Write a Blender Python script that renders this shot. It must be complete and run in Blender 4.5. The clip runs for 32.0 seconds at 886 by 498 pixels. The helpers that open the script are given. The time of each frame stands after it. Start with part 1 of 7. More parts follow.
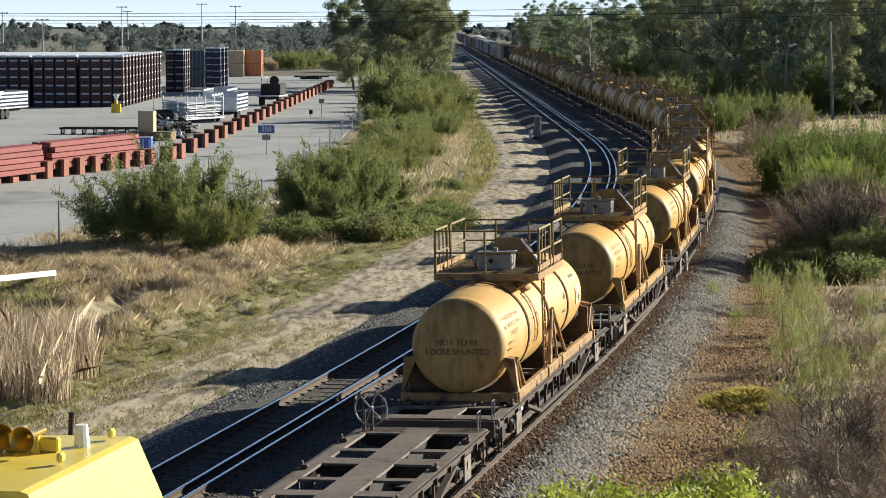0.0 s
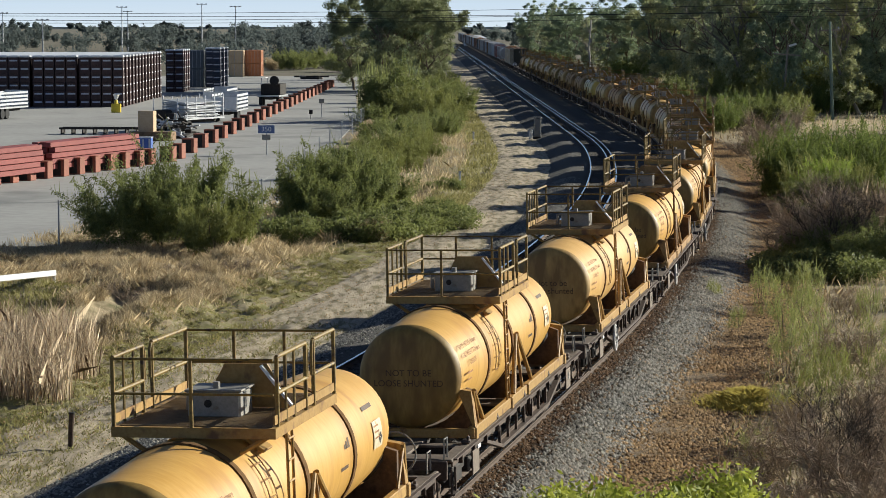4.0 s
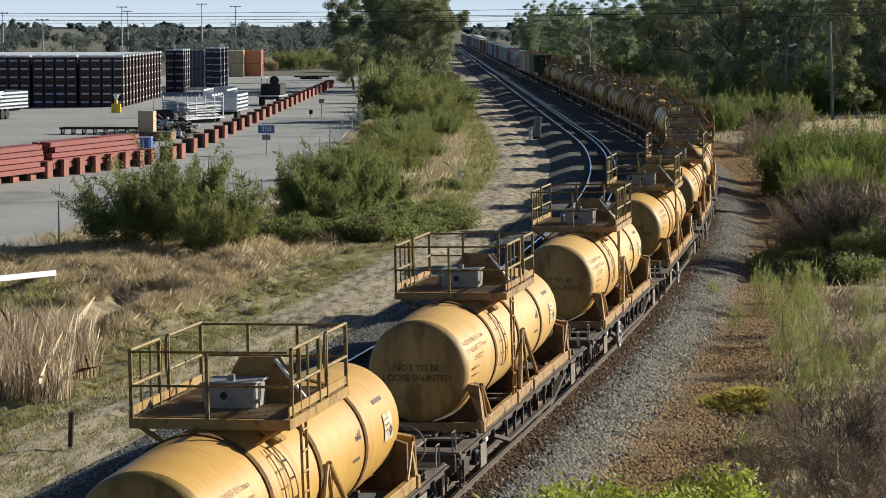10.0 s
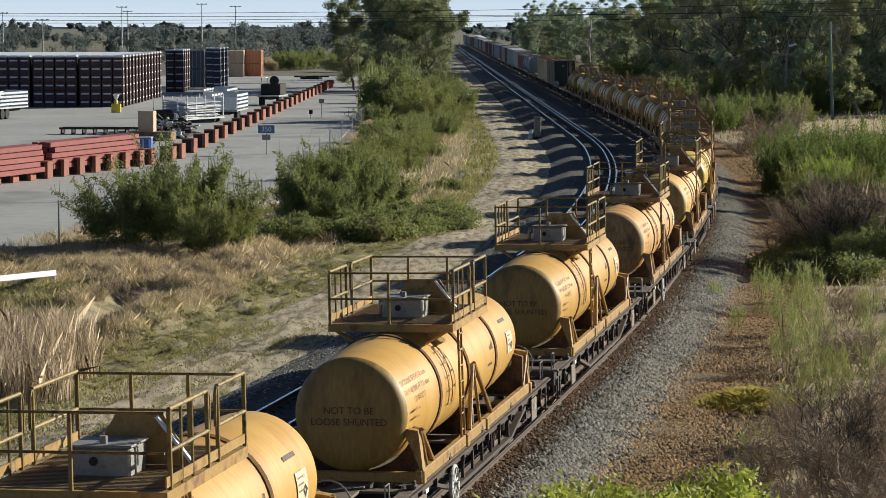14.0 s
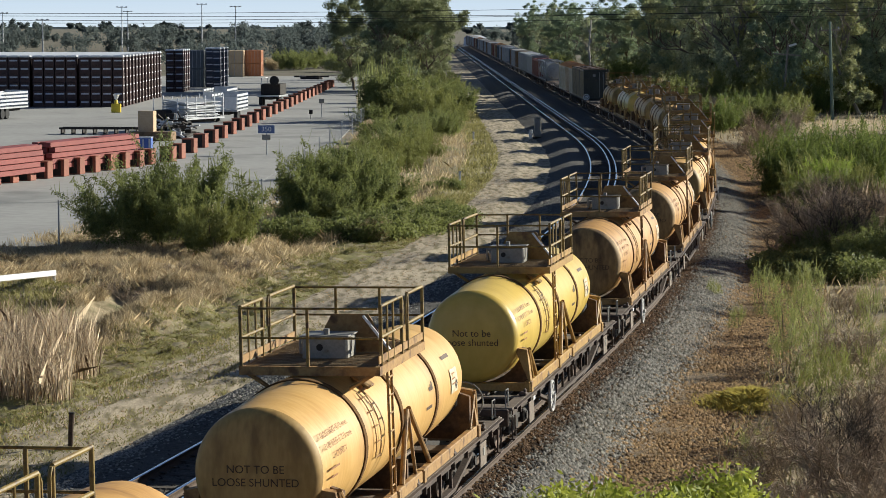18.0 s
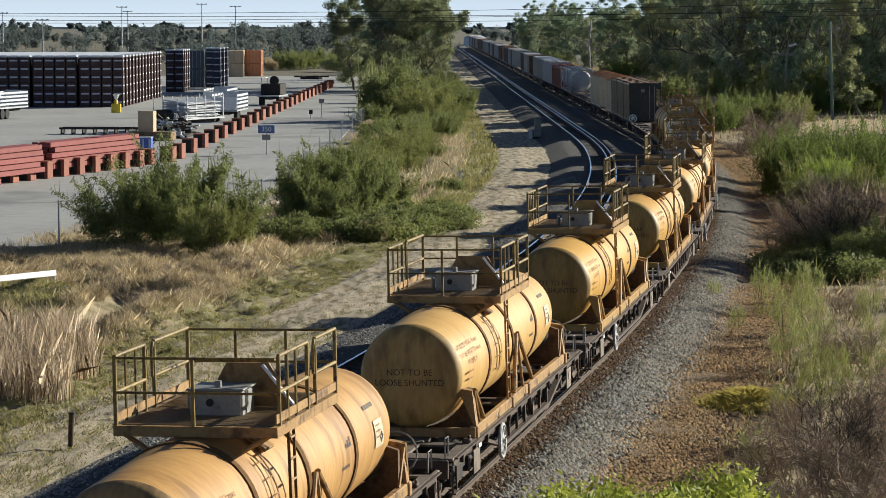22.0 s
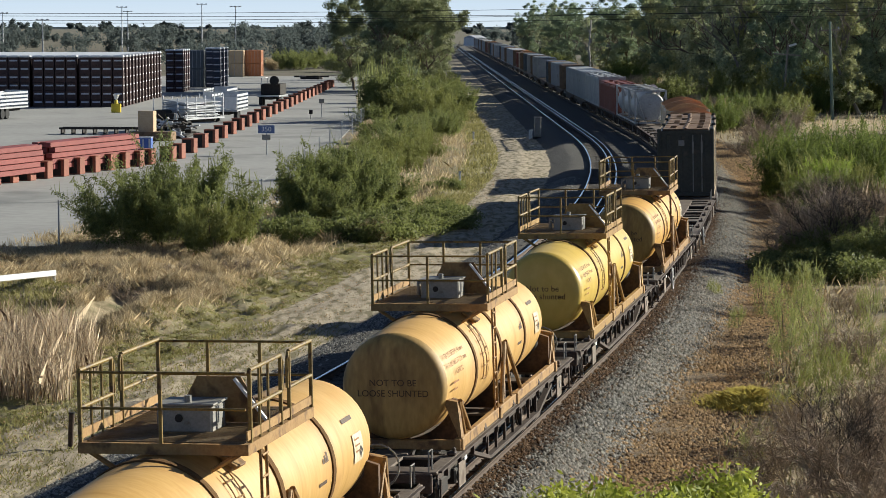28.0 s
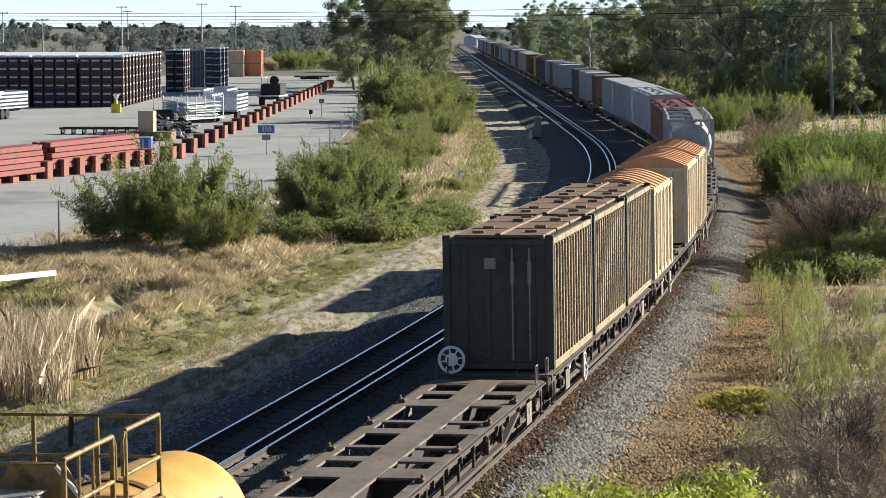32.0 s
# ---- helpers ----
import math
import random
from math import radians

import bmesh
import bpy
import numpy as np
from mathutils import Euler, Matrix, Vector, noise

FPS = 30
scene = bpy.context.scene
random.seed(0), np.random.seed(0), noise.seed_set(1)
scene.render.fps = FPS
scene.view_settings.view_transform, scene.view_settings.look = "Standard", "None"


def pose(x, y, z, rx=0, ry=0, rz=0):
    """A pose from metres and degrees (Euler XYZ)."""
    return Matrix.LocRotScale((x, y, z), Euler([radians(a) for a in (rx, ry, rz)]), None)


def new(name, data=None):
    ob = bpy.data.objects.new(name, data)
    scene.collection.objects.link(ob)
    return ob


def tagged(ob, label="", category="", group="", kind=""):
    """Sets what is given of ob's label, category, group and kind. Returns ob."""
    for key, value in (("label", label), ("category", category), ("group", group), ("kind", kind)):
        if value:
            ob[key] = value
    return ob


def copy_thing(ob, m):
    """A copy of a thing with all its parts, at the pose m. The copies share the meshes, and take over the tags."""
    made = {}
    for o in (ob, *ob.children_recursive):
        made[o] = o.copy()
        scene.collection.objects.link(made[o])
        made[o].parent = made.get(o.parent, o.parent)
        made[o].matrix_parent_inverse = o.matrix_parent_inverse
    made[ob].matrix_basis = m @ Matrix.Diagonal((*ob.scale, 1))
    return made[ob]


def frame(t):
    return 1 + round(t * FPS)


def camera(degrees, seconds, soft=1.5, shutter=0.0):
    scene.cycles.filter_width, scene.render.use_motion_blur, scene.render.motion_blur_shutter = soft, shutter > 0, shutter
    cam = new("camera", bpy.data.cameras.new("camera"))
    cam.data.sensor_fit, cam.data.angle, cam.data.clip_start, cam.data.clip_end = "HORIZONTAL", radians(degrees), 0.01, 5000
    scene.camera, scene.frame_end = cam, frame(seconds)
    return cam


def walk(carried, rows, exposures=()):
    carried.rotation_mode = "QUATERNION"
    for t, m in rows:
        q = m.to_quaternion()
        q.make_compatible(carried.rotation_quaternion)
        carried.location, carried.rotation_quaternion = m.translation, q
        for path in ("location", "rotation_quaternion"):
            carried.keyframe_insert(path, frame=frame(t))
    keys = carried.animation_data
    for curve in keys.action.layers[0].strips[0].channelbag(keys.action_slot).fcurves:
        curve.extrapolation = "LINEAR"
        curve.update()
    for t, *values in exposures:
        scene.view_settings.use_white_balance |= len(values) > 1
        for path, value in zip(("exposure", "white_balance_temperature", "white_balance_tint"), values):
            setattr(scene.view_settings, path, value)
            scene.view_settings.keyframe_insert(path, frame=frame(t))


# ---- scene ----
# ---------------------------------------------------------------- camera
EYE_Z = 8.7
cam = camera(19.35, 32.0, soft=0.8)
walk(cam, [(0.0, pose(0, 0, EYE_Z, 90 - 5.007, 0, 0)), (32.0, pose(0, 0, EYE_Z, 90 - 5.007, 0, 0))],
     [(0.0, 0.98), (1.0, 0.90), (3.0, 0.70), (7.0, 0.62), (14.0, 0.62), (20.0, 0.68), (28.0, 0.70), (30.0, 0.70), (31.0, 0.75), (32.0, 1.15)])

# ---------------------------------------------------------------- light
SUN_AZ, SUN_EL = radians(59.5), radians(20.4)
world = bpy.data.worlds.new("world")
scene.world = world
world.use_nodes = True
wn = world.node_tree.nodes
sky = wn.new("ShaderNodeTexSky")
sky.sky_type = "NISHITA"
sky.sun_disc = False
sky.sun_elevation, sky.sun_rotation = SUN_EL, SUN_AZ
sky.air_density, sky.dust_density, sky.ozone_density = 0.32, 0.05, 1.0
wn["Background"].inputs["Strength"].default_value = 0.07
world.node_tree.links.new(sky.outputs["Color"], wn["Background"].inputs["Color"])
sun = new("sun", bpy.data.lights.new("sun", "SUN"))
sun.data.energy, sun.data.angle, sun.data.color = 5.0, radians(0.6), (1.0, 0.975, 0.85)
TO_SUN = Vector((math.sin(SUN_AZ) * math.cos(SUN_EL), math.cos(SUN_AZ) * math.cos(SUN_EL), math.sin(SUN_EL)))
sun.matrix_world = Matrix.Translation((40, 60, 60)) @ TO_SUN.to_track_quat("Z", "Y").to_matrix().to_4x4()

# ---------------------------------------------------------------- materials
MATS = {}


def mat(name, c1, c2, scale=3.0, rough=0.8, metal=0.0, bump=0.0, fine=8.0, vary=0.0, stretch=(1, 1, 1), c3=None, c3_at=0.62, spec=0.4):
    """Two colours mixed by noise at two scales, an optional third colour for stains, and fine relief."""
    m = bpy.data.materials.new(name)
    m.use_nodes = True
    nt, nn = m.node_tree, m.node_tree.nodes
    ln = nt.links.new
    b = nn["Principled BSDF"]
    co = nn.new("ShaderNodeTexCoord")
    mp = nn.new("ShaderNodeMapping")
    mp.inputs["Scale"].default_value = stretch
    ln(co.outputs["Object"], mp.inputs["Vector"])
    n1 = nn.new("ShaderNodeTexNoise")
    n1.inputs["Scale"].default_value, n1.inputs["Detail"].default_value = scale, 6
    ln(mp.outputs["Vector"], n1.inputs["Vector"])
    n2 = nn.new("ShaderNodeTexNoise")
    n2.inputs["Scale"].default_value, n2.inputs["Detail"].default_value = scale * fine, 4
    ln(mp.outputs["Vector"], n2.inputs["Vector"])
    mixf = nn.new("ShaderNodeMath")
    mixf.operation = "MULTIPLY_ADD"
    mixf.inputs[1].default_value = 0.5
    ln(n2.outputs["Fac"], mixf.inputs[0])
    half = nn.new("ShaderNodeMath")
    half.operation = "MULTIPLY"
    half.inputs[1].default_value = 0.5
    ln(n1.outputs["Fac"], half.inputs[0])
    ln(half.outputs[0], mixf.inputs[2])
    rp = nn.new("ShaderNodeValToRGB")
    rp.color_ramp.elements[0].position, rp.color_ramp.elements[1].position = 0.38, 0.62
    rp.color_ramp.elements[0].color, rp.color_ramp.elements[1].color = (*c1, 1), (*c2, 1)
    ln(mixf.outputs[0], rp.inputs["Fac"])
    col = rp.outputs["Color"]
    if c3:
        n3 = nn.new("ShaderNodeTexNoise")
        n3.inputs["Scale"].default_value, n3.inputs["Detail"].default_value = scale * 1.7, 8
        off = nn.new("ShaderNodeMapping")
        off.inputs["Location"].default_value, off.inputs["Scale"].default_value = (7.3, 1.9, 4.1), stretch
        ln(co.outputs["Object"], off.inputs["Vector"])
        if vary:
            oi3 = nn.new("ShaderNodeObjectInfo")
            mul3 = nn.new("ShaderNodeMath")
            mul3.operation = "MULTIPLY"
            mul3.inputs[1].default_value = 50.0
            ln(oi3.outputs["Random"], mul3.inputs[0])
            n3.noise_dimensions = "4D"
            ln(mul3.outputs[0], n3.inputs["W"])
        ln(off.outputs["Vector"], n3.inputs["Vector"])
        r3 = nn.new("ShaderNodeValToRGB")
        r3.color_ramp.elements[0].position, r3.color_ramp.elements[1].position = c3_at, c3_at + 0.14
        ln(n3.outputs["Fac"], r3.inputs["Fac"])
        mx = nn.new("ShaderNodeMixRGB")
        mx.inputs["Color2"].default_value = (*c3, 1)
        ln(r3.outputs["Color"], mx.inputs["Fac"])
        ln(col, mx.inputs["Color1"])
        col = mx.outputs["Color"]
    if vary:
        oi = nn.new("ShaderNodeObjectInfo")
        hs = nn.new("ShaderNodeHueSaturation")
        mr = nn.new("ShaderNodeMapRange")
        mr.inputs["To Min"].default_value, mr.inputs["To Max"].default_value = 1 - vary, 1 + vary
        ln(oi.outputs["Random"], mr.inputs["Value"])
        ln(mr.outputs["Result"], hs.inputs["Value"])
        ln(col, hs.inputs["Color"])
        col = hs.outputs["Color"]
    ln(col, b.inputs["Base Color"])
    b.inputs["Roughness"].default_value, b.inputs["Metallic"].default_value = rough, metal
    b.inputs["Specular IOR Level"].default_value = spec
    if bump:
        bp = nn.new("ShaderNodeBump")
        bp.inputs["Strength"].default_value, bp.inputs["Distance"].default_value = min(1.0, bump), 0.03
        ln(n2.outputs["Fac"], bp.inputs["Height"])
        ln(bp.outputs["Normal"], b.inputs["Normal"])
    MATS[name] = m
    return m


def leafmat(name, c1, c2, scale=0.6, trans=0.25, own=0.45, drift=1.6):
    """Leaves and loose stones: colour by patch and by piece, with some light passing through leaves."""
    m = bpy.data.materials.new(name)
    m.use_nodes = True
    nn, ln = m.node_tree.nodes, m.node_tree.links.new
    b = nn["Principled BSDF"]
    ge = nn.new("ShaderNodeNewGeometry")
    co = nn.new("ShaderNodeTexCoord")
    n1 = nn.new("ShaderNodeTexNoise")
    n1.inputs["Scale"].default_value, n1.inputs["Detail"].default_value = scale, 4
    ln(co.outputs["Object"], n1.inputs["Vector"])
    ad = nn.new("ShaderNodeMath")
    ad.operation = "MULTIPLY_ADD"
    ad.inputs[1].default_value = own
    ln(ge.outputs["Random Per Island"], ad.inputs[0])
    sc = nn.new("ShaderNodeMath")
    sc.operation = "MULTIPLY_ADD"
    sc.inputs[1].default_value, sc.inputs[2].default_value = drift, 0.52 - own / 2 - drift / 2
    ln(n1.outputs["Fac"], sc.inputs[0])
    ln(sc.outputs[0], ad.inputs[2])
    rp = nn.new("ShaderNodeValToRGB")
    rp.color_ramp.elements[0].color, rp.color_ramp.elements[1].color = (*c1, 1), (*c2, 1)
    ln(ad.outputs[0], rp.inputs["Fac"])
    ln(rp.outputs["Color"], b.inputs["Base Color"])
    b.inputs["Roughness"].default_value, b.inputs["Specular IOR Level"].default_value = 0.6, 0.25
    tr = nn.new("ShaderNodeBsdfTranslucent")
    ln(rp.outputs["Color"], tr.inputs["Color"])
    mx = nn.new("ShaderNodeMixShader")
    mx.inputs["Fac"].default_value = trans
    ln(b.outputs[0], mx.inputs[1])
    ln(tr.outputs[0], mx.inputs[2])
    ln(mx.outputs[0], nn["Material Output"].inputs["Surface"])
    MATS[name] = m
    return m


def strap_rust(m, tint, amount):
    """Rust that has bled out from under the two straps round the shell."""
    nn, ln = m.node_tree.nodes, m.node_tree.links.new
    base = nn["Principled BSDF"].inputs["Base Color"]
    old = base.links[0].from_socket
    co, sep, no = nn.new("ShaderNodeTexCoord"), nn.new("ShaderNodeSeparateXYZ"), nn.new("ShaderNodeTexNoise")
    ln(co.outputs["Object"], sep.inputs[0])
    ln(co.outputs["Object"], no.inputs["Vector"])
    no.inputs["Scale"].default_value, no.inputs["Detail"].default_value = 1.6, 7
    total = None
    for y, reach in ((-3.02, 0.75), (2.42, 0.7), (-0.42, 0.6)):
        d, a, r = nn.new("ShaderNodeMath"), nn.new("ShaderNodeMath"), nn.new("ShaderNodeMapRange")
        d.operation, a.operation = "SUBTRACT", "ABSOLUTE"
        d.inputs[1].default_value = y
        ln(sep.outputs["Y"], d.inputs[0])
        ln(d.outputs[0], a.inputs[0])
        ln(a.outputs[0], r.inputs["Value"])
        r.inputs["From Max"].default_value, r.inputs["To Min"].default_value, r.inputs["To Max"].default_value = reach, 1.0, 0.0
        if total is None:
            total = r.outputs["Result"]
        else:
            mx = nn.new("ShaderNodeMath")
            mx.operation = "MAXIMUM"
            ln(total, mx.inputs[0])
            ln(r.outputs["Result"], mx.inputs[1])
            total = mx.outputs[0]
    sh, mul, mix = nn.new("ShaderNodeMapRange"), nn.new("ShaderNodeMath"), nn.new("ShaderNodeMixRGB")
    ln(no.outputs["Fac"], sh.inputs["Value"])
    sh.inputs["From Min"].default_value, sh.inputs["From Max"].default_value, sh.inputs["To Max"].default_value = 0.36, 0.66, amount
    mul.operation = "MULTIPLY"
    ln(total, mul.inputs[0])
    ln(sh.outputs["Result"], mul.inputs[1])
    ln(mul.outputs[0], mix.inputs["Fac"])
    ln(old, mix.inputs["Color1"])
    mix.inputs["Color2"].default_value = (*tint, 1)
    ln(mix.outputs["Color"], base)


# tanks and wagons
Y_FRESH = mat("yellow_paint_fresh", (0.550, 0.380, 0.077), (0.627, 0.446, 0.110), 0.8, 0.36, bump=0.05, c3=(0.484, 0.319, 0.066), c3_at=0.58, stretch=(0.7, 2.2, 0.45))
Y_FADED = mat("yellow_paint_faded", (0.509, 0.293, 0.084), (0.588, 0.364, 0.128), 0.8, 0.5, bump=0.05, c3=(0.445, 0.243, 0.057), c3_at=0.57, vary=0.06, stretch=(0.7, 2.2, 0.45))
Y_GOLD = mat("yellow_paint_golden", (0.483, 0.265, 0.054), (0.553, 0.325, 0.087), 0.8, 0.45, bump=0.05, c3=(0.410, 0.211, 0.046), c3_at=0.57, vary=0.06, stretch=(0.7, 2.2, 0.45))
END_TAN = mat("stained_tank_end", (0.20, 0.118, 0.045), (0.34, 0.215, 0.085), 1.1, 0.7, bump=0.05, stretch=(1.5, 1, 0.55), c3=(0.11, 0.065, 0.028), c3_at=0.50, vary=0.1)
# Grimy ends of the lighter tanks, also darkened for the shade they stand in.
END_CREAM = mat("grimy_shaded_tank_end", (0.34, 0.205, 0.062), (0.45, 0.29, 0.095), 1.2, 0.6, bump=0.05, stretch=(1.5, 1, 0.5), c3=(0.22, 0.13, 0.042), c3_at=0.50, vary=0.1)
END_YEL = mat("sooty_shaded_tank_end", (0.26, 0.16, 0.04), (0.34, 0.22, 0.06), 1.3, 0.55, bump=0.05, stretch=(1.6, 1, 0.5), c3=(0.20, 0.115, 0.03), c3_at=0.50, vary=0.1)
Y_ORANGE = mat("yellow_paint_orange", (0.50, 0.265, 0.045), (0.575, 0.335, 0.072), 0.8, 0.55, bump=0.05, c3=(0.37, 0.175, 0.042), c3_at=0.54, vary=0.06, stretch=(0.7, 2.2, 0.45))
Y_TAN = mat("yellow_paint_weathered", (0.394, 0.205, 0.058), (0.507, 0.284, 0.087), 0.8, 0.6, bump=0.05, c3=(0.252, 0.124, 0.035), c3_at=0.52, vary=0.1, stretch=(0.7, 2.2, 0.45))
for _m, _q in ((Y_FRESH, 0.25), (Y_FADED, 0.8), (Y_GOLD, 0.7), (Y_ORANGE, 0.9), (Y_TAN, 1.0)):
    strap_rust(_m, (0.36, 0.17, 0.055), _q)
BAND = mat("dark_strap", (0.095, 0.052, 0.022), (0.165, 0.092, 0.040), 4, 0.9, spec=0.1)
FRAME_Y = mat("frame_yellow", (0.31, 0.172, 0.042), (0.40, 0.245, 0.075), 2.5, 0.55, c3=(0.17, 0.08, 0.032), c3_at=0.54, vary=0.08, bump=0.08)
FRAME_R = mat("frame_rusty", (0.275, 0.148, 0.048), (0.37, 0.222, 0.082), 2.5, 0.65, c3=(0.12, 0.062, 0.026), c3_at=0.52, vary=0.08, bump=0.08)
# Rust brown made darker to hold the shade under the tank.
SADDLE = mat("saddle_shade_brown", (0.085, 0.048, 0.024), (0.16, 0.092, 0.045), 2.0, 0.75, c3=(0.05, 0.03, 0.018), c3_at=0.52, vary=0.1, bump=0.1)
RAIL_Y = mat("handrail_yellow", (0.180, 0.112, 0.027), (0.252, 0.174, 0.045), 5, 0.5, c3=(0.072, 0.040, 0.018), c3_at=0.52, vary=0.15)
GRATE = mat("platform_grating", (0.16, 0.11, 0.06), (0.24, 0.17, 0.09), 8, 0.7, 0.3)
BOX_GREY = mat("grey_steel_box", (0.216, 0.209, 0.187), (0.302, 0.288, 0.259), 4, 0.55, 0.2, c3=(0.144, 0.101, 0.058))
WAGON = mat("wagon_rust_steel", (0.053, 0.036, 0.027), (0.098, 0.068, 0.051), 2.2, 0.75, 0.1, bump=0.2, c3=(0.139, 0.096, 0.066), c3_at=0.62, vary=0.2)
DECK = mat("wagon_deck_steel", (0.133, 0.101, 0.077), (0.207, 0.164, 0.125), 1.4, 0.7, 0.1, bump=0.15, c3=(0.092, 0.063, 0.042), c3_at=0.55, vary=0.08)
UNDER = mat("underframe_black", (0.016, 0.014, 0.012), (0.040, 0.032, 0.026), 4, 0.8, bump=0.1)
WHEEL = mat("wheel_steel", (0.10, 0.07, 0.05), (0.18, 0.13, 0.10), 4, 0.5, 0.7)
WHITE = mat("white_paint", (0.70, 0.70, 0.68), (0.82, 0.82, 0.80), 5, 0.5, c3=(0.5, 0.46, 0.4), c3_at=0.66)
WORN_WHITE = mat("worn_white_paint", (0.34, 0.33, 0.31), (0.55, 0.54, 0.52), 7, 0.6, c3=(0.2, 0.15, 0.1), c3_at=0.58)
PLACARD = mat("faded_placard", (0.50, 0.42, 0.27), (0.62, 0.55, 0.40), 4, 0.6, c3=(0.40, 0.27, 0.11), c3_at=0.52, vary=0.12)
LETTER = mat("lettering_dark", (0.06, 0.035, 0.02), (0.10, 0.06, 0.03), 9, 0.7)
LETTER_S = mat("lettering_brown", (0.20, 0.085, 0.03), (0.33, 0.15, 0.05), 9, 0.7)
STEEL = mat("bright_steel", (0.42, 0.42, 0.43), (0.55, 0.55, 0.55), 6, 0.35, 0.8)
STONE_RUST = leafmat("rusty_stone", (0.03, 0.018, 0.011), (0.20, 0.118, 0.062), 1.2, 0.0, 0.95, 0.7)
# track and ground
RAIL_TOP = mat("rail_head_steel", (0.55, 0.55, 0.56), (0.68, 0.68, 0.68), 3, 0.22, 1.0)
RAIL_SIDE = mat("rail_rust", (0.060, 0.037, 0.025), (0.100, 0.065, 0.043), 4, 0.85, bump=0.15)
SLEEPER = mat("sleeper_timber", (0.045, 0.036, 0.028), (0.095, 0.078, 0.062), 2, 0.9, bump=0.3, vary=0.2)
# Oily brown stones, blackened further for the train's shade on the track.
STONE_OIL_SHADE = leafmat("oily_shaded_stone", (0.02, 0.017, 0.014), (0.10, 0.085, 0.068), 1.2, 0.0, 0.95, 0.7)
BALLAST = mat("ballast_grey", (0.042, 0.038, 0.032), (0.119, 0.110, 0.096), 6, 0.95, bump=1.0, fine=4)
STONE = leafmat("ballast_stone", (0.043, 0.040, 0.033), (0.389, 0.366, 0.317), 1.2, 0.0, 0.95, 0.7)
STONE_BR = leafmat("brown_stone", (0.049, 0.030, 0.016), (0.504, 0.324, 0.152), 1.2, 0.0, 0.95, 0.7)


# ---------------------------------------------------------------- mesh helpers
class MB:
    """Collects vertices and faces of one mesh."""

    def __init__(self):
        self.v, self.f, self.mi = [], [], []

    def add(self, vs, fs, mi=0):
        n = len(self.v)
        self.v += [tuple(p) for p in vs]
        self.f += [tuple(n + i for i in q) for q in fs]
        self.mi += [mi] * len(fs)
        return self

    def box(self, c, s, ch=0.0, m=None, mi=0):
        x, y, z = (a / 2 for a in s)
        if ch <= 0:
            vs = [(i * x, j * y, k * z) for i in (-1, 1) for j in (-1, 1) for k in (-1, 1)]
            fs = [(0, 1, 3, 2), (4, 6, 7, 5), (0, 4, 5, 1), (2, 3, 7, 6), (0, 2, 6, 4), (1, 5, 7, 3)]
        else:
            h, vs, idx = min(ch, x * 0.9, y * 0.9, z * 0.9), [], {}
            for i in (-1, 1):
                for j in (-1, 1):
                    for k in (-1, 1):
                        for a in range(3):
                            idx[i, j, k, a] = len(vs)
                            d = [h, h, h]
                            d[a] = 0
                            vs.append((i * (x - d[0]), j * (y - d[1]), k * (z - d[2])))
            fs = []
            for a in range(3):
                u, w = [b for b in range(3) if b != a]
                for sg in (-1, 1):
                    q = []
                    for su, sw in ((-1, -1), (1, -1), (1, 1), (-1, 1)):
                        t = [0, 0, 0]
                        t[a], t[u], t[w] = sg, su, sw
                        q.append(idx[(*t, a)])
                    flip = (sg > 0) == (a == 1)
                    fs.append(tuple(q[::-1] if flip else q))
                # edges along axis a
                for su in (-1, 1):
                    for sw in (-1, 1):
                        lo, hi = [0, 0, 0], [0, 0, 0]
                        lo[a], hi[a] = -1, 1
                        lo[u] = hi[u] = su
                        lo[w] = hi[w] = sw
                        q = [idx[(*lo, u)], idx[(*hi, u)], idx[(*hi, w)], idx[(*lo, w)]]
                        fs.append(tuple(q if (su * sw > 0) == (a != 1) else q[::-1]))
            for i in (-1, 1):
                for j in (-1, 1):
                    for k in (-1, 1):
                        q = [idx[i, j, k, a] for a in range(3)]
                        fs.append(tuple(q if i * j * k > 0 else q[::-1]))
        mm = Matrix.Translation(c) @ (m if m is not None else Matrix())
        return self.add([mm @ Vector(p) for p in vs], fs, mi)

    def tube(self, p0, p1, r, seg=8, r1=None, caps=True, mi=0):
        p0, p1 = Vector(p0), Vector(p1)
        q = (p1 - p0).to_track_quat("Z", "Y").to_matrix()
        r1 = r if r1 is None else r1
        ring = [(math.cos(2 * math.pi * i / seg), math.sin(2 * math.pi * i / seg)) for i in range(seg)]
        vs = [p0 + q @ Vector((a * r, b * r, 0)) for a, b in ring] + [p1 + q @ Vector((a * r1, b * r1, 0)) for a, b in ring]
        fs = [(i, (i + 1) % seg, seg + (i + 1) % seg, seg + i) for i in range(seg)]
        if caps:
            fs += [tuple(range(seg))[::-1], tuple(range(seg, 2 * seg))]
        return self.add(vs, fs, mi)

    def path(self, pts, r, seg=6, mi=0):
        """One bent tube through the points."""
        P = [Vector(p) for p in pts]
        n, vs, fs = len(P), [], []
        side = None
        for k, p in enumerate(P):
            d = (P[min(k + 1, n - 1)] - P[max(k - 1, 0)]).normalized()
            if side is None:
                side = d.orthogonal().normalized()
            side = (side - d * side.dot(d)).normalized()
            up = d.cross(side)
            for q in range(seg):
                a = 2 * math.pi * q / seg
                vs.append(p + side * (r * math.cos(a)) + up * (r * math.sin(a)))
        for k in range(n - 1):
            for q in range(seg):
                w = (q + 1) % seg
                fs.append((k * seg + q, k * seg + w, (k + 1) * seg + w, (k + 1) * seg + q))
        fs += [tuple(range(seg))[::-1], tuple((n - 1) * seg + q for q in range(seg))]
        return self.add(vs, fs)

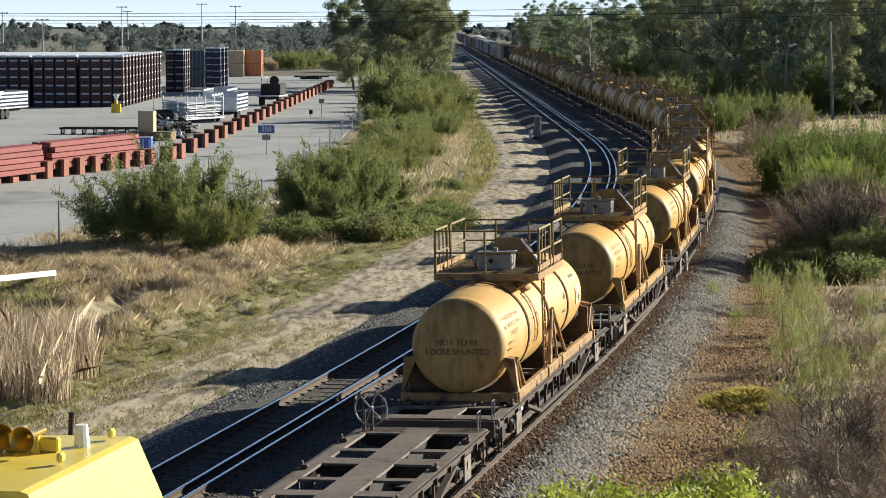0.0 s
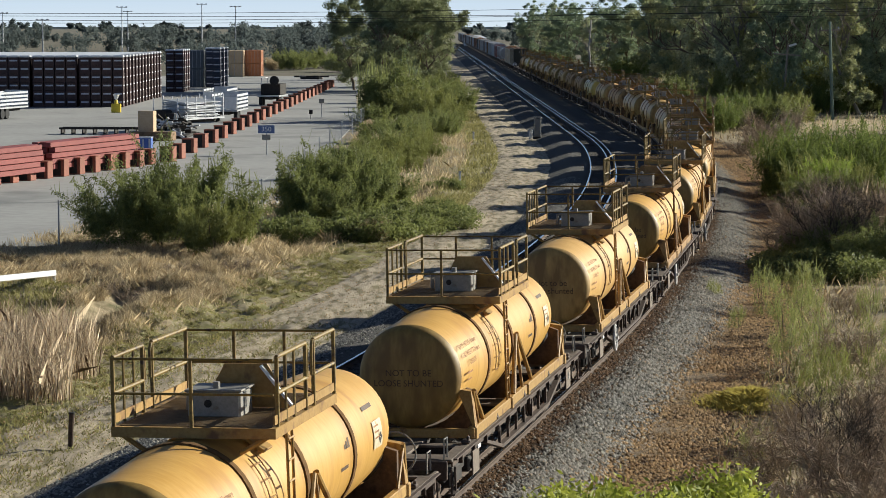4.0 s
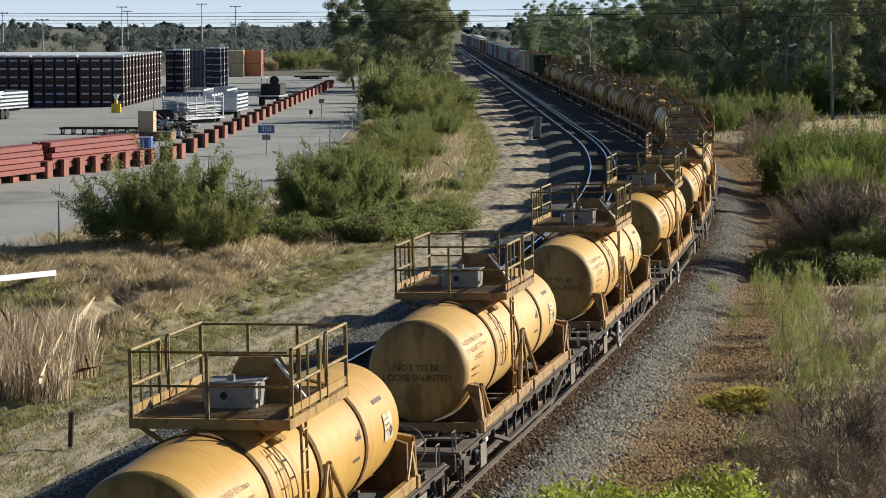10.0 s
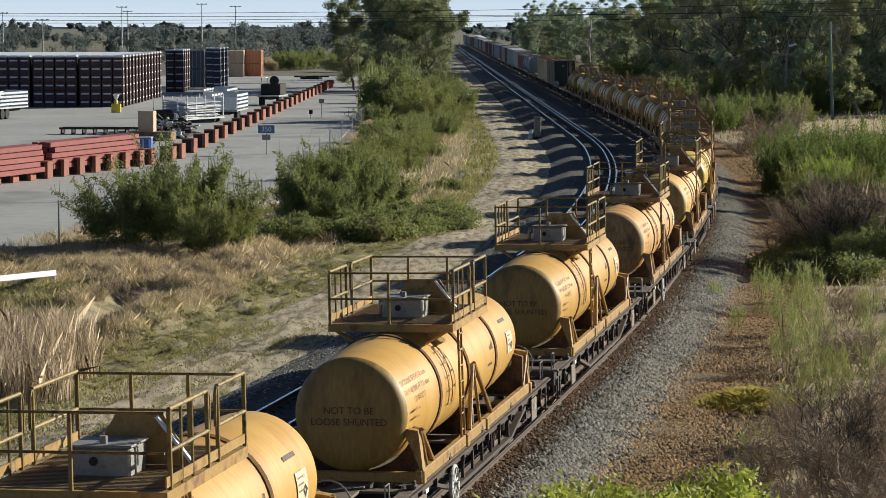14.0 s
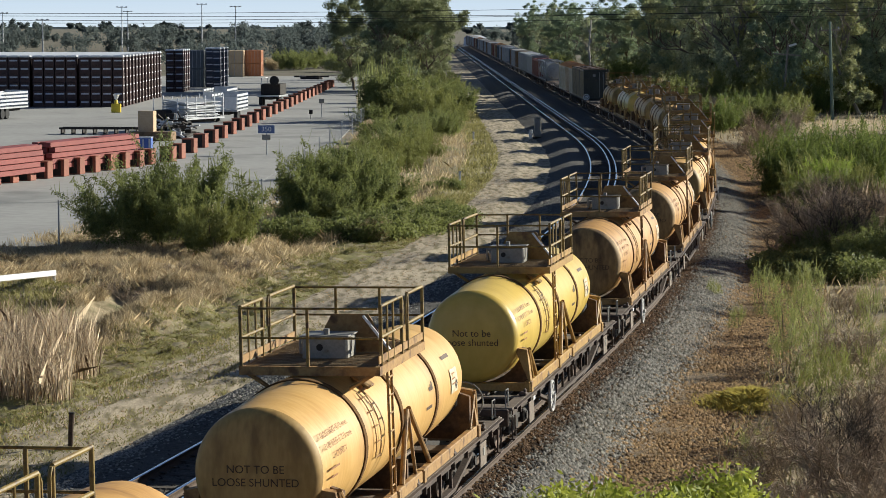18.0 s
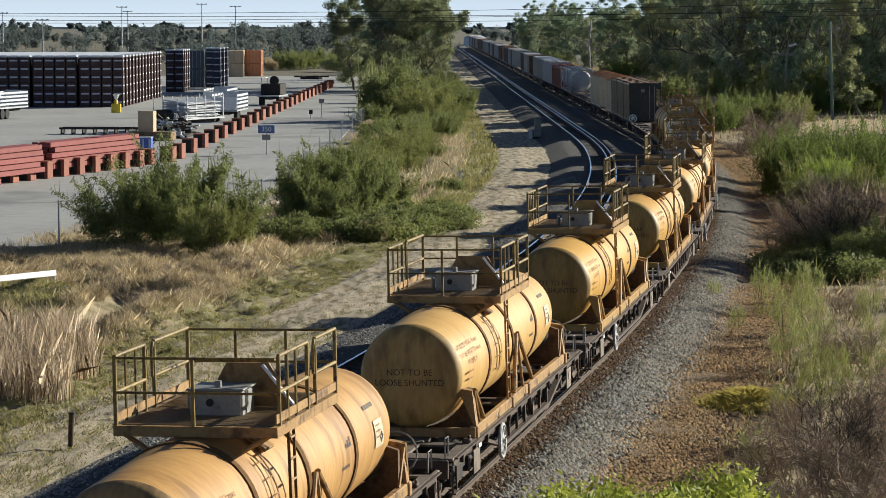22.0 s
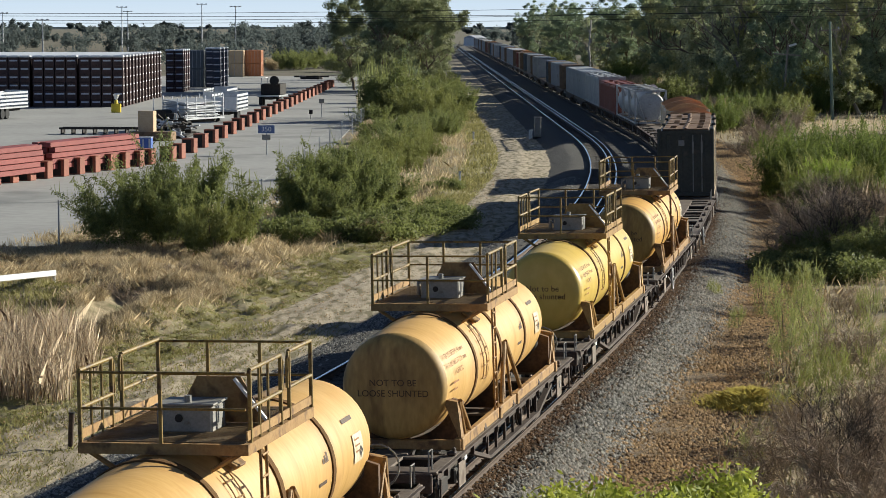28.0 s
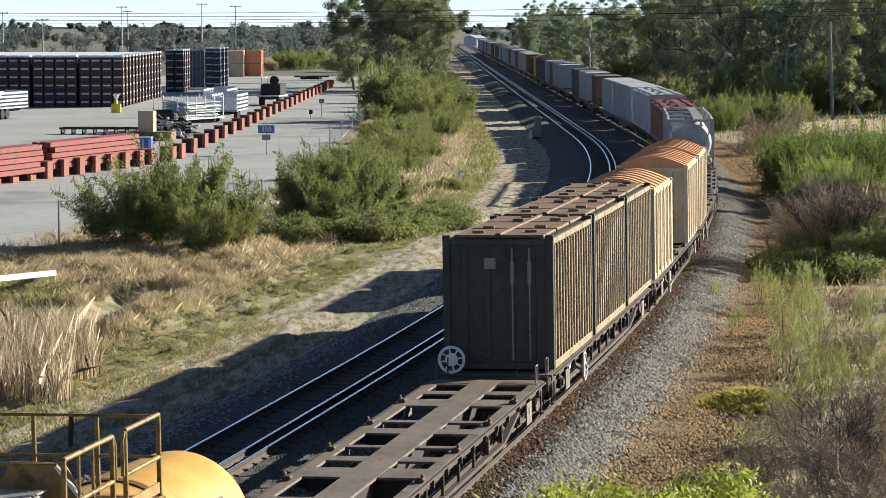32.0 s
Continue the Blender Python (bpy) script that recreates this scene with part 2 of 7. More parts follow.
    def lathe(self, prof, seg=32, axis="y", c=(0, 0, 0), mi=0):
        """prof: (along, radius) pairs, turned about an axis."""
        vs, fs = [], []
        for a, r in prof:
            for i in range(seg):
                u, w = r * math.cos(2 * math.pi * i / seg), r * math.sin(2 * math.pi * i / seg)
                vs.append({"y": (u, a, w), "x": (a, u, w), "z": (u, w, a)}[axis])
        for j in range(len(prof) - 1):
            for i in range(seg):
                a, b = j * seg + i, j * seg + (i + 1) % seg
                q = (a, b, b + seg, a + seg)
                fs.append(q if axis != "y" else q[::-1])
        for j in (0, len(prof) - 1):
            fs.append(tuple(j * seg + i for i in range(seg)))
        return self.add([Vector(p) + Vector(c) for p in vs], fs, mi)

    def prism(self, poly, a0, a1, axis="y", mi=0):
        """poly: points in the two other axes, drawn out along an axis."""
        n = len(poly)
        put = {"y": lambda u, w, a: (u, a, w), "x": lambda u, w, a: (a, u, w), "z": lambda u, w, a: (u, w, a)}[axis]
        vs = [put(u, w, a0) for u, w in poly] + [put(u, w, a1) for u, w in poly]
        fs = [(i, (i + 1) % n, n + (i + 1) % n, n + i) for i in range(n)] + [tuple(range(n))[::-1], tuple(range(n, 2 * n))]
        return self.add(vs, fs, mi)

    def mesh(self, name, mats, smooth=False):
        me = bpy.data.meshes.new(name)
        me.from_pydata([tuple(p) for p in self.v], [], self.f)
        for m in mats if isinstance(mats, (list, tuple)) else [mats]:
            me.materials.append(m)
        if any(self.mi):
            me.polygons.foreach_set("material_index", self.mi)
        bm = bmesh.new()
        bm.from_mesh(me)
        bmesh.ops.recalc_face_normals(bm, faces=bm.faces)
        bm.to_mesh(me)
        bm.free()
        if smooth:
            me.shade_smooth()
            me.set_sharp_from_angle(angle=radians(38))
        return me


def part(name, mb, material, parent=None, label="", smooth=False, at=None):
    ob = new(name, mb.mesh(name, material, smooth))
    if parent is not None:
        ob.parent = parent
    if at is not None:
        ob.matrix_basis = at
    if label:
        ob["label"] = label
    return ob


def thing(name, label, category, group="", kind="", at=None):
    ob = new(name)
    ob.empty_display_size = 0.2
    if at is not None:
        ob.matrix_basis = at
    return tagged(ob, label, category, group, kind)


def mesh_np(name, v, f, material):
    """A mesh from arrays of vertices and of faces that all have one length."""
    me = bpy.data.meshes.new(name)
    n, k = f.shape
    me.vertices.add(len(v))
    me.vertices.foreach_set("co", np.ascontiguousarray(v, dtype=np.float32).ravel())
    me.loops.add(n * k)
    me.loops.foreach_set("vertex_index", np.ascontiguousarray(f, dtype=np.int32).ravel())
    me.polygons.add(n)
    me.polygons.foreach_set("loop_start", np.arange(0, n * k, k, dtype=np.int32))
    me.polygons.foreach_set("loop_total", np.full(n, k, dtype=np.int32))
    me.update(calc_edges=True)
    for m in material if isinstance(material, (list, tuple)) else [material]:
        me.materials.append(m)
    return me


def text_part(name, words, size, material, parent, at, label=""):
    """Flat lettering with the built-in font, as a mesh."""
    cu = bpy.data.curves.new(name, "FONT")
    cu.body, cu.size, cu.align_x, cu.align_y, cu.extrude = words, size, "CENTER", "CENTER", 0.0005
    tmp = bpy.data.objects.new(name, cu)
    me = bpy.data.meshes.new_from_object(tmp)
    bpy.data.objects.remove(tmp)
    bpy.data.curves.remove(cu)
    me.materials.clear()
    me.materials.append(material)
    ob = new(name, me)
    ob.parent, ob.matrix_basis = parent, at
    if label:
        ob["label"] = label
    return ob


# ---------------------------------------------------------------- the line of the railway
# Left rail of the empty line: straight, a long left-hand curve, straight again.
AZ0, AZ1, ARC0, ARC1, EASE = 11.364, -0.475, 15.4, 168.8, 0.12
DS = 0.5
LINE_S = np.arange(-640, 1420, DS)


def _turn(s):
    t = np.clip((s - ARC0) / (ARC1 - ARC0), 0, 1)
    h = 1 / (1 - EASE)
    g = np.where(t < EASE, h * t * t / (2 * EASE), np.where(t < 1 - EASE, h * (EASE / 2 + t - EASE), 1 - h * (1 - t) ** 2 / (2 * EASE)))
    return np.radians(AZ0 + (AZ1 - AZ0) * g)


LINE_AZ = _turn(LINE_S)
_dx, _dy = np.sin(LINE_AZ) * DS, np.cos(LINE_AZ) * DS
LINE_X = np.concatenate([[0], np.cumsum((_dx[1:] + _dx[:-1]) / 2)])
LINE_Y = np.concatenate([[0], np.cumsum((_dy[1:] + _dy[:-1]) / 2)])
_i0 = int(np.searchsorted(LINE_S, 0.0))
LINE_X += -7.717 - LINE_X[_i0]
LINE_Y += 40.0 - LINE_Y[_i0]


def line(s, off=0.0):
    """The place beside the line at the way s, off metres to its right, and the heading there."""
    a = float(np.interp(s, LINE_S, LINE_AZ))
    return float(np.interp(s, LINE_S, LINE_X)) + off * math.cos(a), float(np.interp(s, LINE_S, LINE_Y)) - off * math.sin(a), a


def beside(y, off):
    """The x beside the line at depth y."""
    s = float(np.interp(y, LINE_Y, LINE_S))
    x, yy, a = line(s, off)
    return x + (y - yy) * math.tan(a)


def ribbon(prof, s0, s1, step, wob=0.0, seed=1):
    """A strip along the line. prof: (off, z) pairs from the left to the right."""
    rng = np.random.default_rng(seed)
    ss = np.arange(s0, s1 + step / 2, step)
    k = len(prof)
    v = np.zeros((len(ss), k, 3))
    a = np.interp(ss, LINE_S, LINE_AZ)
    x, y = np.interp(ss, LINE_S, LINE_X), np.interp(ss, LINE_S, LINE_Y)
    for j, (o, z) in enumerate(prof):
        oo = o + (rng.normal(0, wob, len(ss)) if wob else 0)
        v[:, j, 0], v[:, j, 1], v[:, j, 2] = x + oo * np.cos(a), y - oo * np.sin(a), z + (rng.normal(0, wob * 0.25, len(ss)) if wob else 0)
    i = np.arange((len(ss) - 1) * (k - 1))
    r, c = i // (k - 1), i % (k - 1)
    f = np.stack([r * k + c, r * k + c + 1, (r + 1) * k + c + 1, (r + 1) * k + c], 1)
    return v.reshape(-1, 3), f


# ---------------------------------------------------------------- motion of the train
TRAIN_OFF, CANT, PITCH = 5.55, 1.0, 16.65


def train_s(t):
    return -3.40 - 13.93 * t - 0.01 * t * (t - 32)


def ride(rel, half, t):
    """The pose of a vehicle whose middle is rel metres behind the train's mark, on bogies half metres before and behind it."""
    s = train_s(t) + rel
    x0, y0, _ = line(s - half, TRAIN_OFF)
    x1, y1, _ = line(s + half, TRAIN_OFF)
    return pose((x0 + x1) / 2, (y0 + y1) / 2, 0, 0, -CANT, -math.degrees(math.atan2(x1 - x0, y1 - y0)))


MOVING = []


def on_train(ob, rel, half):
    ob.matrix_basis = ride(rel, half, 0)
    MOVING.append((ob, rel, half))
    return ob


# ---------------------------------------------------------------- wagons
DECK_Z = 1.06


def bogie(parent, y, wheel_r=0.42, base=1.75):
    b = part("bogie", MB().box((0.78, y, 0.5), (0.12, 2.35, 0.2), 0.03).box((-0.78, y, 0.5), (0.12, 2.35, 0.2), 0.03)
             .box((0, y, 0.62), (1.6, 0.36, 0.22), 0.03).box((0.8, y, 0.42), (0.16, 0.6, 0.34), 0.04).box((-0.8, y, 0.42), (0.16, 0.6, 0.34), 0.04), UNDER, parent)
    for d in (-base / 2, base / 2):
        part("axle_box", MB().box((0.84, y + d, 0.44), (0.2, 0.3, 0.28), 0.04).tube((0.9, y + d, 0.44), (0.97, y + d, 0.44), 0.09, 10), UNDER, b)
        w = MB()
        for sx in (-1, 1):
            w.lathe([(sx * 0.50, wheel_r + 0.03), (sx * 0.53, wheel_r + 0.03), (sx * 0.54, wheel_r), (sx * 0.64, wheel_r - 0.01), (sx * 0.64, wheel_r - 0.07), (sx * 0.60, wheel_r - 0.10), (sx * 0.62, 0.12), (sx * 0.66, 0.1), (sx * 0.66, 0.02)], 20, "x", (0, y + d, wheel_r))
        w.tube((-0.6, y + d, wheel_r), (0.6, y + d, wheel_r), 0.08, 10)
        part("wheelset", w, WHEEL, b, smooth=True)
    return b


def handwheel(parent, c, r, material, axis="y", spokes=6, label="", plate=False):
    """A spoked brake wheel."""
    mb = MB()
    ax = {"y": lambda a, q: (c[0] + q * math.cos(a), c[1], c[2] + q * math.sin(a)), "x": lambda a, q: (c[0], c[1] + q * math.cos(a), c[2] + q * math.sin(a))}[axis]
    n = 20
    mb.path([ax(2 * math.pi * i / n, r) for i in range(n + 1)], 0.02)
    for i in range(spokes):
        mb.tube(c, ax(2 * math.pi * i / spokes + 0.2, r), 0.018, 6)
    d = Vector((0, 0.08, 0)) if axis == "y" else Vector((0.08, 0, 0))
    mb.tube(Vector(c) - d, Vector(c) + d, 0.05, 8)
    if plate:
        mb.tube(Vector(c) - d * 0.1, Vector(c) + d * 0.1, r * 0.5, 20)
        mb.path([ax(2 * math.pi * i / n, r * 0.95) for i in range(n + 1)], 0.034)
    return part("brake_wheel", mb, material, parent, label)


def flat_wagon(half=7.85, bog=5.4, label="", disc=True, wheel_end=True, drum=True, group="flat wagons of the train"):
    w = thing("flat_wagon", label or "rusty skeletal steel container flat wagon on two bogies", "railway wagon", group)
    # deck: sheets between wide openings
    mb = MB()
    hw = 1.16
    mb.box((0, 0, DECK_Z - 0.03), (0.62, 2 * half - 0.3, 0.05), 0.01)
    part("centre_sill", MB().box((0, 0, DECK_Z - 0.30), (0.46, 2 * half - 0.2, 0.44), 0.02), UNDER, w)
    cross, y, i = [], -half + 0.15, 0
    seq = (0.95, 1.35, 0.75, 1.9, 0.7)
    while y < half - 0.5:
        wd = (0.5, 0.28, 0.62, 0.3, 0.95)[i % 5]
        cross.append((y, min(wd, half - y)))
        y += wd + seq[i % 5]
        i += 1
    cross.append((half - 0.75, 0.75))
    for y0, wd in cross:
        mb.box((0, y0 + wd / 2, DECK_Z - 0.032), (2 * hw, wd, 0.045), 0.01)
    for sx in (-1, 1):
        mb.box((sx * (hw - 0.06), 0, DECK_Z - 0.036), (0.24, 2 * half - 0.2, 0.05), 0.01)
    part("deck", mb, DECK, w)
    for y0, wd in cross[1::3]:
        cm = MB()
        cm.prism([(-1.1, DECK_Z - 0.06), (1.1, DECK_Z - 0.06), (1.1, DECK_Z - 0.2), (0.3, DECK_Z - 0.42), (-0.3, DECK_Z - 0.42), (-1.1, DECK_Z - 0.2)], y0 + 0.05, y0 + 0.13)
        part("crossbeam", cm, UNDER, w)
    # fish-bellied side beams
    for sx in (-1, 1):
        s = MB()
        xo = sx * (hw + 0.02)
        s.box((xo, 0, DECK_Z - 0.10), (0.03, 2 * half - 0.6, 0.15), 0.004)
        s.box((sx * (hw + 0.05), 0, DECK_Z - 0.03), (0.15, 2 * half - 0.5, 0.03), 0.005)
        chord = [(bog - 0.9, DECK_Z - 0.20), (bog - 2.6, DECK_Z - 0.56), (-bog + 2.6, DECK_Z - 0.56), (-bog + 0.9, DECK_Z - 0.20)]
        for (a, za), (b, zb) in zip(chord, chord[1:]):
            p0, p1 = Vector((sx * (hw + 0.03), a, za)), Vector((sx * (hw + 0.03), b, zb))
            d = p1 - p0
            s.box((p0 + p1) / 2, (0.13, d.length + 0.03, 0.07), 0.006, Matrix.Rotation(math.atan2(d.z, d.y) + math.pi, 4, "X"))
        n = 7
        for i in range(n):
            y = -bog + 2.6 + (2 * bog - 5.2) * i / (n - 1)
            s.box((xo, y, DECK_Z - 0.36), (0.05, 0.06, 0.40))
        k = -half + 0.9
        while k < half - 0.6:
            s.box((sx * (hw + 0.06), k, DECK_Z - 0.12), (0.08, 0.04, 0.16))
            k += 1.22
        part("side_beam", s, WAGON, w)
        # plates, tie loops and container locks on the side
        for yy in (-half + 2.1, half - 2.4):
            part("side_plate", MB().box((sx * (hw + 0.10), yy, DECK_Z - 0.36), (0.03, 0.62, 0.44), 0.01), DECK, w)
        part("label_plate", MB().box((sx * (hw + 0.125), half - 2.4, DECK_Z - 0.30), (0.012, 0.16, 0.14)), BOX_GREY, w, "small grey label plate")
        part("label_plate", MB().box((sx * (hw + 0.125), -half + 2.35, DECK_Z - 0.12), (0.012, 0.24, 0.07)), WHITE, w, "small white label plate")
        for yy in (-6.0, -3.1, 0.0, 3.1, 6.0):
            if abs(yy) < half - 0.4:
                part("container_lock", MB().box((sx * (hw - 0.02), yy, DECK_Z + 0.035), (0.16, 0.2, 0.07), 0.02).box((sx * (hw + 0.02), yy, DECK_Z + 0.09), (0.05, 0.1, 0.1), 0.02), WAGON, w)
    # ends
    for sy in (-1, 1):
        e = MB().box((0, sy * (half - 0.06), DECK_Z - 0.2), (2.3, 0.1, 0.34), 0.02)
        part("end_beam", e, WAGON, w)
        c = MB().box((0, sy * (half + 0.22), 0.82), (0.2, 0.5, 0.22), 0.03).box((0, sy * (half + 0.43), 0.82), (0.3, 0.16, 0.3), 0.05)
        part("coupler", c, UNDER, w)
        part("air_hose", MB().path([(0.32, sy * half, 0.8), (0.34, sy * (half + 0.18), 0.55), (0.3, sy * (half + 0.34), 0.5)], 0.025), UNDER, w)
        for sx in (-1, 1):
            x = sx * 1.08
            h = MB().path([(x, sy * (half - 0.12), DECK_Z - 0.05), (x, sy * (half - 0.12), DECK_Z + 0.34), (x, sy * (half - 0.40), DECK_Z + 0.34), (x, sy * (half - 0.40), DECK_Z - 0.05)], 0.016)
            part("grab_iron", h, BOX_GREY if sx > 0 else WAGON, w)
            st = MB().path([(sx * 1.2, sy * (half - 0.15), DECK_Z - 0.2), (sx * 1.2, sy * (half - 0.15), 0.42), (sx * 1.2, sy * (half - 0.5), 0.42), (sx * 1.2, sy * (half - 0.5), DECK_Z - 0.2)], 0.02)
            st.box((sx * 1.2, sy * (half - 0.32), 0.42), (0.12, 0.4, 0.03))
            part("step", st, WAGON, w)
        bogie(w, sy * bog)
    part("brake_gear", MB().box((0.3, -1.0, 0.55), (0.5, 1.1, 0.35), 0.08).tube((-0.45, 0.4, 0.55), (-0.45, 1.5, 0.55), 0.2, 12).path([(-0.8, -3, 0.62), (0.2, 3, 0.6)], 0.03), UNDER, w)
    if drum:
        # upright brake drum with a ring handle at the rear end
        yd = half - 1.15
        part("brake_drum", MB().lathe([(DECK_Z - 0.02, 0.25), (DECK_Z + 0.05, 0.30), (DECK_Z + 0.55, 0.30), (DECK_Z + 0.66, 0.22), (DECK_Z + 0.70, 0.06)], 18, "z", (0.36, yd, 0)), UNDER, w, "black upright brake drum", smooth=True)
        part("ring_handle", MB().path([(0.62 + 0.36 * math.cos(a), yd + 0.36, DECK_Z + 0.40 + 0.36 * math.sin(a)) for a in [2 * math.pi * i / 18 for i in range(19)]], 0.018, 6), BOX_GREY, w)
    if disc:
        # spoked side wheel, seen edge on
        handwheel(w, (1.30, -half + 4.6, 0.66), 0.33, WORN_WHITE, "x", 8, "white side brake wheel", True)
    if wheel_end:
        handwheel(w, (-0.92, half - 0.55, DECK_Z + 0.42), 0.31, BOX_GREY, "y", 6, "spoked grey hand brake wheel")
        part("brake_stand", MB().tube((-0.92, half - 0.5, DECK_Z - 0.1), (-0.92, half - 0.5, DECK_Z + 0.42), 0.035, 8).path([(-1.08, half - 0.55, DECK_Z), (-1.08, half - 0.55, DECK_Z + 0.6), (-1.08, half - 0.3, DECK_Z + 0.6)], 0.02), WAGON, w)
    return w


# ---------------------------------------------------------------- tank containers
TANK_R, TANK_Z = 1.035, 2.19


def hoop(r, w, t, y, seg=40, z=TANK_Z):
    return MB().lathe([(y - w / 2, r - 0.005), (y - w / 2, r + t), (y + w / 2, r + t), (y + w / 2, r - 0.005)], seg, "y", (0, 0, z))


def tank_container(paint, label, words, frame_mat=None, dirty=False, end=None):
    fm = frame_mat or FRAME_Y
    T = thing("tank_container", label, "tank container", "tank containers on the train")
    prof = [(-5.68, 0.02), (-5.672, 0.35), (-5.65, 0.62), (-5.60, 0.80), (-5.55, 0.88), (-5.48, 0.935), (-5.40, 0.96), (-5.25, 0.975), (-4.2, 1.005), (-3.2, TANK_R)]
    prof += [(y, TANK_R) for y in (-2.5, 0, 2.5)]
    prof += [(3.4, TANK_R), (4.3, 1.01), (4.9, 0.985), (5.08, 0.965), (5.22, 0.92), (5.30, 0.85), (5.36, 0.62), (5.39, 0.35), (5.40, 0.02)]
    part("tank", MB().lathe(prof[6:], 48, "y", (0, 0, TANK_Z)), paint, T, smooth=True)
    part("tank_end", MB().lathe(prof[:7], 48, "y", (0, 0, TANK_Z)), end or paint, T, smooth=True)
    for y, wd in ((-3.02, 0.15), (2.42, 0.15)):
        part("strap", hoop(TANK_R, wd, 0.025, y), BAND, T, "dark steel strap", smooth=True)
    part("strap", hoop(TANK_R, 0.17, 0.03, -0.42), BAND, T, smooth=True)
    # bottom frame
    for sx in (-1, 1):
        b = MB().box((sx * 1.14, 0, DECK_Z + 0.10), (0.12, 11.0, 0.2), 0.015)
        part("side_rail", b, fm, T)
        for y in (-5.35, -1.5, 0.45, 5.35) if sx > 0 else ():
            part("foot", MB().box((sx * 1.15, y, DECK_Z + 0.09), (0.17, 0.2, 0.24), 0.02), fm, T)
        # middle struts from the rail up to the tank
        for foot_y, thick in ((-1.02, 0.045), (0.02, 0.03), (1.18, 0.045)):
            part("strut", MB().tube((sx * 1.15, foot_y, DECK_Z + 0.2), (sx * 1.06, -0.12 + 0.08 * foot_y, 2.36), thick, 8), fm, T)
        # end brackets: a sloping gusset with a hole's ring and a raking brace
        for sy in (-1, 1):
            y = sy * 5.3
            g = MB().prism([(sx * 1.16, DECK_Z + 0.2), (sx * 1.20, DECK_Z + 0.2), (sx * 1.13, DECK_Z + 0.86), (sx * 0.88, DECK_Z + 0.90), (sx * 0.88, DECK_Z + 0.86)], y - 0.1, y + 0.1)
            part("bracket", g, fm, T)
            part("brace", MB().tube((sx * 1.15, y - sy * 0.05, DECK_Z + 0.86), (sx * 1.15, y - sy * 0.95 if sy < 0 else y + 0.12, DECK_Z + 0.2), 0.045, 8).tube((sx * 1.15, y, DECK_Z + 0.86), (sx * 1.15, y - sy * 0.5, DECK_Z + 0.2), 0.03, 6), fm, T)
    for sy in (-1, 1):
        # saddle: cross plate cut to the tank's round
        y = sy * 4.9
        pts = [(-1.14, DECK_Z + 0.02), (1.14, DECK_Z + 0.02), (1.14, DECK_Z + 0.8), (0.92, DECK_Z + 0.87)]
        for i in range(13):
            a = radians(-28 - 124 * i / 12)
            pts.append((TANK_R * 1.0 * math.cos(a), TANK_Z + TANK_R * 1.0 * math.sin(a)))
        pts += [(-0.92, DECK_Z + 0.87), (-1.14, DECK_Z + 0.8)]
        part("saddle", MB().prism(pts, y - 0.06, y + 0.06), SADDLE, T)
        part("end_beam", MB().box((0, sy * 5.42, DECK_Z + 0.09), (2.2, 0.14, 0.17), 0.015), fm, T)
    pts = [(-1.1, DECK_Z + 0.02), (1.1, DECK_Z + 0.02), (1.1, DECK_Z + 0.5)] + [(TANK_R * math.cos(radians(-35 - 110 * i / 12)), TANK_Z + TANK_R * math.sin(radians(-35 - 110 * i / 12))) for i in range(13)] + [(-1.1, DECK_Z + 0.5)]
    part("saddle", MB().prism(pts, -0.4, -0.3), SADDLE, T)
    # top platform
    x0, x1, y0, y1, z = -1.05, 1.2, -2.66, 0.70, 3.35
    ring = MB()
    o4, i4 = [(x0, y0), (x1, y0), (x1, y1), (x0, y1)], [(x0 + 0.08, y0 + 0.08), (x1 - 0.08, y0 + 0.08), (x1 - 0.08, y1 - 0.08), (x0 + 0.08, y1 - 0.08)]
    ring.add([(px, py, zz) for zz in (z - 0.11, z + 0.03) for px, py in o4 + i4],
             [q for i in range(4) for j in ((i + 1) % 4,) for q in ((i, j, 8 + j, 8 + i), (4 + i, 12 + i, 12 + j, 4 + j), (8 + i, 8 + j, 12 + j, 12 + i), (i, 4 + i, 4 + j, j))])
    pl = part("platform", ring, fm, T, "yellow painted edge frame of the platform")
    gr = MB()
    yy = y0 + 0.14
    while yy < y1 - 0.1:
        gr.box(((x0 + x1) / 2, yy, z + 0.02), (x1 - x0 - 0.17, 0.03, 0.045))
        yy += 0.09
    for xx in (-0.5, 0.1, 0.7):
        gr.box((xx, (y0 + y1) / 2, z - 0.02), (0.05, y1 - y0 - 0.18, 0.05))
    part("grating", gr, GRATE, pl, "dark slatted steel grating")
    for xx, yy in ((x0 + 0.1, y0 + 0.1), (x1 - 0.1, y0 + 0.1), (x0 + 0.1, y1 - 0.1), (x1 - 0.1, y1 - 0.1)):
        part("support", MB().tube((xx, yy, z - 0.08), (xx * 0.62, yy * 0.98 - 0.03, TANK_Z + 0.84), 0.035, 6), fm, pl)
    zt, zm, r = z + 0.95, z + 0.47, 0.028
    left = [(x0 + 0.03, y0 + 0.03), (x0 + 0.03, y0 + 1.30), (x0 + 0.03, y0 + 1.72), (x0 + 0.03, y1 - 0.03)]
    right = [(x1 - 0.03, y0 + 0.22), (x1 - 0.03, y0 + 1.72), (x1 - 0.03, y0 + 2.15), (x1 - 0.03, y1 - 0.03)]
    for side in (left, right):
        for px, py in side:
            part("post", MB().box((px, py, (z + zt) / 2), (0.05, 0.05, zt - z), 0.008), RAIL_Y, pl)
        for zz, rr in ((zt, r), (zm, r)):
            part("rail", MB().tube((side[0][0], side[0][1], zz), (side[1][0], side[1][1], zz), rr, 8), RAIL_Y, pl)
            part("rail", MB().tube((side[2][0], side[2][1], zz), (side[3][0], side[3][1], zz), rr, 8), RAIL_Y, pl)
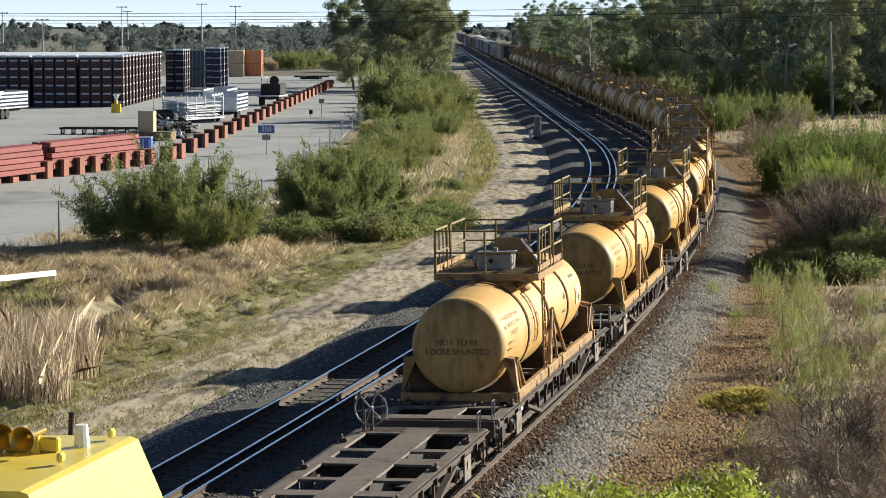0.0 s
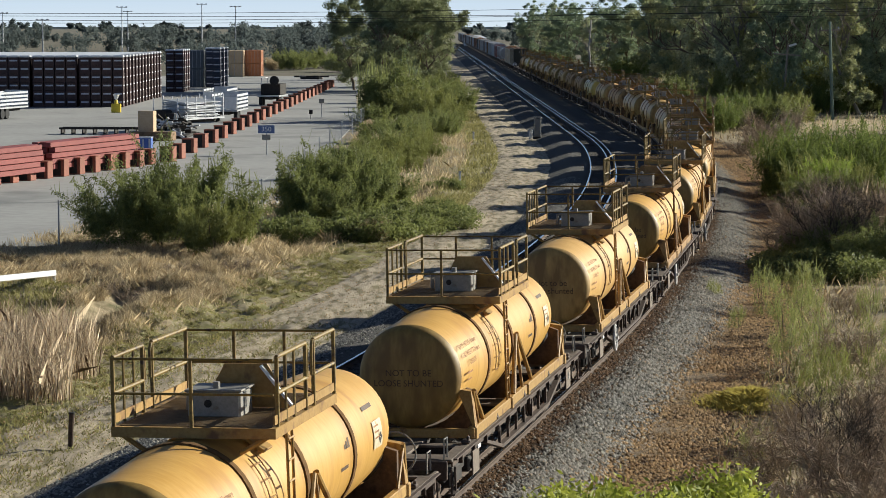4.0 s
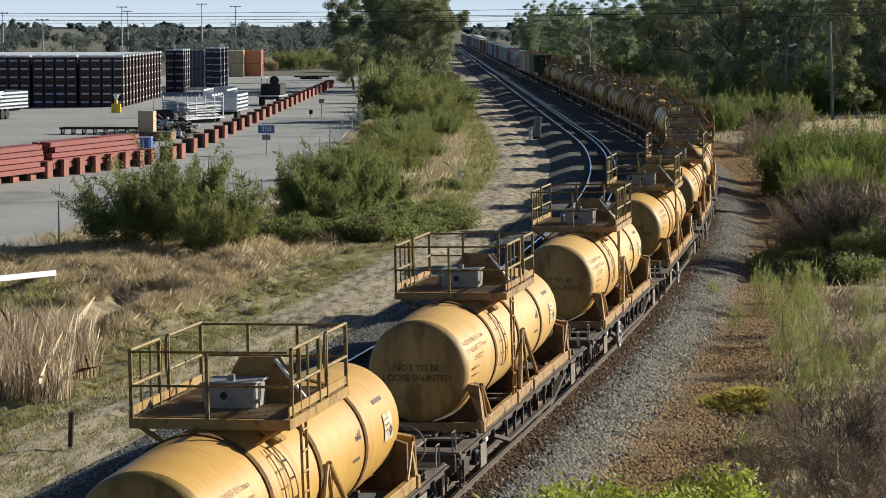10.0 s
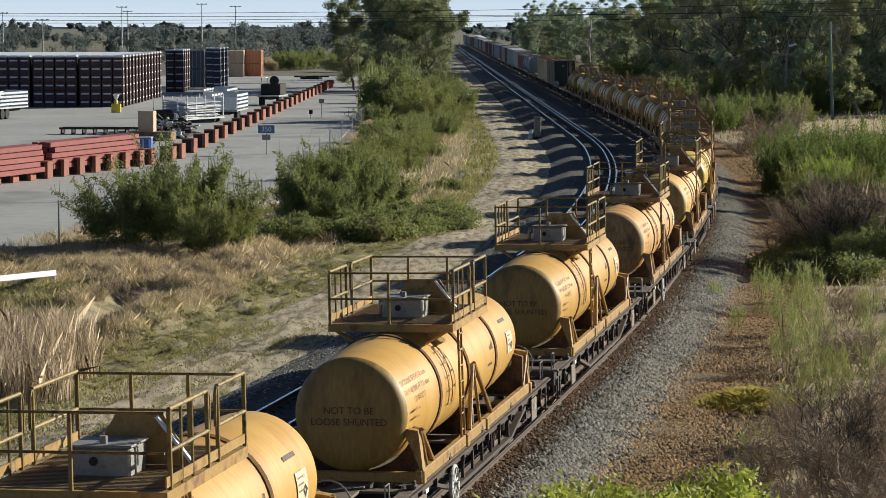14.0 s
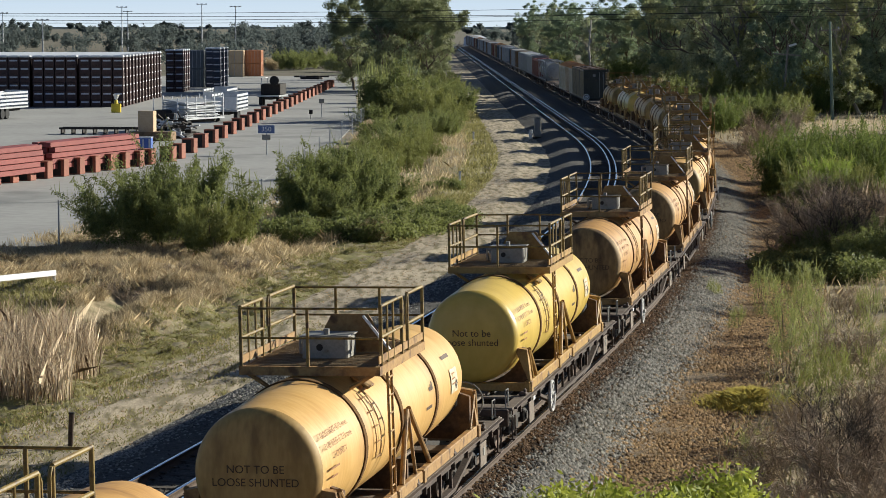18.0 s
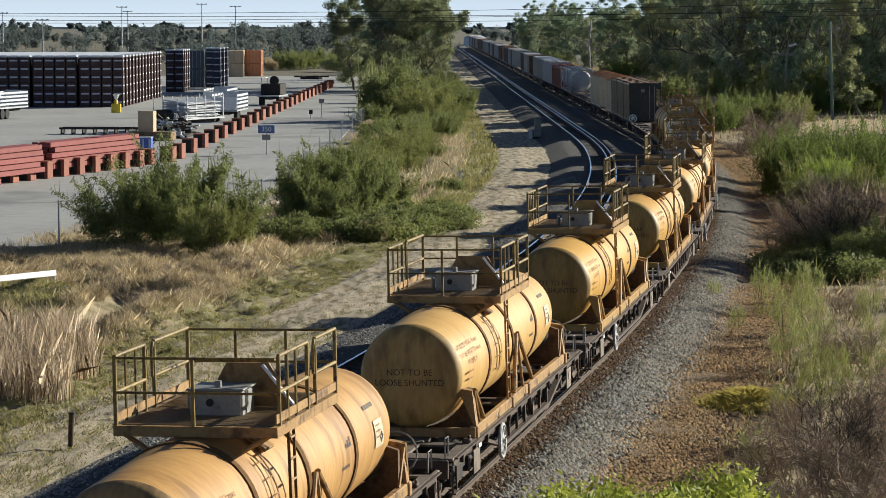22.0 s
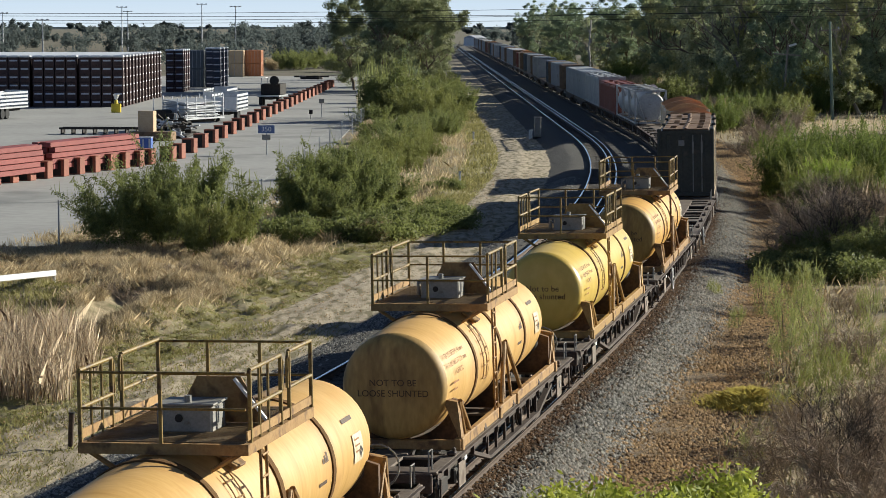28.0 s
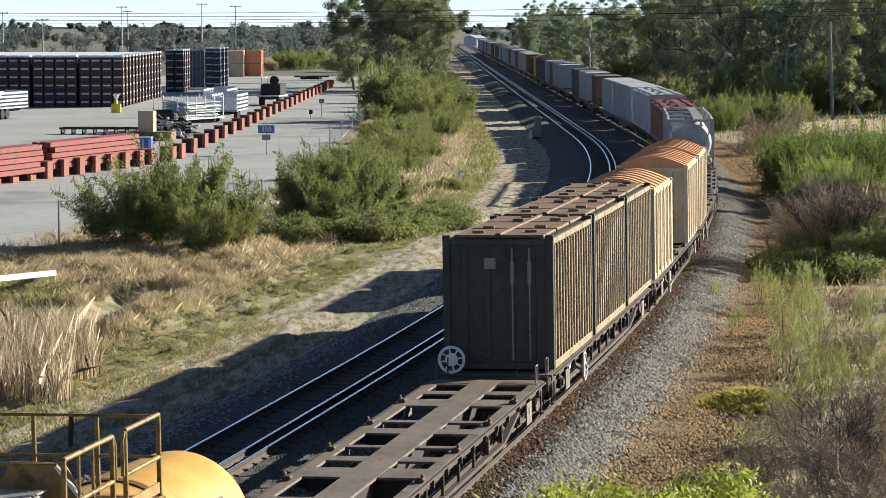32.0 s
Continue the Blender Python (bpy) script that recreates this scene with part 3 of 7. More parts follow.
        # rounded ends where the two lengths of rail meet
        for q, d in ((1, 1), (2, -1)):
            part("rail_end", MB().path([(side[q][0], side[q][1] - d * 0.10, zt), (side[q][0], side[q][1] + d * 0.04, zt - 0.02), (side[q][0], side[q][1] + d * 0.09, zt - 0.10), (side[q][0], side[q][1] + d * 0.09, zm)], 0.022, 6), RAIL_Y, pl)
        for a in (0.45, 0.88):
            part("baluster", MB().tube((side[0][0], side[0][1] + a, z), (side[0][0], side[0][1] + a, zt), 0.02, 6), RAIL_Y, pl)
        part("toe_board", MB().box((side[0][0], (y0 + y1) / 2, z + 0.13), (0.02, y1 - y0 - 0.1, 0.12)), fm, pl)
    for yy, posts in ((y0 + 0.03, (0.05,)), (y1 - 0.03, (-0.3, 0.45))):
        for zz in (zt - 0.02, zm):
            part("rail", MB().tube((x0 + 0.03, yy, zz), (x1 - 0.03, yy, zz), 0.019, 6), RAIL_Y, pl)
        for px in posts:
            part("post", MB().box((px, yy, (z + zt) / 2 - 0.01), (0.045, 0.045, zt - z - 0.02), 0.006), RAIL_Y, pl)
    # valve box, lid and spill guard
    vb = part("valve_box", MB().box((0.10, -1.45, z + 0.20), (0.74, 0.62, 0.36), 0.03).box((0.10, -1.45, z + 0.395), (0.80, 0.68, 0.03), 0.01).tube((0.10, -1.6, z + 0.40), (0.10, -1.6, z + 0.50), 0.05, 8), BOX_GREY, T, "grey steel valve box on the platform")
    part("latch", MB().tube((0.02, -1.77, z + 0.22), (0.02, -1.74, z + 0.22), 0.055, 10), UNDER, vb)
    part("guard_plate", MB().prism([(-0.32, z + 0.05), (0.98, z + 0.05), (0.62, z + 0.66), (0.02, z + 0.66)], -0.92, -0.89), fm, T)
    part("guard_brace", MB().box((0.78, -0.96, z + 0.34), (0.035, 0.07, 0.76), 0.0, Matrix.Rotation(radians(-38), 4, "Y")), WHITE, T)
    part("vent_pipe", MB().path([(-0.45, -1.1, z), (-0.45, -1.1, z + 0.28), (-0.25, -1.1, z + 0.34), (0.0, -1.2, z + 0.3)], 0.045), BOX_GREY, T)
    # side ladder from the frame to the platform
    ld = MB()
    for yy in (-1.86, -1.58):
        ld.tube((1.17, yy, DECK_Z + 0.1), (1.13, yy, z - 0.06), 0.022, 6)
    la = part("ladder", ld, BAND if dirty else fm, T)
    zz = DECK_Z + 0.32
    while zz < z - 0.1:
        part("rung", MB().tube((1.155, -1.86, zz), (1.155, -1.58, zz), 0.016, 6), fm, la)
        zz += 0.29
    # curved step strip on the shell
    cs = MB()
    arc = [radians(45 - 6.5 * i) for i in range(10)]
    for yy in (-2.45, -2.12):
        cs.path([((TANK_R + 0.04) * math.cos(a), yy, TANK_Z + (TANK_R + 0.04) * math.sin(a)) for a in arc], 0.010, 5)
    for a in arc[1::2]:
        cs.tube(((TANK_R + 0.04) * math.cos(a), -2.45, TANK_Z + (TANK_R + 0.04) * math.sin(a)), ((TANK_R + 0.04) * math.cos(a), -2.12, TANK_Z + (TANK_R + 0.04) * math.sin(a)), 0.012, 5)
    part("step_strip", cs, FRAME_R, T)
    part("lug", MB().box((0.70, -1.75, TANK_Z + 0.86), (0.34, 0.42, 0.05), 0.01, Matrix.Rotation(radians(34), 4, "Y")), fm, T)
    # placards and writing
    def on_shell(deg, yy, h=0.006):
        a = radians(deg)
        x, zz = (TANK_R + h) * math.cos(a), TANK_Z + (TANK_R + h) * math.sin(a)
        return Matrix.Translation((x, yy, zz)) @ Matrix(((0, -math.sin(a), math.cos(a), 0), (1, 0, 0, 0), (0, math.cos(a), math.sin(a), 0), (0, 0, 0, 1)))

    def patch(deg0, deg1, ya, yb, h, material, name, label=""):
        mb, n = MB(), 6
        for i in range(n):
            a0, a1 = radians(deg0 + (deg1 - deg0) * i / n), radians(deg0 + (deg1 - deg0) * (i + 1) / n)
            rr = TANK_R + h
            mb.add([(rr * math.cos(a), q, TANK_Z + rr * math.sin(a)) for a, q in ((a0, ya), (a0, yb), (a1, yb), (a1, ya))], [(0, 1, 2, 3)])
        return part(name, mb, material, T, label)

    pc = patch(17, -7, 3.72, 4.28, 0.008, PLACARD, "placard", "faded cream hazard placard")
    for d in (13, 8, 3):
        m_ = patch(d, d - 1.5, 3.78, 4.08, 0.011, LETTER_S, "print_bar")
        m_.parent = pc
    tri = MB()
    tri.add([((TANK_R + 0.012) * math.cos(radians(q)), yq, TANK_Z + (TANK_R + 0.012) * math.sin(radians(q))) for q, yq in ((6, 4.12), (1, 4.24), (-5, 4.12), (1, 4.0))], [(0, 1, 2, 3)])
    part("hazard_diamond", tri, UNDER, pc)
    patch(33, 29, 3.5, 4.1, 0.007, LETTER, "print_bar")
    mk = MB()
    for i in range(3):
        a0, a1 = radians(10), radians(14 + 2 * i)
        rr = TANK_R + 0.007
        ya = 1.85 + 0.12 * i
        mk.add([(rr * math.cos(a), q, TANK_Z + rr * math.sin(a)) for a, q in ((a0, ya), (a0, ya + 0.08), (a1, ya + 0.08), (a1, ya))], [(0, 1, 2, 3)])
    part("mark", mk, LETTER, T, "plain dark three-bar mark")
    patch(-3, -6, 1.55, 2.0, 0.007, LETTER, "print_bar")
    for i, tx in enumerate(("GROSS  WEIGHT  42  tonne", "TARE  WEIGHT  7.75  tonne", "CAPACITY")):
        text_part("lettering", tx, 0.135, LETTER_S, T, on_shell(30 - 9.5 * i, -4.5, 0.004))
    patch(3.0, 1.2, -5.2, -4.7, 0.002, LETTER_S, "print_bar")
    patch(-4, -5.6, -5.2, -4.8, 0.002, LETTER_S, "print_bar")
    if words:
        for i, tx in enumerate(words):
            text_part("lettering", tx, 0.165 if words[0].isupper() else 0.20, LETTER, T, Matrix.Translation((0.02, -5.683, TANK_Z + 0.09 - 0.19 * i)) @ pose(0, 0, 0, 90, 0, 0))
    return T


def make_train():
    caps, small = ("NOT TO BE", "LOOSE SHUNTED"), ("Not to be", "loose shunted")
    kinds = {
        "f": tank_container(Y_FRESH, "bright yellow steel tank container with railed platform on a wagon", small),
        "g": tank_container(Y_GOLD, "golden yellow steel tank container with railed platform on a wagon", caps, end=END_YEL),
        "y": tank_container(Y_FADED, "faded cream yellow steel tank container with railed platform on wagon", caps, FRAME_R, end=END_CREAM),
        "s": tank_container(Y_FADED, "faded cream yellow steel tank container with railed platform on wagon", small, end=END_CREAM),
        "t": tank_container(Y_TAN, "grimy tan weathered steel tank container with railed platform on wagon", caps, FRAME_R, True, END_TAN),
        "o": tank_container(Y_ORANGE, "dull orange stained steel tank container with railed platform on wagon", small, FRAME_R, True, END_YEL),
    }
    wagons = {"d": flat_wagon(), "n": flat_wagon(disc=False, wheel_end=False)}
    used = set()

    def place(key, pool, rel, half):
        ob = pool[key] if key not in used else copy_thing(pool[key], Matrix())
        used.add(key)
        on_train(ob, rel, half)

    order = " ygggsoggyygggtyfttyggyyyfo"
    wag = "nnndndddnndddndnddnddnddnnd"
    on_train(flat_wagon(drum=False), 5.5, 5.4)
    for k in range(1, 27):
        place(order[k], kinds, k * PITCH + 5.5, 5.4)
        place(wag[k], wagons, k * PITCH + 5.5, 5.4)


# ---------------------------------------------------------------- boxes behind the tanks
# Body colour is darkened to carry the shade on the container's unlit end.
DARKBOX = mat("shaded_green_steel", (0.035, 0.036, 0.027), (0.06, 0.058, 0.042), 1.2, 0.55, bump=0.08, c3=(0.10, 0.075, 0.05), c3_at=0.62)
BROWNBOX = mat("brown_rust_steel", (0.156, 0.087, 0.043), (0.250, 0.152, 0.079), 1.5, 0.65, bump=0.12, c3=(0.078, 0.046, 0.025), c3_at=0.56)
# Tan puts the sun on the dark container's ribs into their colour.
SUNRIB = mat("sunlit_tan_steel", (0.24, 0.17, 0.095), (0.36, 0.27, 0.16), 1.8, 0.6, c3=(0.10, 0.08, 0.05), c3_at=0.57)
TARP = mat("orange_tarpaulin", (0.56, 0.26, 0.11), (0.66, 0.35, 0.17), 2.0, 0.6, bump=0.2)
YELBOX = mat("cream_yellow_steel", (0.50, 0.40, 0.26), (0.62, 0.52, 0.37), 1.2, 0.5, c3=(0.45, 0.28, 0.12), c3_at=0.6, vary=0.06)
WHITEBOX = mat("pale_grey_steel", (0.336, 0.340, 0.331), (0.464, 0.458, 0.439), 1.2, 0.5, c3=(0.240, 0.198, 0.154), c3_at=0.6, vary=0.06)
REDBOX = mat("red_steel", (0.19, 0.050, 0.034), (0.26, 0.085, 0.056), 1.4, 0.55, c3=(0.12, 0.063, 0.045), c3_at=0.56, vary=0.12)
BLUEBOX = mat("blue_grey_steel", (0.070, 0.085, 0.10), (0.12, 0.138, 0.152), 1.4, 0.55, c3=(0.120, 0.100, 0.085), c3_at=0.6, vary=0.1)


def box_container(body, roof, label, height=2.87, length=6.06, ribs=True, top="flat", rib_mat=None, far=False):
    """A twenty-foot box: corner posts, rails, ribbed sides, doors on the end and a roof or a tarpaulin."""
    C = thing("container", label, "container", "containers on the train")
    rm = rib_mat or body
    hl, hw, z0, z1 = length / 2, 1.22, DECK_Z + 0.05, DECK_Z + 0.05 + height
    part("body", MB().box((0, 0, (z0 + z1) / 2), (2 * hw - 0.1, length - 0.1, height - 0.08), 0.01), body, C)
    if far:
        fr = MB()
        for sx in (-1, 1):
            for i in range(9):
                y = -hl + 0.1 + (length - 0.2) * i / 8
                fr.box((sx * (hw - 0.03), y, (z0 + z1) / 2), (0.09, 0.16, height - 0.02), 0.0)
        part("ribs", fr, rm, C)
        part("roof", MB().box((0, 0, z1 + 0.03), (2.3, length - 0.1, 0.08), 0.02) if top == "flat" else MB().prism([(-1.15 + 2.3 * i / 8, z1 - 0.04 + 0.4 * math.sin(math.pi * i / 8)) for i in range(9)], -hl + 0.05, hl - 0.05), roof, C)
        return C
    for sx in (-1, 1):
        for sy in (-1, 1):
            part("corner_post", MB().box((sx * (hw - 0.07), sy * (hl - 0.08), (z0 + z1) / 2), (0.15, 0.17, height), 0.01), body, C)
            part("corner_casting", MB().box((sx * (hw - 0.08), sy * (hl - 0.085), z1 + 0.01), (0.18, 0.18, 0.12), 0.015), body, C)
        part("top_rail", MB().box((sx * (hw - 0.04), 0, z1 - 0.07), (0.09, length - 0.3, 0.12), 0.01), rm, C)
        part("bottom_rail", MB().box((sx * (hw - 0.04), 0, z0 + 0.08), (0.09, length - 0.3, 0.16), 0.01), rm, C)
        n = 14 if ribs else 7
        for i in range(n):
            y = -hl + 0.35 + (length - 0.7) * i / (n - 1)
            part("rib", MB().box((sx * (hw - 0.035), y, (z0 + z1) / 2), (0.075, 0.10 if ribs else 0.16, height - 0.32), 0.015), rm, C)
    for sy in (-1, 1):
        part("end_header", MB().box((0, sy * (hl - 0.05), z1 - 0.08), (2.1, 0.1, 0.14), 0.01), body, C)
        part("end_sill", MB().box((0, sy * (hl - 0.05), z0 + 0.08), (2.1, 0.1, 0.15), 0.01), body, C)
    for x in (-0.75, -0.25, 0.25, 0.75):
        part("end_rib", MB().box((x, -hl + 0.045, (z0 + z1) / 2), (0.16, 0.05, height - 0.4), 0.015), body, C)
    for x in (0.32, 0.70):
        part("lock_rod", MB().tube((x, -hl + 0.0, z0 + 0.2), (x, -hl + 0.0, z1 - 0.2), 0.022, 6).box((x, -hl + 0.0, z1 - 0.75), (0.08, 0.05, 0.5)), BOX_GREY, C, "worn grey lock rod")
    part("placard", MB().box((-0.18, -hl + 0.016, z1 - 0.55), (0.26, 0.01, 0.24)), BOX_GREY, C)
    if top == "flat":
        for i in range(3):
            y = -hl + 1.05 + 1.98 * i
            part("hatch", MB().box((0, y, z1 + 0.03), (2.0, 1.8, 0.07), 0.02), roof, C)
        for y in (-2.3, -1.0, 1.2, 2.4):
            part("hinge", MB().box((-0.55 + 0.3 * (y > 0), y, z1 + 0.09), (0.26, 0.1, 0.06), 0.01).box((0.6, y + 0.2, z1 + 0.09), (0.26, 0.1, 0.06), 0.01), roof, C)
        part("roof_ridge", MB().box((0, 0, z1 + 0.08), (0.1, length - 0.3, 0.05), 0.01), roof, C)
    elif top == "tarp":
        pts = [(-hw + 0.05, z1 - 0.03)] + [(-hw + 0.05 + (2 * hw - 0.1) * i / 10, z1 + 0.06 + 0.34 * math.sin(math.pi * i / 10)) for i in range(11)] + [(hw - 0.05, z1 - 0.03)]
        part("tarpaulin", MB().prism(pts, -hl + 0.06, hl - 0.06), TARP, C, "faded orange tarpaulin over bows", smooth=True)
        for i in range(7):
            y = -hl + 0.4 + (length - 0.8) * i / 6
            part("bow", MB().path([(x, y, zz + 0.015) for x, zz in pts[1:-1]], 0.022, 5), TARP, C)
        for i in range(5):
            y = -hl + 0.7 + (length - 1.4) * i / 4
            part("wind_post", MB().box((hw + 0.01, y, (z0 + z1) / 2), (0.06, 0.22, height - 0.1), 0.02), body, C)
    return C


def tank_box(body, label):
    """A tank in an open frame of twenty feet."""
    C = thing("frame_tank", label, "tank container", "containers on the train")
    z0 = DECK_Z + 0.05
    part("tank", MB().lathe([(-2.9, 0.05), (-2.86, 0.6), (-2.7, 1.0), (-2.5, 1.1), (2.5, 1.1), (2.7, 1.0), (2.86, 0.6), (2.9, 0.05)], 28, "y", (0, 0, z0 + 1.25)), body, C, smooth=True)
    for sx in (-1, 1):
        for sy in (-1, 1):
            part("post", MB().box((sx * 1.15, sy * 2.95, z0 + 1.25), (0.13, 0.13, 2.5), 0.01), body, C)
            part("brace", MB().tube((sx * 1.12, sy * 2.95, z0 + 2.3), (sx * 0.4, sy * 2.95, z0 + 0.1), 0.05, 6), body, C)
        for zz in (0.08, 2.42):
            part("rail", MB().box((sx * 1.15, 0, z0 + zz), (0.11, 5.8, 0.12), 0.01), body, C)
    for sy in (-1, 1):
        for zz in (0.08, 2.42):
            part("cross_rail", MB().box((0, sy * 2.95, z0 + zz), (2.2, 0.11, 0.12), 0.01), body, C)
    part("manlid", MB().tube((0, 0, z0 + 2.3), (0, 0, z0 + 2.5), 0.3, 14), BOX_GREY, C)
    part("walkway", MB().box((0.4, 0, z0 + 2.47), (0.5, 5.7, 0.04), 0.005), BOX_GREY, C)
    return C


def far_wagon():
    w = thing("flat_wagon", "distant rusty container flat wagon on two bogies", "railway wagon", "long flat wagons of the train")
    part("deck", MB().box((0, 0, DECK_Z - 0.03), (2.36, 19.0, 0.06)), DECK, w)
    for sx in (-1, 1):
        part("side_beam", MB().prism([(-9.3, DECK_Z - 0.06), (9.3, DECK_Z - 0.06), (9.3, DECK_Z - 0.2), (5, DECK_Z - 0.25), (3, DECK_Z - 0.55), (-3, DECK_Z - 0.55), (-5, DECK_Z - 0.25), (-9.3, DECK_Z - 0.2)], sx * 1.18 - 0.03, sx * 1.18 + 0.03, "x"), WAGON, w)
    for sy in (-1, 1):
        bg = MB().box((0, sy * 6.9, 0.52), (1.7, 2.3, 0.3), 0.03)
        part("bogie", bg, UNDER, w)
        for d in (-0.87, 0.87):
            part("wheelset", MB().lathe([(-0.65, 0.4), (-0.52, 0.44), (-0.5, 0.1), (0.5, 0.1), (0.52, 0.44), (0.65, 0.4)], 14, "x", (0, sy * 6.9 + d, 0.42)), WHEEL, w)
    return w


def make_boxes():
    dl, bl, wl, rl = "dark green ribbed steel container with a rusty hatched roof", "brown ribbed steel container with a rusty hatched roof", "pale grey ribbed steel container", "red ribbed steel container"
    kinds = {
        "D": box_container(DARKBOX, BROWNBOX, dl, rib_mat=SUNRIB),
        "Y": box_container(YELBOX, TARP, "cream yellow open-top container under an orange tarpaulin", 2.6, top="tarp"),
        "w": tank_box(WHITEBOX, "pale grey tank in an open steel frame"),
        "R": box_container(REDBOX, REDBOX, rl, 2.3),
        "W": box_container(WHITEBOX, WHITEBOX, wl, 2.6),
        "1": box_container(BROWNBOX, BROWNBOX, bl, 2.6, far=True),
        "2": box_container(WHITEBOX, WHITEBOX, wl, 2.6, far=True),
        "3": box_container(REDBOX, REDBOX, rl, 2.4, far=True),
        "4": box_container(BLUEBOX, BLUEBOX, "blue-grey ribbed steel container", 2.6, far=True),
        "5": box_container(YELBOX, TARP, "cream yellow open-top container under an orange tarpaulin", 2.6, far=True, top="tarp"),
    }
    fl = flat_wagon(9.5, 6.9, "long rusty skeletal container flat wagon on two bogies", disc=True, wheel_end=False, drum=False, group="long flat wagons of the train")
    on_train(fl, 446.9 + 9.4, 6.9)
    fw = far_wagon()
    loads = ["DDD", "Y Y", "Y  ", "   ", "www", "RRR", "WWW"]
    rest = ["222", "22 ", "1 2", "214", "   ", "2 2", "1 2", " 4 ", "15 ", "3 1"]
    used = set()
    for j in range(34):
        rel = 466.3 + 19.9 * j
        src = fl if j < 7 else fw
        w = src if src is fw and "fw" not in used else copy_thing(src, Matrix())
        if src is fw:
            used.add("fw")
        on_train(w, rel + 9.7, 6.9)
        if j == 0:
            handwheel(w, (-1.0, -9.35, DECK_Z + 0.30), 0.29, WHITE, "y", 8, "white spoked hand brake wheel", True)
        ld = loads[j] if j < 7 else rest[(j - 7) % len(rest)]
        for i, c in enumerate(ld):
            if c == " ":
                continue
            ob = kinds[c] if c not in used else copy_thing(kinds[c], Matrix())
            used.add(c)
            on_train(ob, rel + 0.75 + 3.03 + 6.42 * i, 3.0)


# ---------------------------------------------------------------- locomotive ahead of the train
LOCO = mat("loco_yellow", (0.66, 0.50, 0.075), (0.72, 0.56, 0.10), 1.0, 0.35, spec=0.5)
BRASS = mat("brass", (0.55, 0.36, 0.08), (0.66, 0.46, 0.12), 5, 0.3, 0.9)


def make_loco():
    L = thing("locomotive", "bright yellow diesel locomotive with brass air horns on its roof", "locomotive")
    hl, hw, zt = 8.8, 1.48, 4.18
    cab = [(-hw, 1.2), (hw, 1.2), (hw, 3.45), (1.45, 3.55), (1.2, zt - 0.03), (1.12, zt), (-1.12, zt), (-1.2, zt - 0.03), (-1.45, 3.55), (-hw, 3.45)]
    part("cab", MB().prism(cab, hl - 3.4, hl), LOCO, L)
    part("body", MB().prism([(-1.15, 1.2), (1.15, 1.2), (1.15, 3.2), (0.95, 3.55), (-0.95, 3.55), (-1.15, 3.2)], -hl, hl - 3.42), LOCO, L)
    part("frame", MB().box((0, 0, 1.02), (2.7, 2 * hl + 0.4, 0.3), 0.03), UNDER, L)
    part("window", MB().box((0.0, hl + 0.005, 2.75), (1.9, 0.02, 0.55), 0.0), UNDER, L)
    for x, back in ((-0.02, 0.0), (0.26, 0.16)):
        h = MB().lathe([(hl - 0.75 - back, 0.035), (hl - 1.0 - back, 0.045), (hl - 1.2 - back, 0.06), (hl - 1.32 - back, 0.09), (hl - 1.40 - back, 0.14), (hl - 1.42 - back, 0.14), (hl - 1.40 - back, 0.12), (hl - 1.2 - back, 0.02)], 16, "y", (x + 0.2, 0, zt + 0.2))
        part("horn", h, BRASS, L, "brass air horn", smooth=True)
        part("horn_clamp", MB().box((x + 0.2, hl - 1.02 - back, zt + 0.09), (0.09, 0.07, 0.2), 0.01), LOCO, L)
    part("horn_bracket", MB().box((0.4, hl - 1.1, zt + 0.08), (0.6, 0.12, 0.16), 0.02).box((0.02, hl - 1.5, zt + 0.1), (0.2, 0.7, 0.2), 0.03), LOCO, L)
    part("aerial", MB().tube((0.82, hl - 0.75, zt), (0.82, hl - 0.75, zt + 0.24), 0.09, 12, 0.07), WHITE, L)
    for x, y in ((1.0, hl - 1.9), (1.0, hl - 0.3)):
        part("lifting_lug", MB().box((x, y, zt + 0.08), (0.06, 0.14, 0.1), 0.02), LOCO, L)
    for y in (-5.4, 5.4):
        bogie(L, y, 0.48, 2.0)
    on_train(L, -7.5 - hl, 5.4)


# ---------------------------------------------------------------- ground
EARTH = mat("earth", (0.122, 0.100, 0.068), (0.195, 0.165, 0.115), 0.12, 0.95, bump=0.8, fine=14, c3=(0.073, 0.077, 0.035), c3_at=0.47)
DIRT = mat("dirt_road", (0.293, 0.240, 0.170), (0.525, 0.432, 0.304), 1.0, 0.95, bump=0.6, fine=12, c3=(0.171, 0.142, 0.073), c3_at=0.47, stretch=(1.8, 0.4, 1))
VERGE = mat("green_verge", (0.138, 0.109, 0.063), (0.345, 0.293, 0.172), 0.9, 0.95, bump=1.0, fine=9, c3=(0.205, 0.190, 0.062), c3_at=0.44)
GRAVEL = mat("brown_gravel", (0.102, 0.071, 0.042), (0.240, 0.172, 0.100), 7, 0.95, bump=1.0, fine=3)
CONCRETE = mat("yard_concrete", (0.278, 0.274, 0.261), (0.350, 0.346, 0.330), 0.08, 0.9, bump=0.15, fine=20, c3=(0.197, 0.197, 0.190), c3_at=0.54)
GROUND_Z = -0.62


DRY = mat("dry_ground", (0.224, 0.174, 0.101), (0.403, 0.325, 0.202), 0.5, 0.95, bump=0.8, fine=10, c3=(0.118, 0.110, 0.050), c3_at=0.52)
SAND = mat("sandy_clearing", (0.34, 0.26, 0.15), (0.45, 0.355, 0.22), 0.3, 0.95, bump=0.5, fine=12, c3=(0.19, 0.155, 0.085), c3_at=0.56)


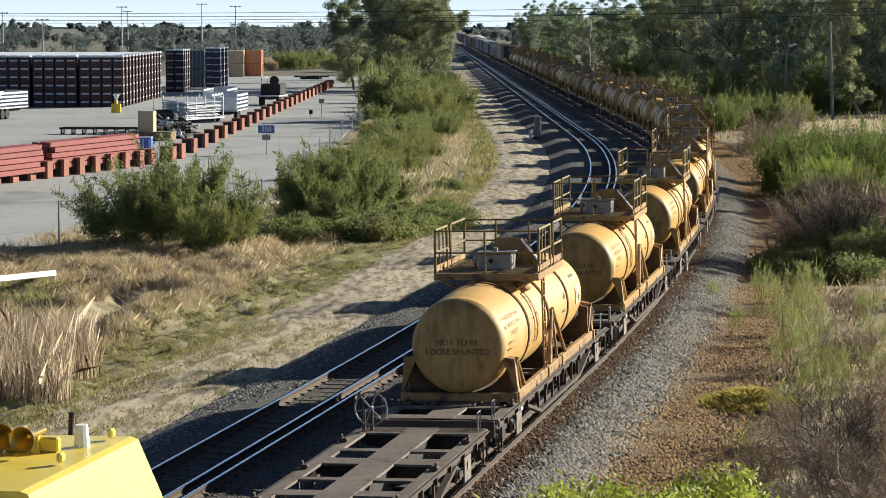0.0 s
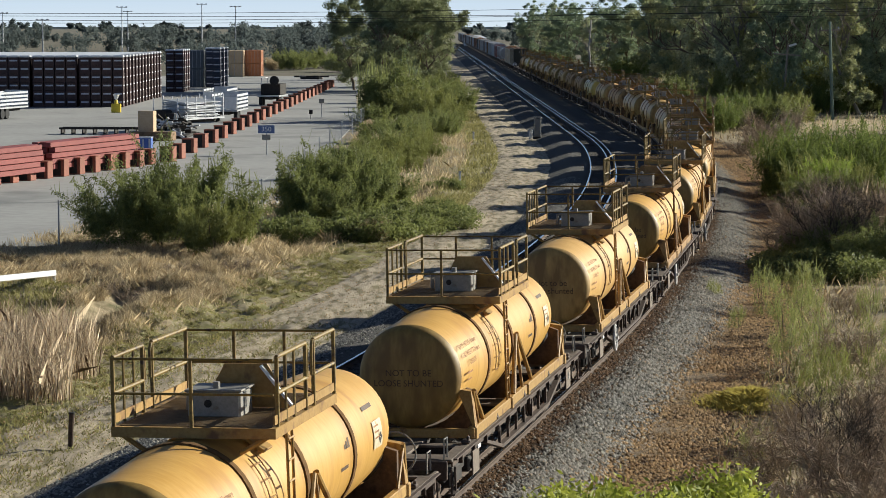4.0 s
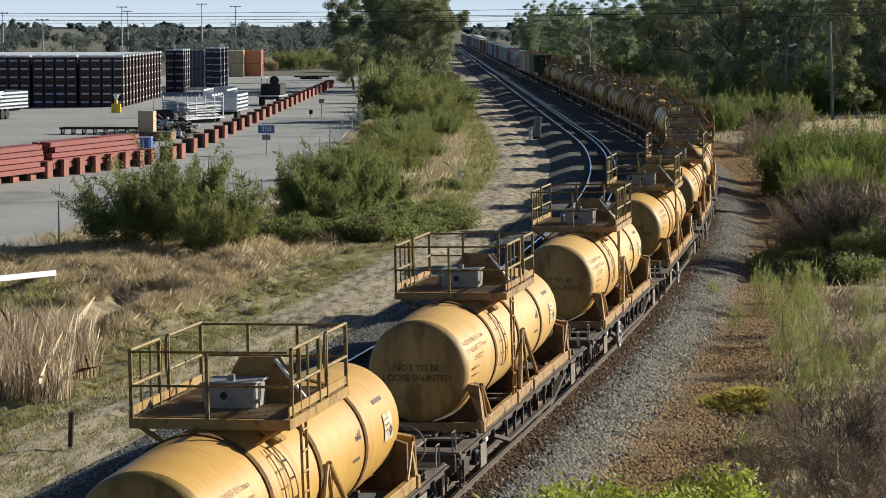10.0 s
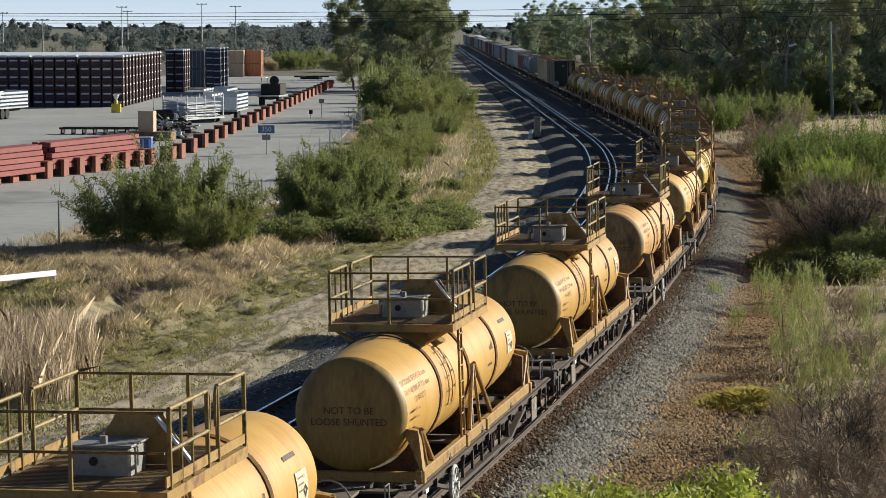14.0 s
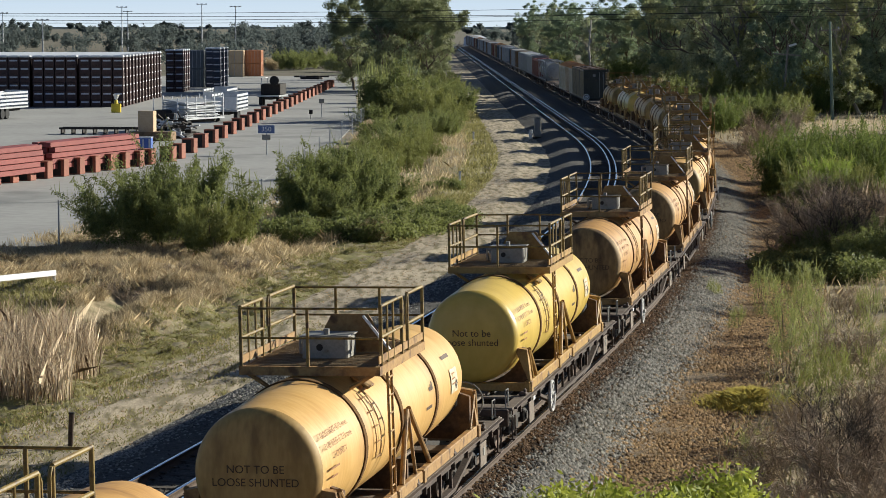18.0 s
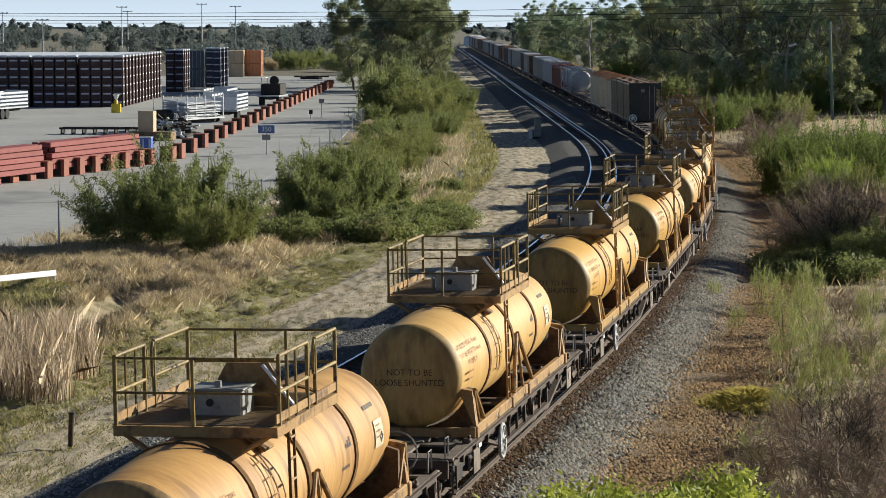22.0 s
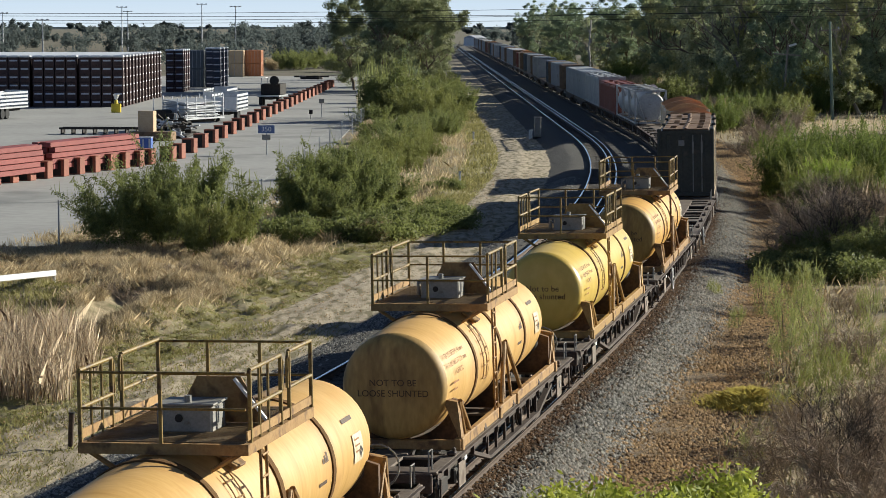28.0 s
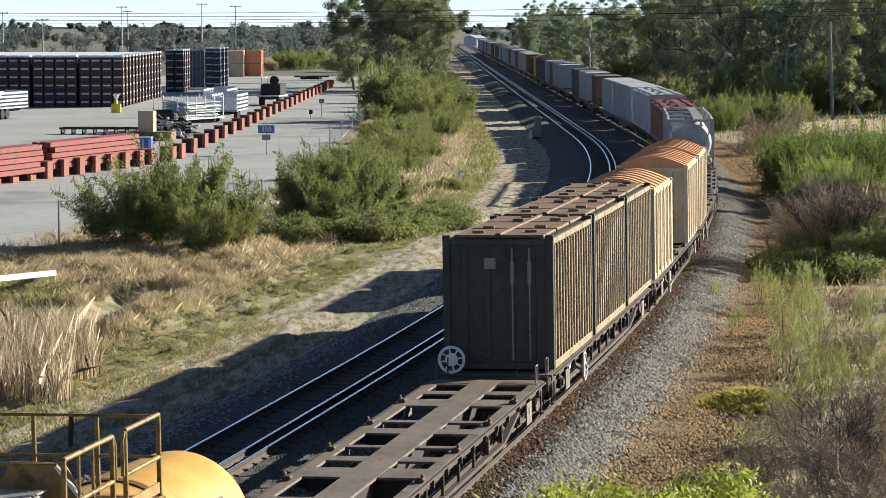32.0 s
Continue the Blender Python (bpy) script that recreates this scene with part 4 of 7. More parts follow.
def ground_h(X, Y):
    """The height of the open ground: level by the line and in the yard, hummocky elsewhere, with a ditch by the reeds."""
    off = X - np.interp(Y, LINE_Y, LINE_X)
    lumps = 0.20 * np.sin(X * 0.75 + 1.3 * np.sin(Y * 0.21)) * np.sin(Y * 0.47 + X * 0.25) + 0.13 * np.sin(X * 1.9 + Y * 0.9) * np.sin(Y * 1.3 - X * 0.8) + 0.06 * np.sin(X * 4.1 - Y * 1.7) * np.sin(Y * 3.1 + X)
    calm = np.clip((np.abs(off - 2.2) - 9.0) / 4, 0, 1) * np.clip(1 - (np.hypot(X, Y) - 260) / 100, 0, 1)
    calm = calm * (1 - np.clip((-off - 13.5) / 3, 0, 1) * np.clip((Y - 97) / 8, 0, 1))
    hollow = np.exp(-(((X + 16.5) / 3.6) ** 2 + ((Y - 86.5) / 6) ** 2))
    Z = GROUND_Z - 0.05 + lumps * calm * np.where(off < 0, 1.6, 1.0) * (1 - hollow) - 0.30 * hollow
    # small tussocks on the verge, with worn hollows between them
    tuss = np.sin(X * 5.3 + 1.7 * np.sin(Y * 1.1)) * np.sin(Y * 2.6 + 1.4 * np.sin(X * 1.9)) + 0.6 * np.sin(X * 2.7 - Y * 3.9) * np.sin(Y * 4.6 + X * 1.2)
    Z = Z + 0.13 * tuss * np.clip((-off - 5.9) / 0.8, 0, 1) * np.clip((12.5 + off) / 2, 0, 1) * np.clip(1 - np.abs(Y - 85) / 50, 0, 1)
    # a bank along the verge that drops into the reed ditch
    edge = off + 10.0 + 0.5 * np.sin(Y * 0.45) + 0.3 * np.sin(Y * 1.1)
    reach = np.clip(1 - np.abs(Y - 79) / 17, 0, 1)
    Z = Z + reach * (0.34 * np.exp(-(edge / 0.9) ** 2) - 0.55 * np.exp(-((edge + 1.9) / 0.85) ** 2))
    # a low terrace lip in the dry grass
    lip = Y - 91.5 - 0.35 * (X + 10) - 0.6 * np.sin(X * 0.9)
    Z = Z + 0.30 * np.clip((-off - 7.5) / 1.5, 0, 1) * np.clip((16 + off) / 2, 0, 1) * np.exp(-np.clip(lip, 0, 9) / 3.0) * np.clip((lip + 0.5) / 0.7, 0, 1)
    return Z - 0.55 * np.exp(-((off + 12.5) / 2.2) ** 2) * np.clip(1 - np.abs(Y - 72) / 26, 0, 1)


def make_ground():
    def grid(lo, fine_lo, fine_hi, hi, step, grow):
        a = list(np.arange(fine_lo, fine_hi + step / 2, step))
        d, x = step, fine_hi
        while x < hi:
            d *= grow
            x += d
            a.append(min(x, hi))
        d, x = step, fine_lo
        while x > lo:
            d *= grow
            x -= d
            a.insert(0, max(x, lo))
        return np.array(a)
    xs, ys = grid(-4500, -26, 26, 4500, 0.26, 1.2), grid(-900, 40, 128, 4900, 0.38, 1.08)
    X, Y = np.meshgrid(xs, ys)
    v = np.stack([X, Y, ground_h(X, Y)], -1).reshape(-1, 3)
    n, m = len(ys), len(xs)
    i = np.arange((n - 1) * (m - 1))
    r, c = i // (m - 1), i % (m - 1)
    f = np.stack([r * m + c, r * m + c + 1, (r + 1) * m + c + 1, (r + 1) * m + c], 1)
    me = mesh_np("ground", v, f, [EARTH, VERGE, DRY, SAND])
    cx, cy = (xs[c] + xs[c + 1]) / 2, (ys[r] + ys[r + 1]) / 2
    off = cx - np.interp(cy, LINE_Y, LINE_X) + np.random.default_rng(2).normal(0, 0.5, len(c)) + 1.1 * np.sin(cy * 0.31) + 0.6 * np.sin(cy * 0.83)
    zone = np.where((off > -9.3) & (off < 0), 1, np.where((off > -26) & (off <= -9.3), 2, np.where((off > 8) & (off < 30), 2, 0)))
    zone = np.where((np.abs(cy - 236) < 16) & (off > 21) & (off < 60), 3, zone)
    zone = np.where(cy > 420, 0, zone)
    me.polygons.foreach_set("material_index", zone.astype(np.int32))
    me.shade_smooth()
    tagged(new("ground", me), "dry hummocky earth with patches of grass", "ground", kind="structure")
    v, f = ribbon([(-6.0, GROUND_Z - 0.06), (-5.6, GROUND_Z + 0.02), (-5.2, GROUND_Z - 0.03), (-4.8, GROUND_Z + 0.04), (-4.2, GROUND_Z + 0.06), (-3.8, GROUND_Z + 0.0), (-3.3, GROUND_Z + 0.05), (-2.4, GROUND_Z + 0.02)], -80, 700, 0.9, 0.07, 4)
    tagged(new("dirt_road", mesh_np("dirt_road", v, f, DIRT)), "pale rutted dirt service road beside the track", "road", kind="structure")
    v, f = ribbon([(8.0, -0.50), (9.6, GROUND_Z + 0.02), (10.9, GROUND_Z - 0.06)], -80, 500, 1.2, 0.05, 5)
    tagged(new("gravel_shoulder", mesh_np("gravel_shoulder", v, f, GRAVEL)), "brown gravel shoulder beside the ballast", "gravel", kind="structure")
    # pale sky far behind everything
    SKYM = bpy.data.materials.new("open_sky")
    SKYM.use_nodes = True
    nn, ln = SKYM.node_tree.nodes, SKYM.node_tree.links.new
    nn.remove(nn["Principled BSDF"])
    em = nn.new("ShaderNodeEmission")
    co, sep, mr, rp = nn.new("ShaderNodeTexCoord"), nn.new("ShaderNodeSeparateXYZ"), nn.new("ShaderNodeMapRange"), nn.new("ShaderNodeValToRGB")
    ln(co.outputs["Object"], sep.inputs[0])
    ln(sep.outputs["Z"], mr.inputs["Value"])
    mr.inputs["From Min"].default_value, mr.inputs["From Max"].default_value = 0, 160
    ln(mr.outputs["Result"], rp.inputs["Fac"])
    rp.color_ramp.elements[0].color, rp.color_ramp.elements[1].color = (0.60, 0.70, 0.78, 1), (0.33, 0.50, 0.72, 1)
    ln(rp.outputs["Color"], em.inputs["Color"])
    em.inputs["Strength"].default_value = 0.72
    ln(em.outputs[0], nn["Material Output"].inputs["Surface"])
    mb = MB()
    k = 40
    for j in range(k):
        a0, a1 = radians(-60 + 120 * j / k), radians(-60 + 120 * (j + 1) / k)
        mb.add([(4400 * math.sin(a), 4400 * math.cos(a), z) for a, z in ((a0, -20), (a1, -20), (a1, 700), (a0, 700))], [(0, 1, 2, 3)])
    tagged(part("backdrop", mb, SKYM), "pale blue sky at the horizon", "sky", kind="structure")


def make_track():
    # ballast bed under both lines
    prof = [(-2.6, GROUND_Z), (-1.5, -0.26), (-1.1, -0.17), (-0.5, -0.165), (0.75, -0.19), (2.2, -0.165), (3.2, -0.22), (4.2, -0.165), (5.55, -0.18), (6.8, -0.155), (7.35, -0.2), (8.6, -0.56)]
    v, f = ribbon(prof, -420, 1000, 1.0, 0.025, 6)
    tagged(new("ballast", mesh_np("ballast", v, f, BALLAST)), "grey crushed stone ballast under both tracks", "ballast", kind="structure")
    for tname, c, gauges in (("track_empty", 0.0, (0.0, 1.137, 1.505)), ("track_train", TRAIN_OFF, (-0.7525, 0.385, 0.7525))):
        tr = thing(tname, "dual gauge railway track with three rails on sleepers", "railway track", "tracks", "structure")
        for o in gauges:
            o += c
            w = 0.036
            base = [(o - 0.07, -0.172), (o - 0.07, -0.16), (o - 0.012, -0.14), (o - 0.012, -0.05), (o - w, -0.035), (o - w, -0.004)]
            v, f = ribbon(base + [(2 * o - a, b) for a, b in base[::-1]], -300, 900, 1.0)
            ob = new("rail", mesh_np("rail", v, f, RAIL_SIDE))
            ob.parent = tr
            v, f = ribbon([(o - w, -0.004), (o - 0.022, 0.0), (o + 0.022, 0.0), (o + w, -0.004)], -300, 900, 1.0)
            ob2 = new("rail_head", mesh_np("rail_head", v, f, RAIL_TOP))
            ob2.parent = ob
            ob2["label"] = "polished running surface"
        sm = MB().box((0, 0, -0.255), (2.5, 0.24, 0.17), 0.02)
        for o in gauges:
            sm.box((o - 0.7525 + (0 if c == 0 else 0.7525), 0, -0.15), (0.3, 0.1, 0.03), 0.01)
        me = sm.mesh("sleeper", SLEEPER)
        for i in range(120):
            x, y, a = line(-12 + i * 0.69, 0.7525 if c == 0 else c)
            ob = new("sleeper", me)
            ob.parent, ob.matrix_basis = tr, pose(x, y, 0, 0, 0, -math.degrees(a))
        far = MB()
        for i in range(120, 330):
            x, y, a = line(-12 + i * 0.69, 0.7525 if c == 0 else c)
            far.box((x, y, -0.255), (2.5, 0.24, 0.17), 0.0, Matrix.Rotation(-a, 4, "Z"))
        tagged(part("far_sleepers", far, SLEEPER, tr), kind="stuff")


def stones(name, label, n, s0, s1, o0, o1, zf, r0, r1, material, seed):
    """Loose stones as small five-sided lumps, in one object."""
    rng = np.random.default_rng(seed)
    s = s0 + (s1 - s0) * rng.random(n) ** 1.3
    o = np.clip(rng.normal((o0 + o1) / 2, (o1 - o0) / 3.6, n), o0 - 0.5, o1 + 0.5)
    a = np.interp(s, LINE_S, LINE_AZ)
    x, y = np.interp(s, LINE_S, LINE_X) + o * np.cos(a), np.interp(s, LINE_S, LINE_Y) - o * np.sin(a)
    z = np.interp(o, [p[0] for p in zf], [p[1] for p in zf])
    r = rng.uniform(r0, r1, n)
    base = np.array([(1, 0, 0.1), (0.2, 0.9, 0), (-0.9, 0.4, 0.15), (-0.6, -0.8, 0), (0.5, -0.9, 0.1), (0.05, 0.1, 0.85)])
    ang = rng.uniform(0, 6.28, n)
    v = base[None] * r[:, None, None] * rng.uniform(0.65, 1.3, (n, 6, 3))
    vx = v[..., 0] * np.cos(ang)[:, None] - v[..., 1] * np.sin(ang)[:, None]
    vy = v[..., 0] * np.sin(ang)[:, None] + v[..., 1] * np.cos(ang)[:, None]
    V = np.stack([vx + x[:, None], vy + y[:, None], v[..., 2] + z[:, None]], -1).reshape(-1, 3)
    f = np.array([(i, (i + 1) % 5, 5) for i in range(5)])
    F = (f[None] + 6 * np.arange(n)[:, None, None]).reshape(-1, 3)
    tagged(new(name, mesh_np(name, V, F, material)), label, "gravel", kind="stuff")


# ---------------------------------------------------------------- the yard
CRATE = mat("crate_maroon", (0.035, 0.018, 0.018), (0.065, 0.034, 0.030), 2, 0.6, vary=0.2)
CRATE_N = mat("crate_navy", (0.020, 0.026, 0.045), (0.04, 0.048, 0.075), 2, 0.6, vary=0.2)
SHEET = mat("white_sheeting", (0.42, 0.44, 0.47), (0.62, 0.63, 0.65), 1.5, 0.45, bump=0.3)
COVER = mat("white_plastic_cover", (0.594, 0.604, 0.634), (0.752, 0.762, 0.782), 1.5, 0.4, bump=0.3)
LABELP = mat("pale_label", (0.42, 0.43, 0.48), (0.56, 0.57, 0.62), 6, 0.6)
ORANGEBLK = mat("orange_block", (0.21, 0.068, 0.042), (0.29, 0.102, 0.06), 2, 0.7, vary=0.12, c3=(0.20, 0.08, 0.05), c3_at=0.6)
REDBEAM = mat("red_beam", (0.204, 0.038, 0.032), (0.264, 0.061, 0.048), 2, 0.55, vary=0.1)
RUSTCON = mat("orange_container", (0.40, 0.16, 0.07), (0.50, 0.22, 0.11), 1, 0.6, vary=0.1)
TANCAB = mat("tan_board", (0.46, 0.33, 0.20), (0.56, 0.42, 0.27), 2, 0.7)
BLUEBIN = mat("blue_plastic", (0.06, 0.13, 0.42), (0.09, 0.18, 0.52), 2, 0.45)
SIGNBLUE = mat("sign_blue", (0.10, 0.15, 0.30), (0.13, 0.19, 0.36), 4, 0.5)
YELLOW = mat("yellow_post", (0.70, 0.50, 0.03), (0.78, 0.58, 0.05), 4, 0.5)
GALV = mat("galvanised", (0.33, 0.34, 0.35), (0.45, 0.46, 0.47), 4, 0.5, 0.5)
TYRE = mat("tyre_rubber", (0.015, 0.015, 0.015), (0.03, 0.03, 0.03), 8, 0.85)
WIRE = mat("black_cable", (0.02, 0.02, 0.022), (0.035, 0.035, 0.04), 4, 0.6)
POLE_G = mat("green_grey_timber", (0.11, 0.165, 0.13), (0.18, 0.245, 0.195), 2, 0.85, stretch=(1, 1, 0.2))
POLE_B = mat("grey_timber", (0.22, 0.19, 0.155), (0.33, 0.285, 0.24), 2, 0.85, stretch=(1, 1, 0.2))
YARD_Z = GROUND_Z + 0.06


def crate_stack(tiers, material, label, w=1.16, d=1.2, h=0.88, sheet=True, side=False, front=True):
    s = thing("crate_stack", label, "crates", "stacked crates in the yard")
    for i in range(tiers):
        z = i * (h + 0.015)
        c = part("crate", MB().box((0, 0, z + h / 2), (w - 0.05, d - 0.05, h - 0.06), 0.02)
                 .box((0, 0, z + h - 0.03), (w - 0.01, d - 0.01, 0.06), 0.01).box((0, 0, z + 0.05), (w - 0.01, d - 0.01, 0.08), 0.01), material, s)
        if front:
            part("label", MB().box((0.0, -d / 2 + 0.012, z + h * 0.62), (w * 0.72, 0.012, 0.16)), LABELP, c, "pale printed label strip")
        if side:
            part("label", MB().box((w / 2 - 0.012, 0, z + h * 0.62), (0.012, d * 0.86, 0.13)), LABELP, c, "pale printed label strip")
    if sheet:
        part("cover", MB().box((0, 0, tiers * (h + 0.015) + 0.11), (w + 0.03, d + 0.03, 0.22), 0.06), COVER, s, "white sheet over the top")
    return s


def yard_container(material, label, length=6.06, w=2.44, h=2.6):
    c = thing("yard_container", label, "container", "containers in the yard")
    part("body", MB().box((0, 0, h / 2), (w - 0.1, length - 0.1, h - 0.05), 0.01), material, c)
    for sx in (-1, 1):
        for sy in (-1, 1):
            part("corner_post", MB().box((sx * (w / 2 - 0.07), sy * (length / 2 - 0.07), h / 2), (0.15, 0.15, h), 0.01), material, c)
        for i in range(10 if sx > 0 else 0):
            part("rib", MB().box((sx * (w / 2 - 0.03), -length / 2 + 0.45 + (length - 0.9) * i / 9, h / 2), (0.06, 0.22, h - 0.3), 0.02), material, c)
    for x in (-0.85, -0.3, 0.3, 0.85):
        part("lock_rod", MB().tube((x, -length / 2 + 0.03, 0.15), (x, -length / 2 + 0.03, h - 0.15), 0.03, 6), GALV, c)
    return c


def trailer(label, load="gates", length=7.0):
    t = thing("trailer", label, "trailer", "trailers in the yard")
    part("bed", MB().box((0, 0, 1.05), (2.4, length, 0.16), 0.02), GALV, t)
    part("chassis", MB().box((0, 0, 0.82), (0.9, length - 0.4, 0.28), 0.02), UNDER, t)
    for sx in (-1, 1):
        for y in (-length / 2 + 1.0, -length / 2 + 2.1):
            wh = part("wheel", MB().lathe([(sx * 0.78, 0.2), (sx * 0.78, 0.48), (sx * 0.84, 0.5), (sx * 1.08, 0.5), (sx * 1.14, 0.48), (sx * 1.14, 0.26)], 18, "x", (0, y, 0.5)), TYRE, t, smooth=True)
            part("rim", MB().tube((sx * 0.8, y, 0.5), (sx * 1.12, y, 0.5), 0.26, 14), GALV, wh)
    if load == "gates":
        for sx in (-1, 1):
            for i in range(5):
                y = -length / 2 + 0.1 + (length - 0.2) * i / 4
                part("stake", MB().box((sx * 1.17, y, 1.85), (0.07, 0.07, 1.5), 0.01), GALV, t)
            for z in (1.4, 1.75, 2.1, 2.45):
                part("gate_board", MB().box((sx * 1.19, 0, z), (0.03, length - 0.1, 0.2), 0.005), SHEET, t, "white side board")
        part("headboard", MB().box((0, length / 2 - 0.05, 1.9), (2.4, 0.06, 1.5), 0.01), SHEET, t)
        for x in (-0.6, 0.6):
            part("tailgate", MB().box((x, -length / 2, 1.75), (1.1, 0.05, 1.1), 0.01), WHITE, t, "white tailgate panel")
    elif load == "covered":
        rng = np.random.default_rng(12)
        for i in range(11):
            m = Matrix.Rotation(radians(7 + rng.uniform(-3, 3)), 4, "Y") @ Matrix.Rotation(radians(rng.uniform(-4, 4)), 4, "Z")
            pn = part("panel", MB().box((0.1 + rng.uniform(-0.1, 0.1), 0.3 + rng.uniform(-0.3, 0.3), 1.28 + 0.125 * i), (2.2, length - 2.2, 0.07), 0.01, m), (SHEET, GALV, SHEET)[i % 3], t, "pale slatted side panel lying in a pile")
            part("rim", MB().box((0.1, 0.3 - (length - 2.2) / 2, 1.28 + 0.125 * i), (2.2, 0.06, 0.10), 0.01, m), GALV, pn)
        for sx in (-1, 1):
            for i in range(6):
                part("stake", MB().box((sx * 1.17, -length / 2 + 0.2 + (length - 0.4) * i / 5, 2.0), (0.08, 0.08, 1.8 + 0.3 * (i % 2)), 0.01), SHEET, t)
        part("load", MB().box((-0.5, -length / 2 + 0.6, 1.5), (1.3, 1.0, 0.75), 0.12).box((0.5, -length / 2 + 0.3, 1.35), (0.9, 0.6, 0.5), 0.1), UNDER, t, "dark scrap under the panels")
    else:
        part("tank", MB().box((0, 0.5, 1.75), (2.2, length - 2.0, 1.25), 0.06), UNDER, t, "black steel body")
        part("spare_wheel", MB().lathe([(-0.12, 0.25), (-0.14, 0.45), (-0.1, 0.52), (0.1, 0.52), (0.14, 0.45), (0.12, 0.25)], 18, "y", (0.5, -length / 2 + 1.1, 2.75)), TYRE, t, smooth=True)
        part("ladder_rack", MB().path([(-0.9, -length / 2 + 1, 2.3), (-0.9, -length / 2 + 1, 3.0), (-0.9, length / 2 - 1, 3.0), (-0.9, length / 2 - 1, 2.3)], 0.04), GALV, t)
    return t


def post_sign(name, label, x, y, h, board, material, words=""):
    s = thing(name, label, "sign", at=pose(x, y, YARD_Z))
    part("post", MB().tube((0, 0, 0), (0, 0, h), 0.04, 8), GALV, s)
    b = part("board", MB().box((0, -0.06, h - board[1] / 2), (board[0], 0.03, board[1]), 0.01), material, s)
    if words:
        text_part("lettering", words, board[1] * 0.85, WHITE, b, Matrix.Translation((0, -0.082, h - board[1] / 2)) @ pose(0, 0, 0, 90, 0, 0))
    return s


def make_yard():
    poly = [(-300, 107), (-16, 107), (-8.6, 122), (-8.2, 185), (-8.0, 250), (-10, 300), (-14, 440), (-300, 470)]
    n = len(poly)
    me = bpy.data.meshes.new("yard_pavement")
    me.from_pydata([(x, y, YARD_Z) for x, y in poly] + [(x, y, YARD_Z - 0.3) for x, y in poly], [], [tuple(range(n))] + [(i, n + i, n + (i + 1) % n, (i + 1) % n) for i in range(n)])
    me.materials.append(CONCRETE)
    tagged(new("pavement", me), "pale grey concrete yard pavement", "pavement", kind="structure")
    # rows of orange blocks
    blk = thing("beam_block", "rusty orange steel support block standing in a row", "support block", "orange blocks in the yard")
    part("body", MB().box((0, 0, 0.5), (0.9, 0.9, 1.0), 0.02), ORANGEBLK, blk)
    # Flat black plate stands in for shade on the block's front.
    part("recess", MB().box((-0.06, -0.455, 0.5), (0.62, 0.02, 0.86)), UNDER, blk, "flat dark plate for the shade in the front")
    part("cap", MB().box((0, 0, 1.01), (0.94, 0.94, 0.05), 0.01), ORANGEBLK, blk)
    first = True
    row = [(-25.0 - 5.3 * 2 / 8 + 5.3 * i / 8, 149.4 - 17 * 2 / 8 + 17 * i / 8) for i in range(11)]
    row += [(-19.2 + 1.0 * i, 168.5 + 3.4 * i) for i in range(2)]
    for i in range(26):
        u = (i / 25)
        row.append((-18.0 + 2.1 * u, 176 + 192 * u))
    for x, y in row:
        ob = blk if first else copy_thing(blk, Matrix())
        first = False
        ob.matrix_basis = pose(x, y, YARD_Z, 0, 0, -12)
    # stacks of long red beams on the blocks
    ang = -math.degrees(math.atan2(5.3, 17))
    for (x, y, L, tiers) in ((-24.1, 144.8, 12.5, 5), (-20.2, 159.3, 12.9, 5)):
        st = thing("beam_stack", "stack of long red painted steel beams on blocks", "steel beams", "beam stacks", at=pose(x - 1.75, y + 1.6, YARD_Z + 0.45, 0, 0, ang))
        for k in range(tiers):
            for j in range(3):
                part("beam", MB().box((-0.5 + j * 0.46, 0.18 * ((k + j) % 3 - 1), 0.16 + k * 0.33), (0.40, L - 0.5 * (k % 2), 0.29), 0.02), REDBEAM, st)
                if k % 2 == 0 and j < 2:
                    part("packer", MB().box((-0.27 + j * 0.46, 0.5, 0.31 + k * 0.33), (0.5, 0.12, 0.03)), UNDER, st)
    # crate stacks: the long front and the end that runs back
    proto = {}
    lab = "dark maroon crates stacked six high in the yard"
    for key, mt, sd, fr in (("m", CRATE, False, True), ("c", CRATE, True, True), ("ms", CRATE, True, False), ("n", CRATE_N, True, True)):
        proto[key] = crate_stack(6, mt, lab if key != "n" else "dark navy crates stacked six high in the yard", side=sd, front=fr)
    used = set()

    def put(key, x, y, rz=0.0):
        ob = proto[key] if key not in used else copy_thing(proto[key], Matrix())
        used.add(key)
        ob.matrix_basis = pose(x, y, YARD_Z, 0, 0, rz)
    for i in range(13):
        put("c" if i == 0 else "m", -35.2 - 1.2 * i - 0.25 * (i // 4), 282.5)
    for i in range(12):
        put("ms", -35.2, 285.6 + 3.1 * i)
    for i in range(5):
        put("c", -34.7 - 1.2 * (i == 0), 343 + 2.6 * max(0, i - 1))
    for i in range(5):
        put("n", -31.6 - 1.25 * (i % 2), 364 + 3 * i)
    fillc = thing("crate_block", "rear rows of dark crates under white sheeting", "crates")
    part("body", MB().box((-52.0, 305, YARD_Z + 2.6), (33.0, 42, 5.2)), CRATE, fillc)
    part("cover", MB().box((-52.0, 305, YARD_Z + 5.33), (33.2, 42.2, 0.22), 0.03), COVER, fillc)
    # containers in the far yard
    pc = {"navy": yard_container(BLUEBOX, "navy blue steel container stacked in the yard"), "rust": yard_container(RUSTCON, "rusty orange steel container stacked in the yard", 6.06, 2.7, 2.2), "tan": yard_container(TANCAB, "tan steel container stacked in the yard", 6.06, 2.5, 2.2)}
    usedc = set()
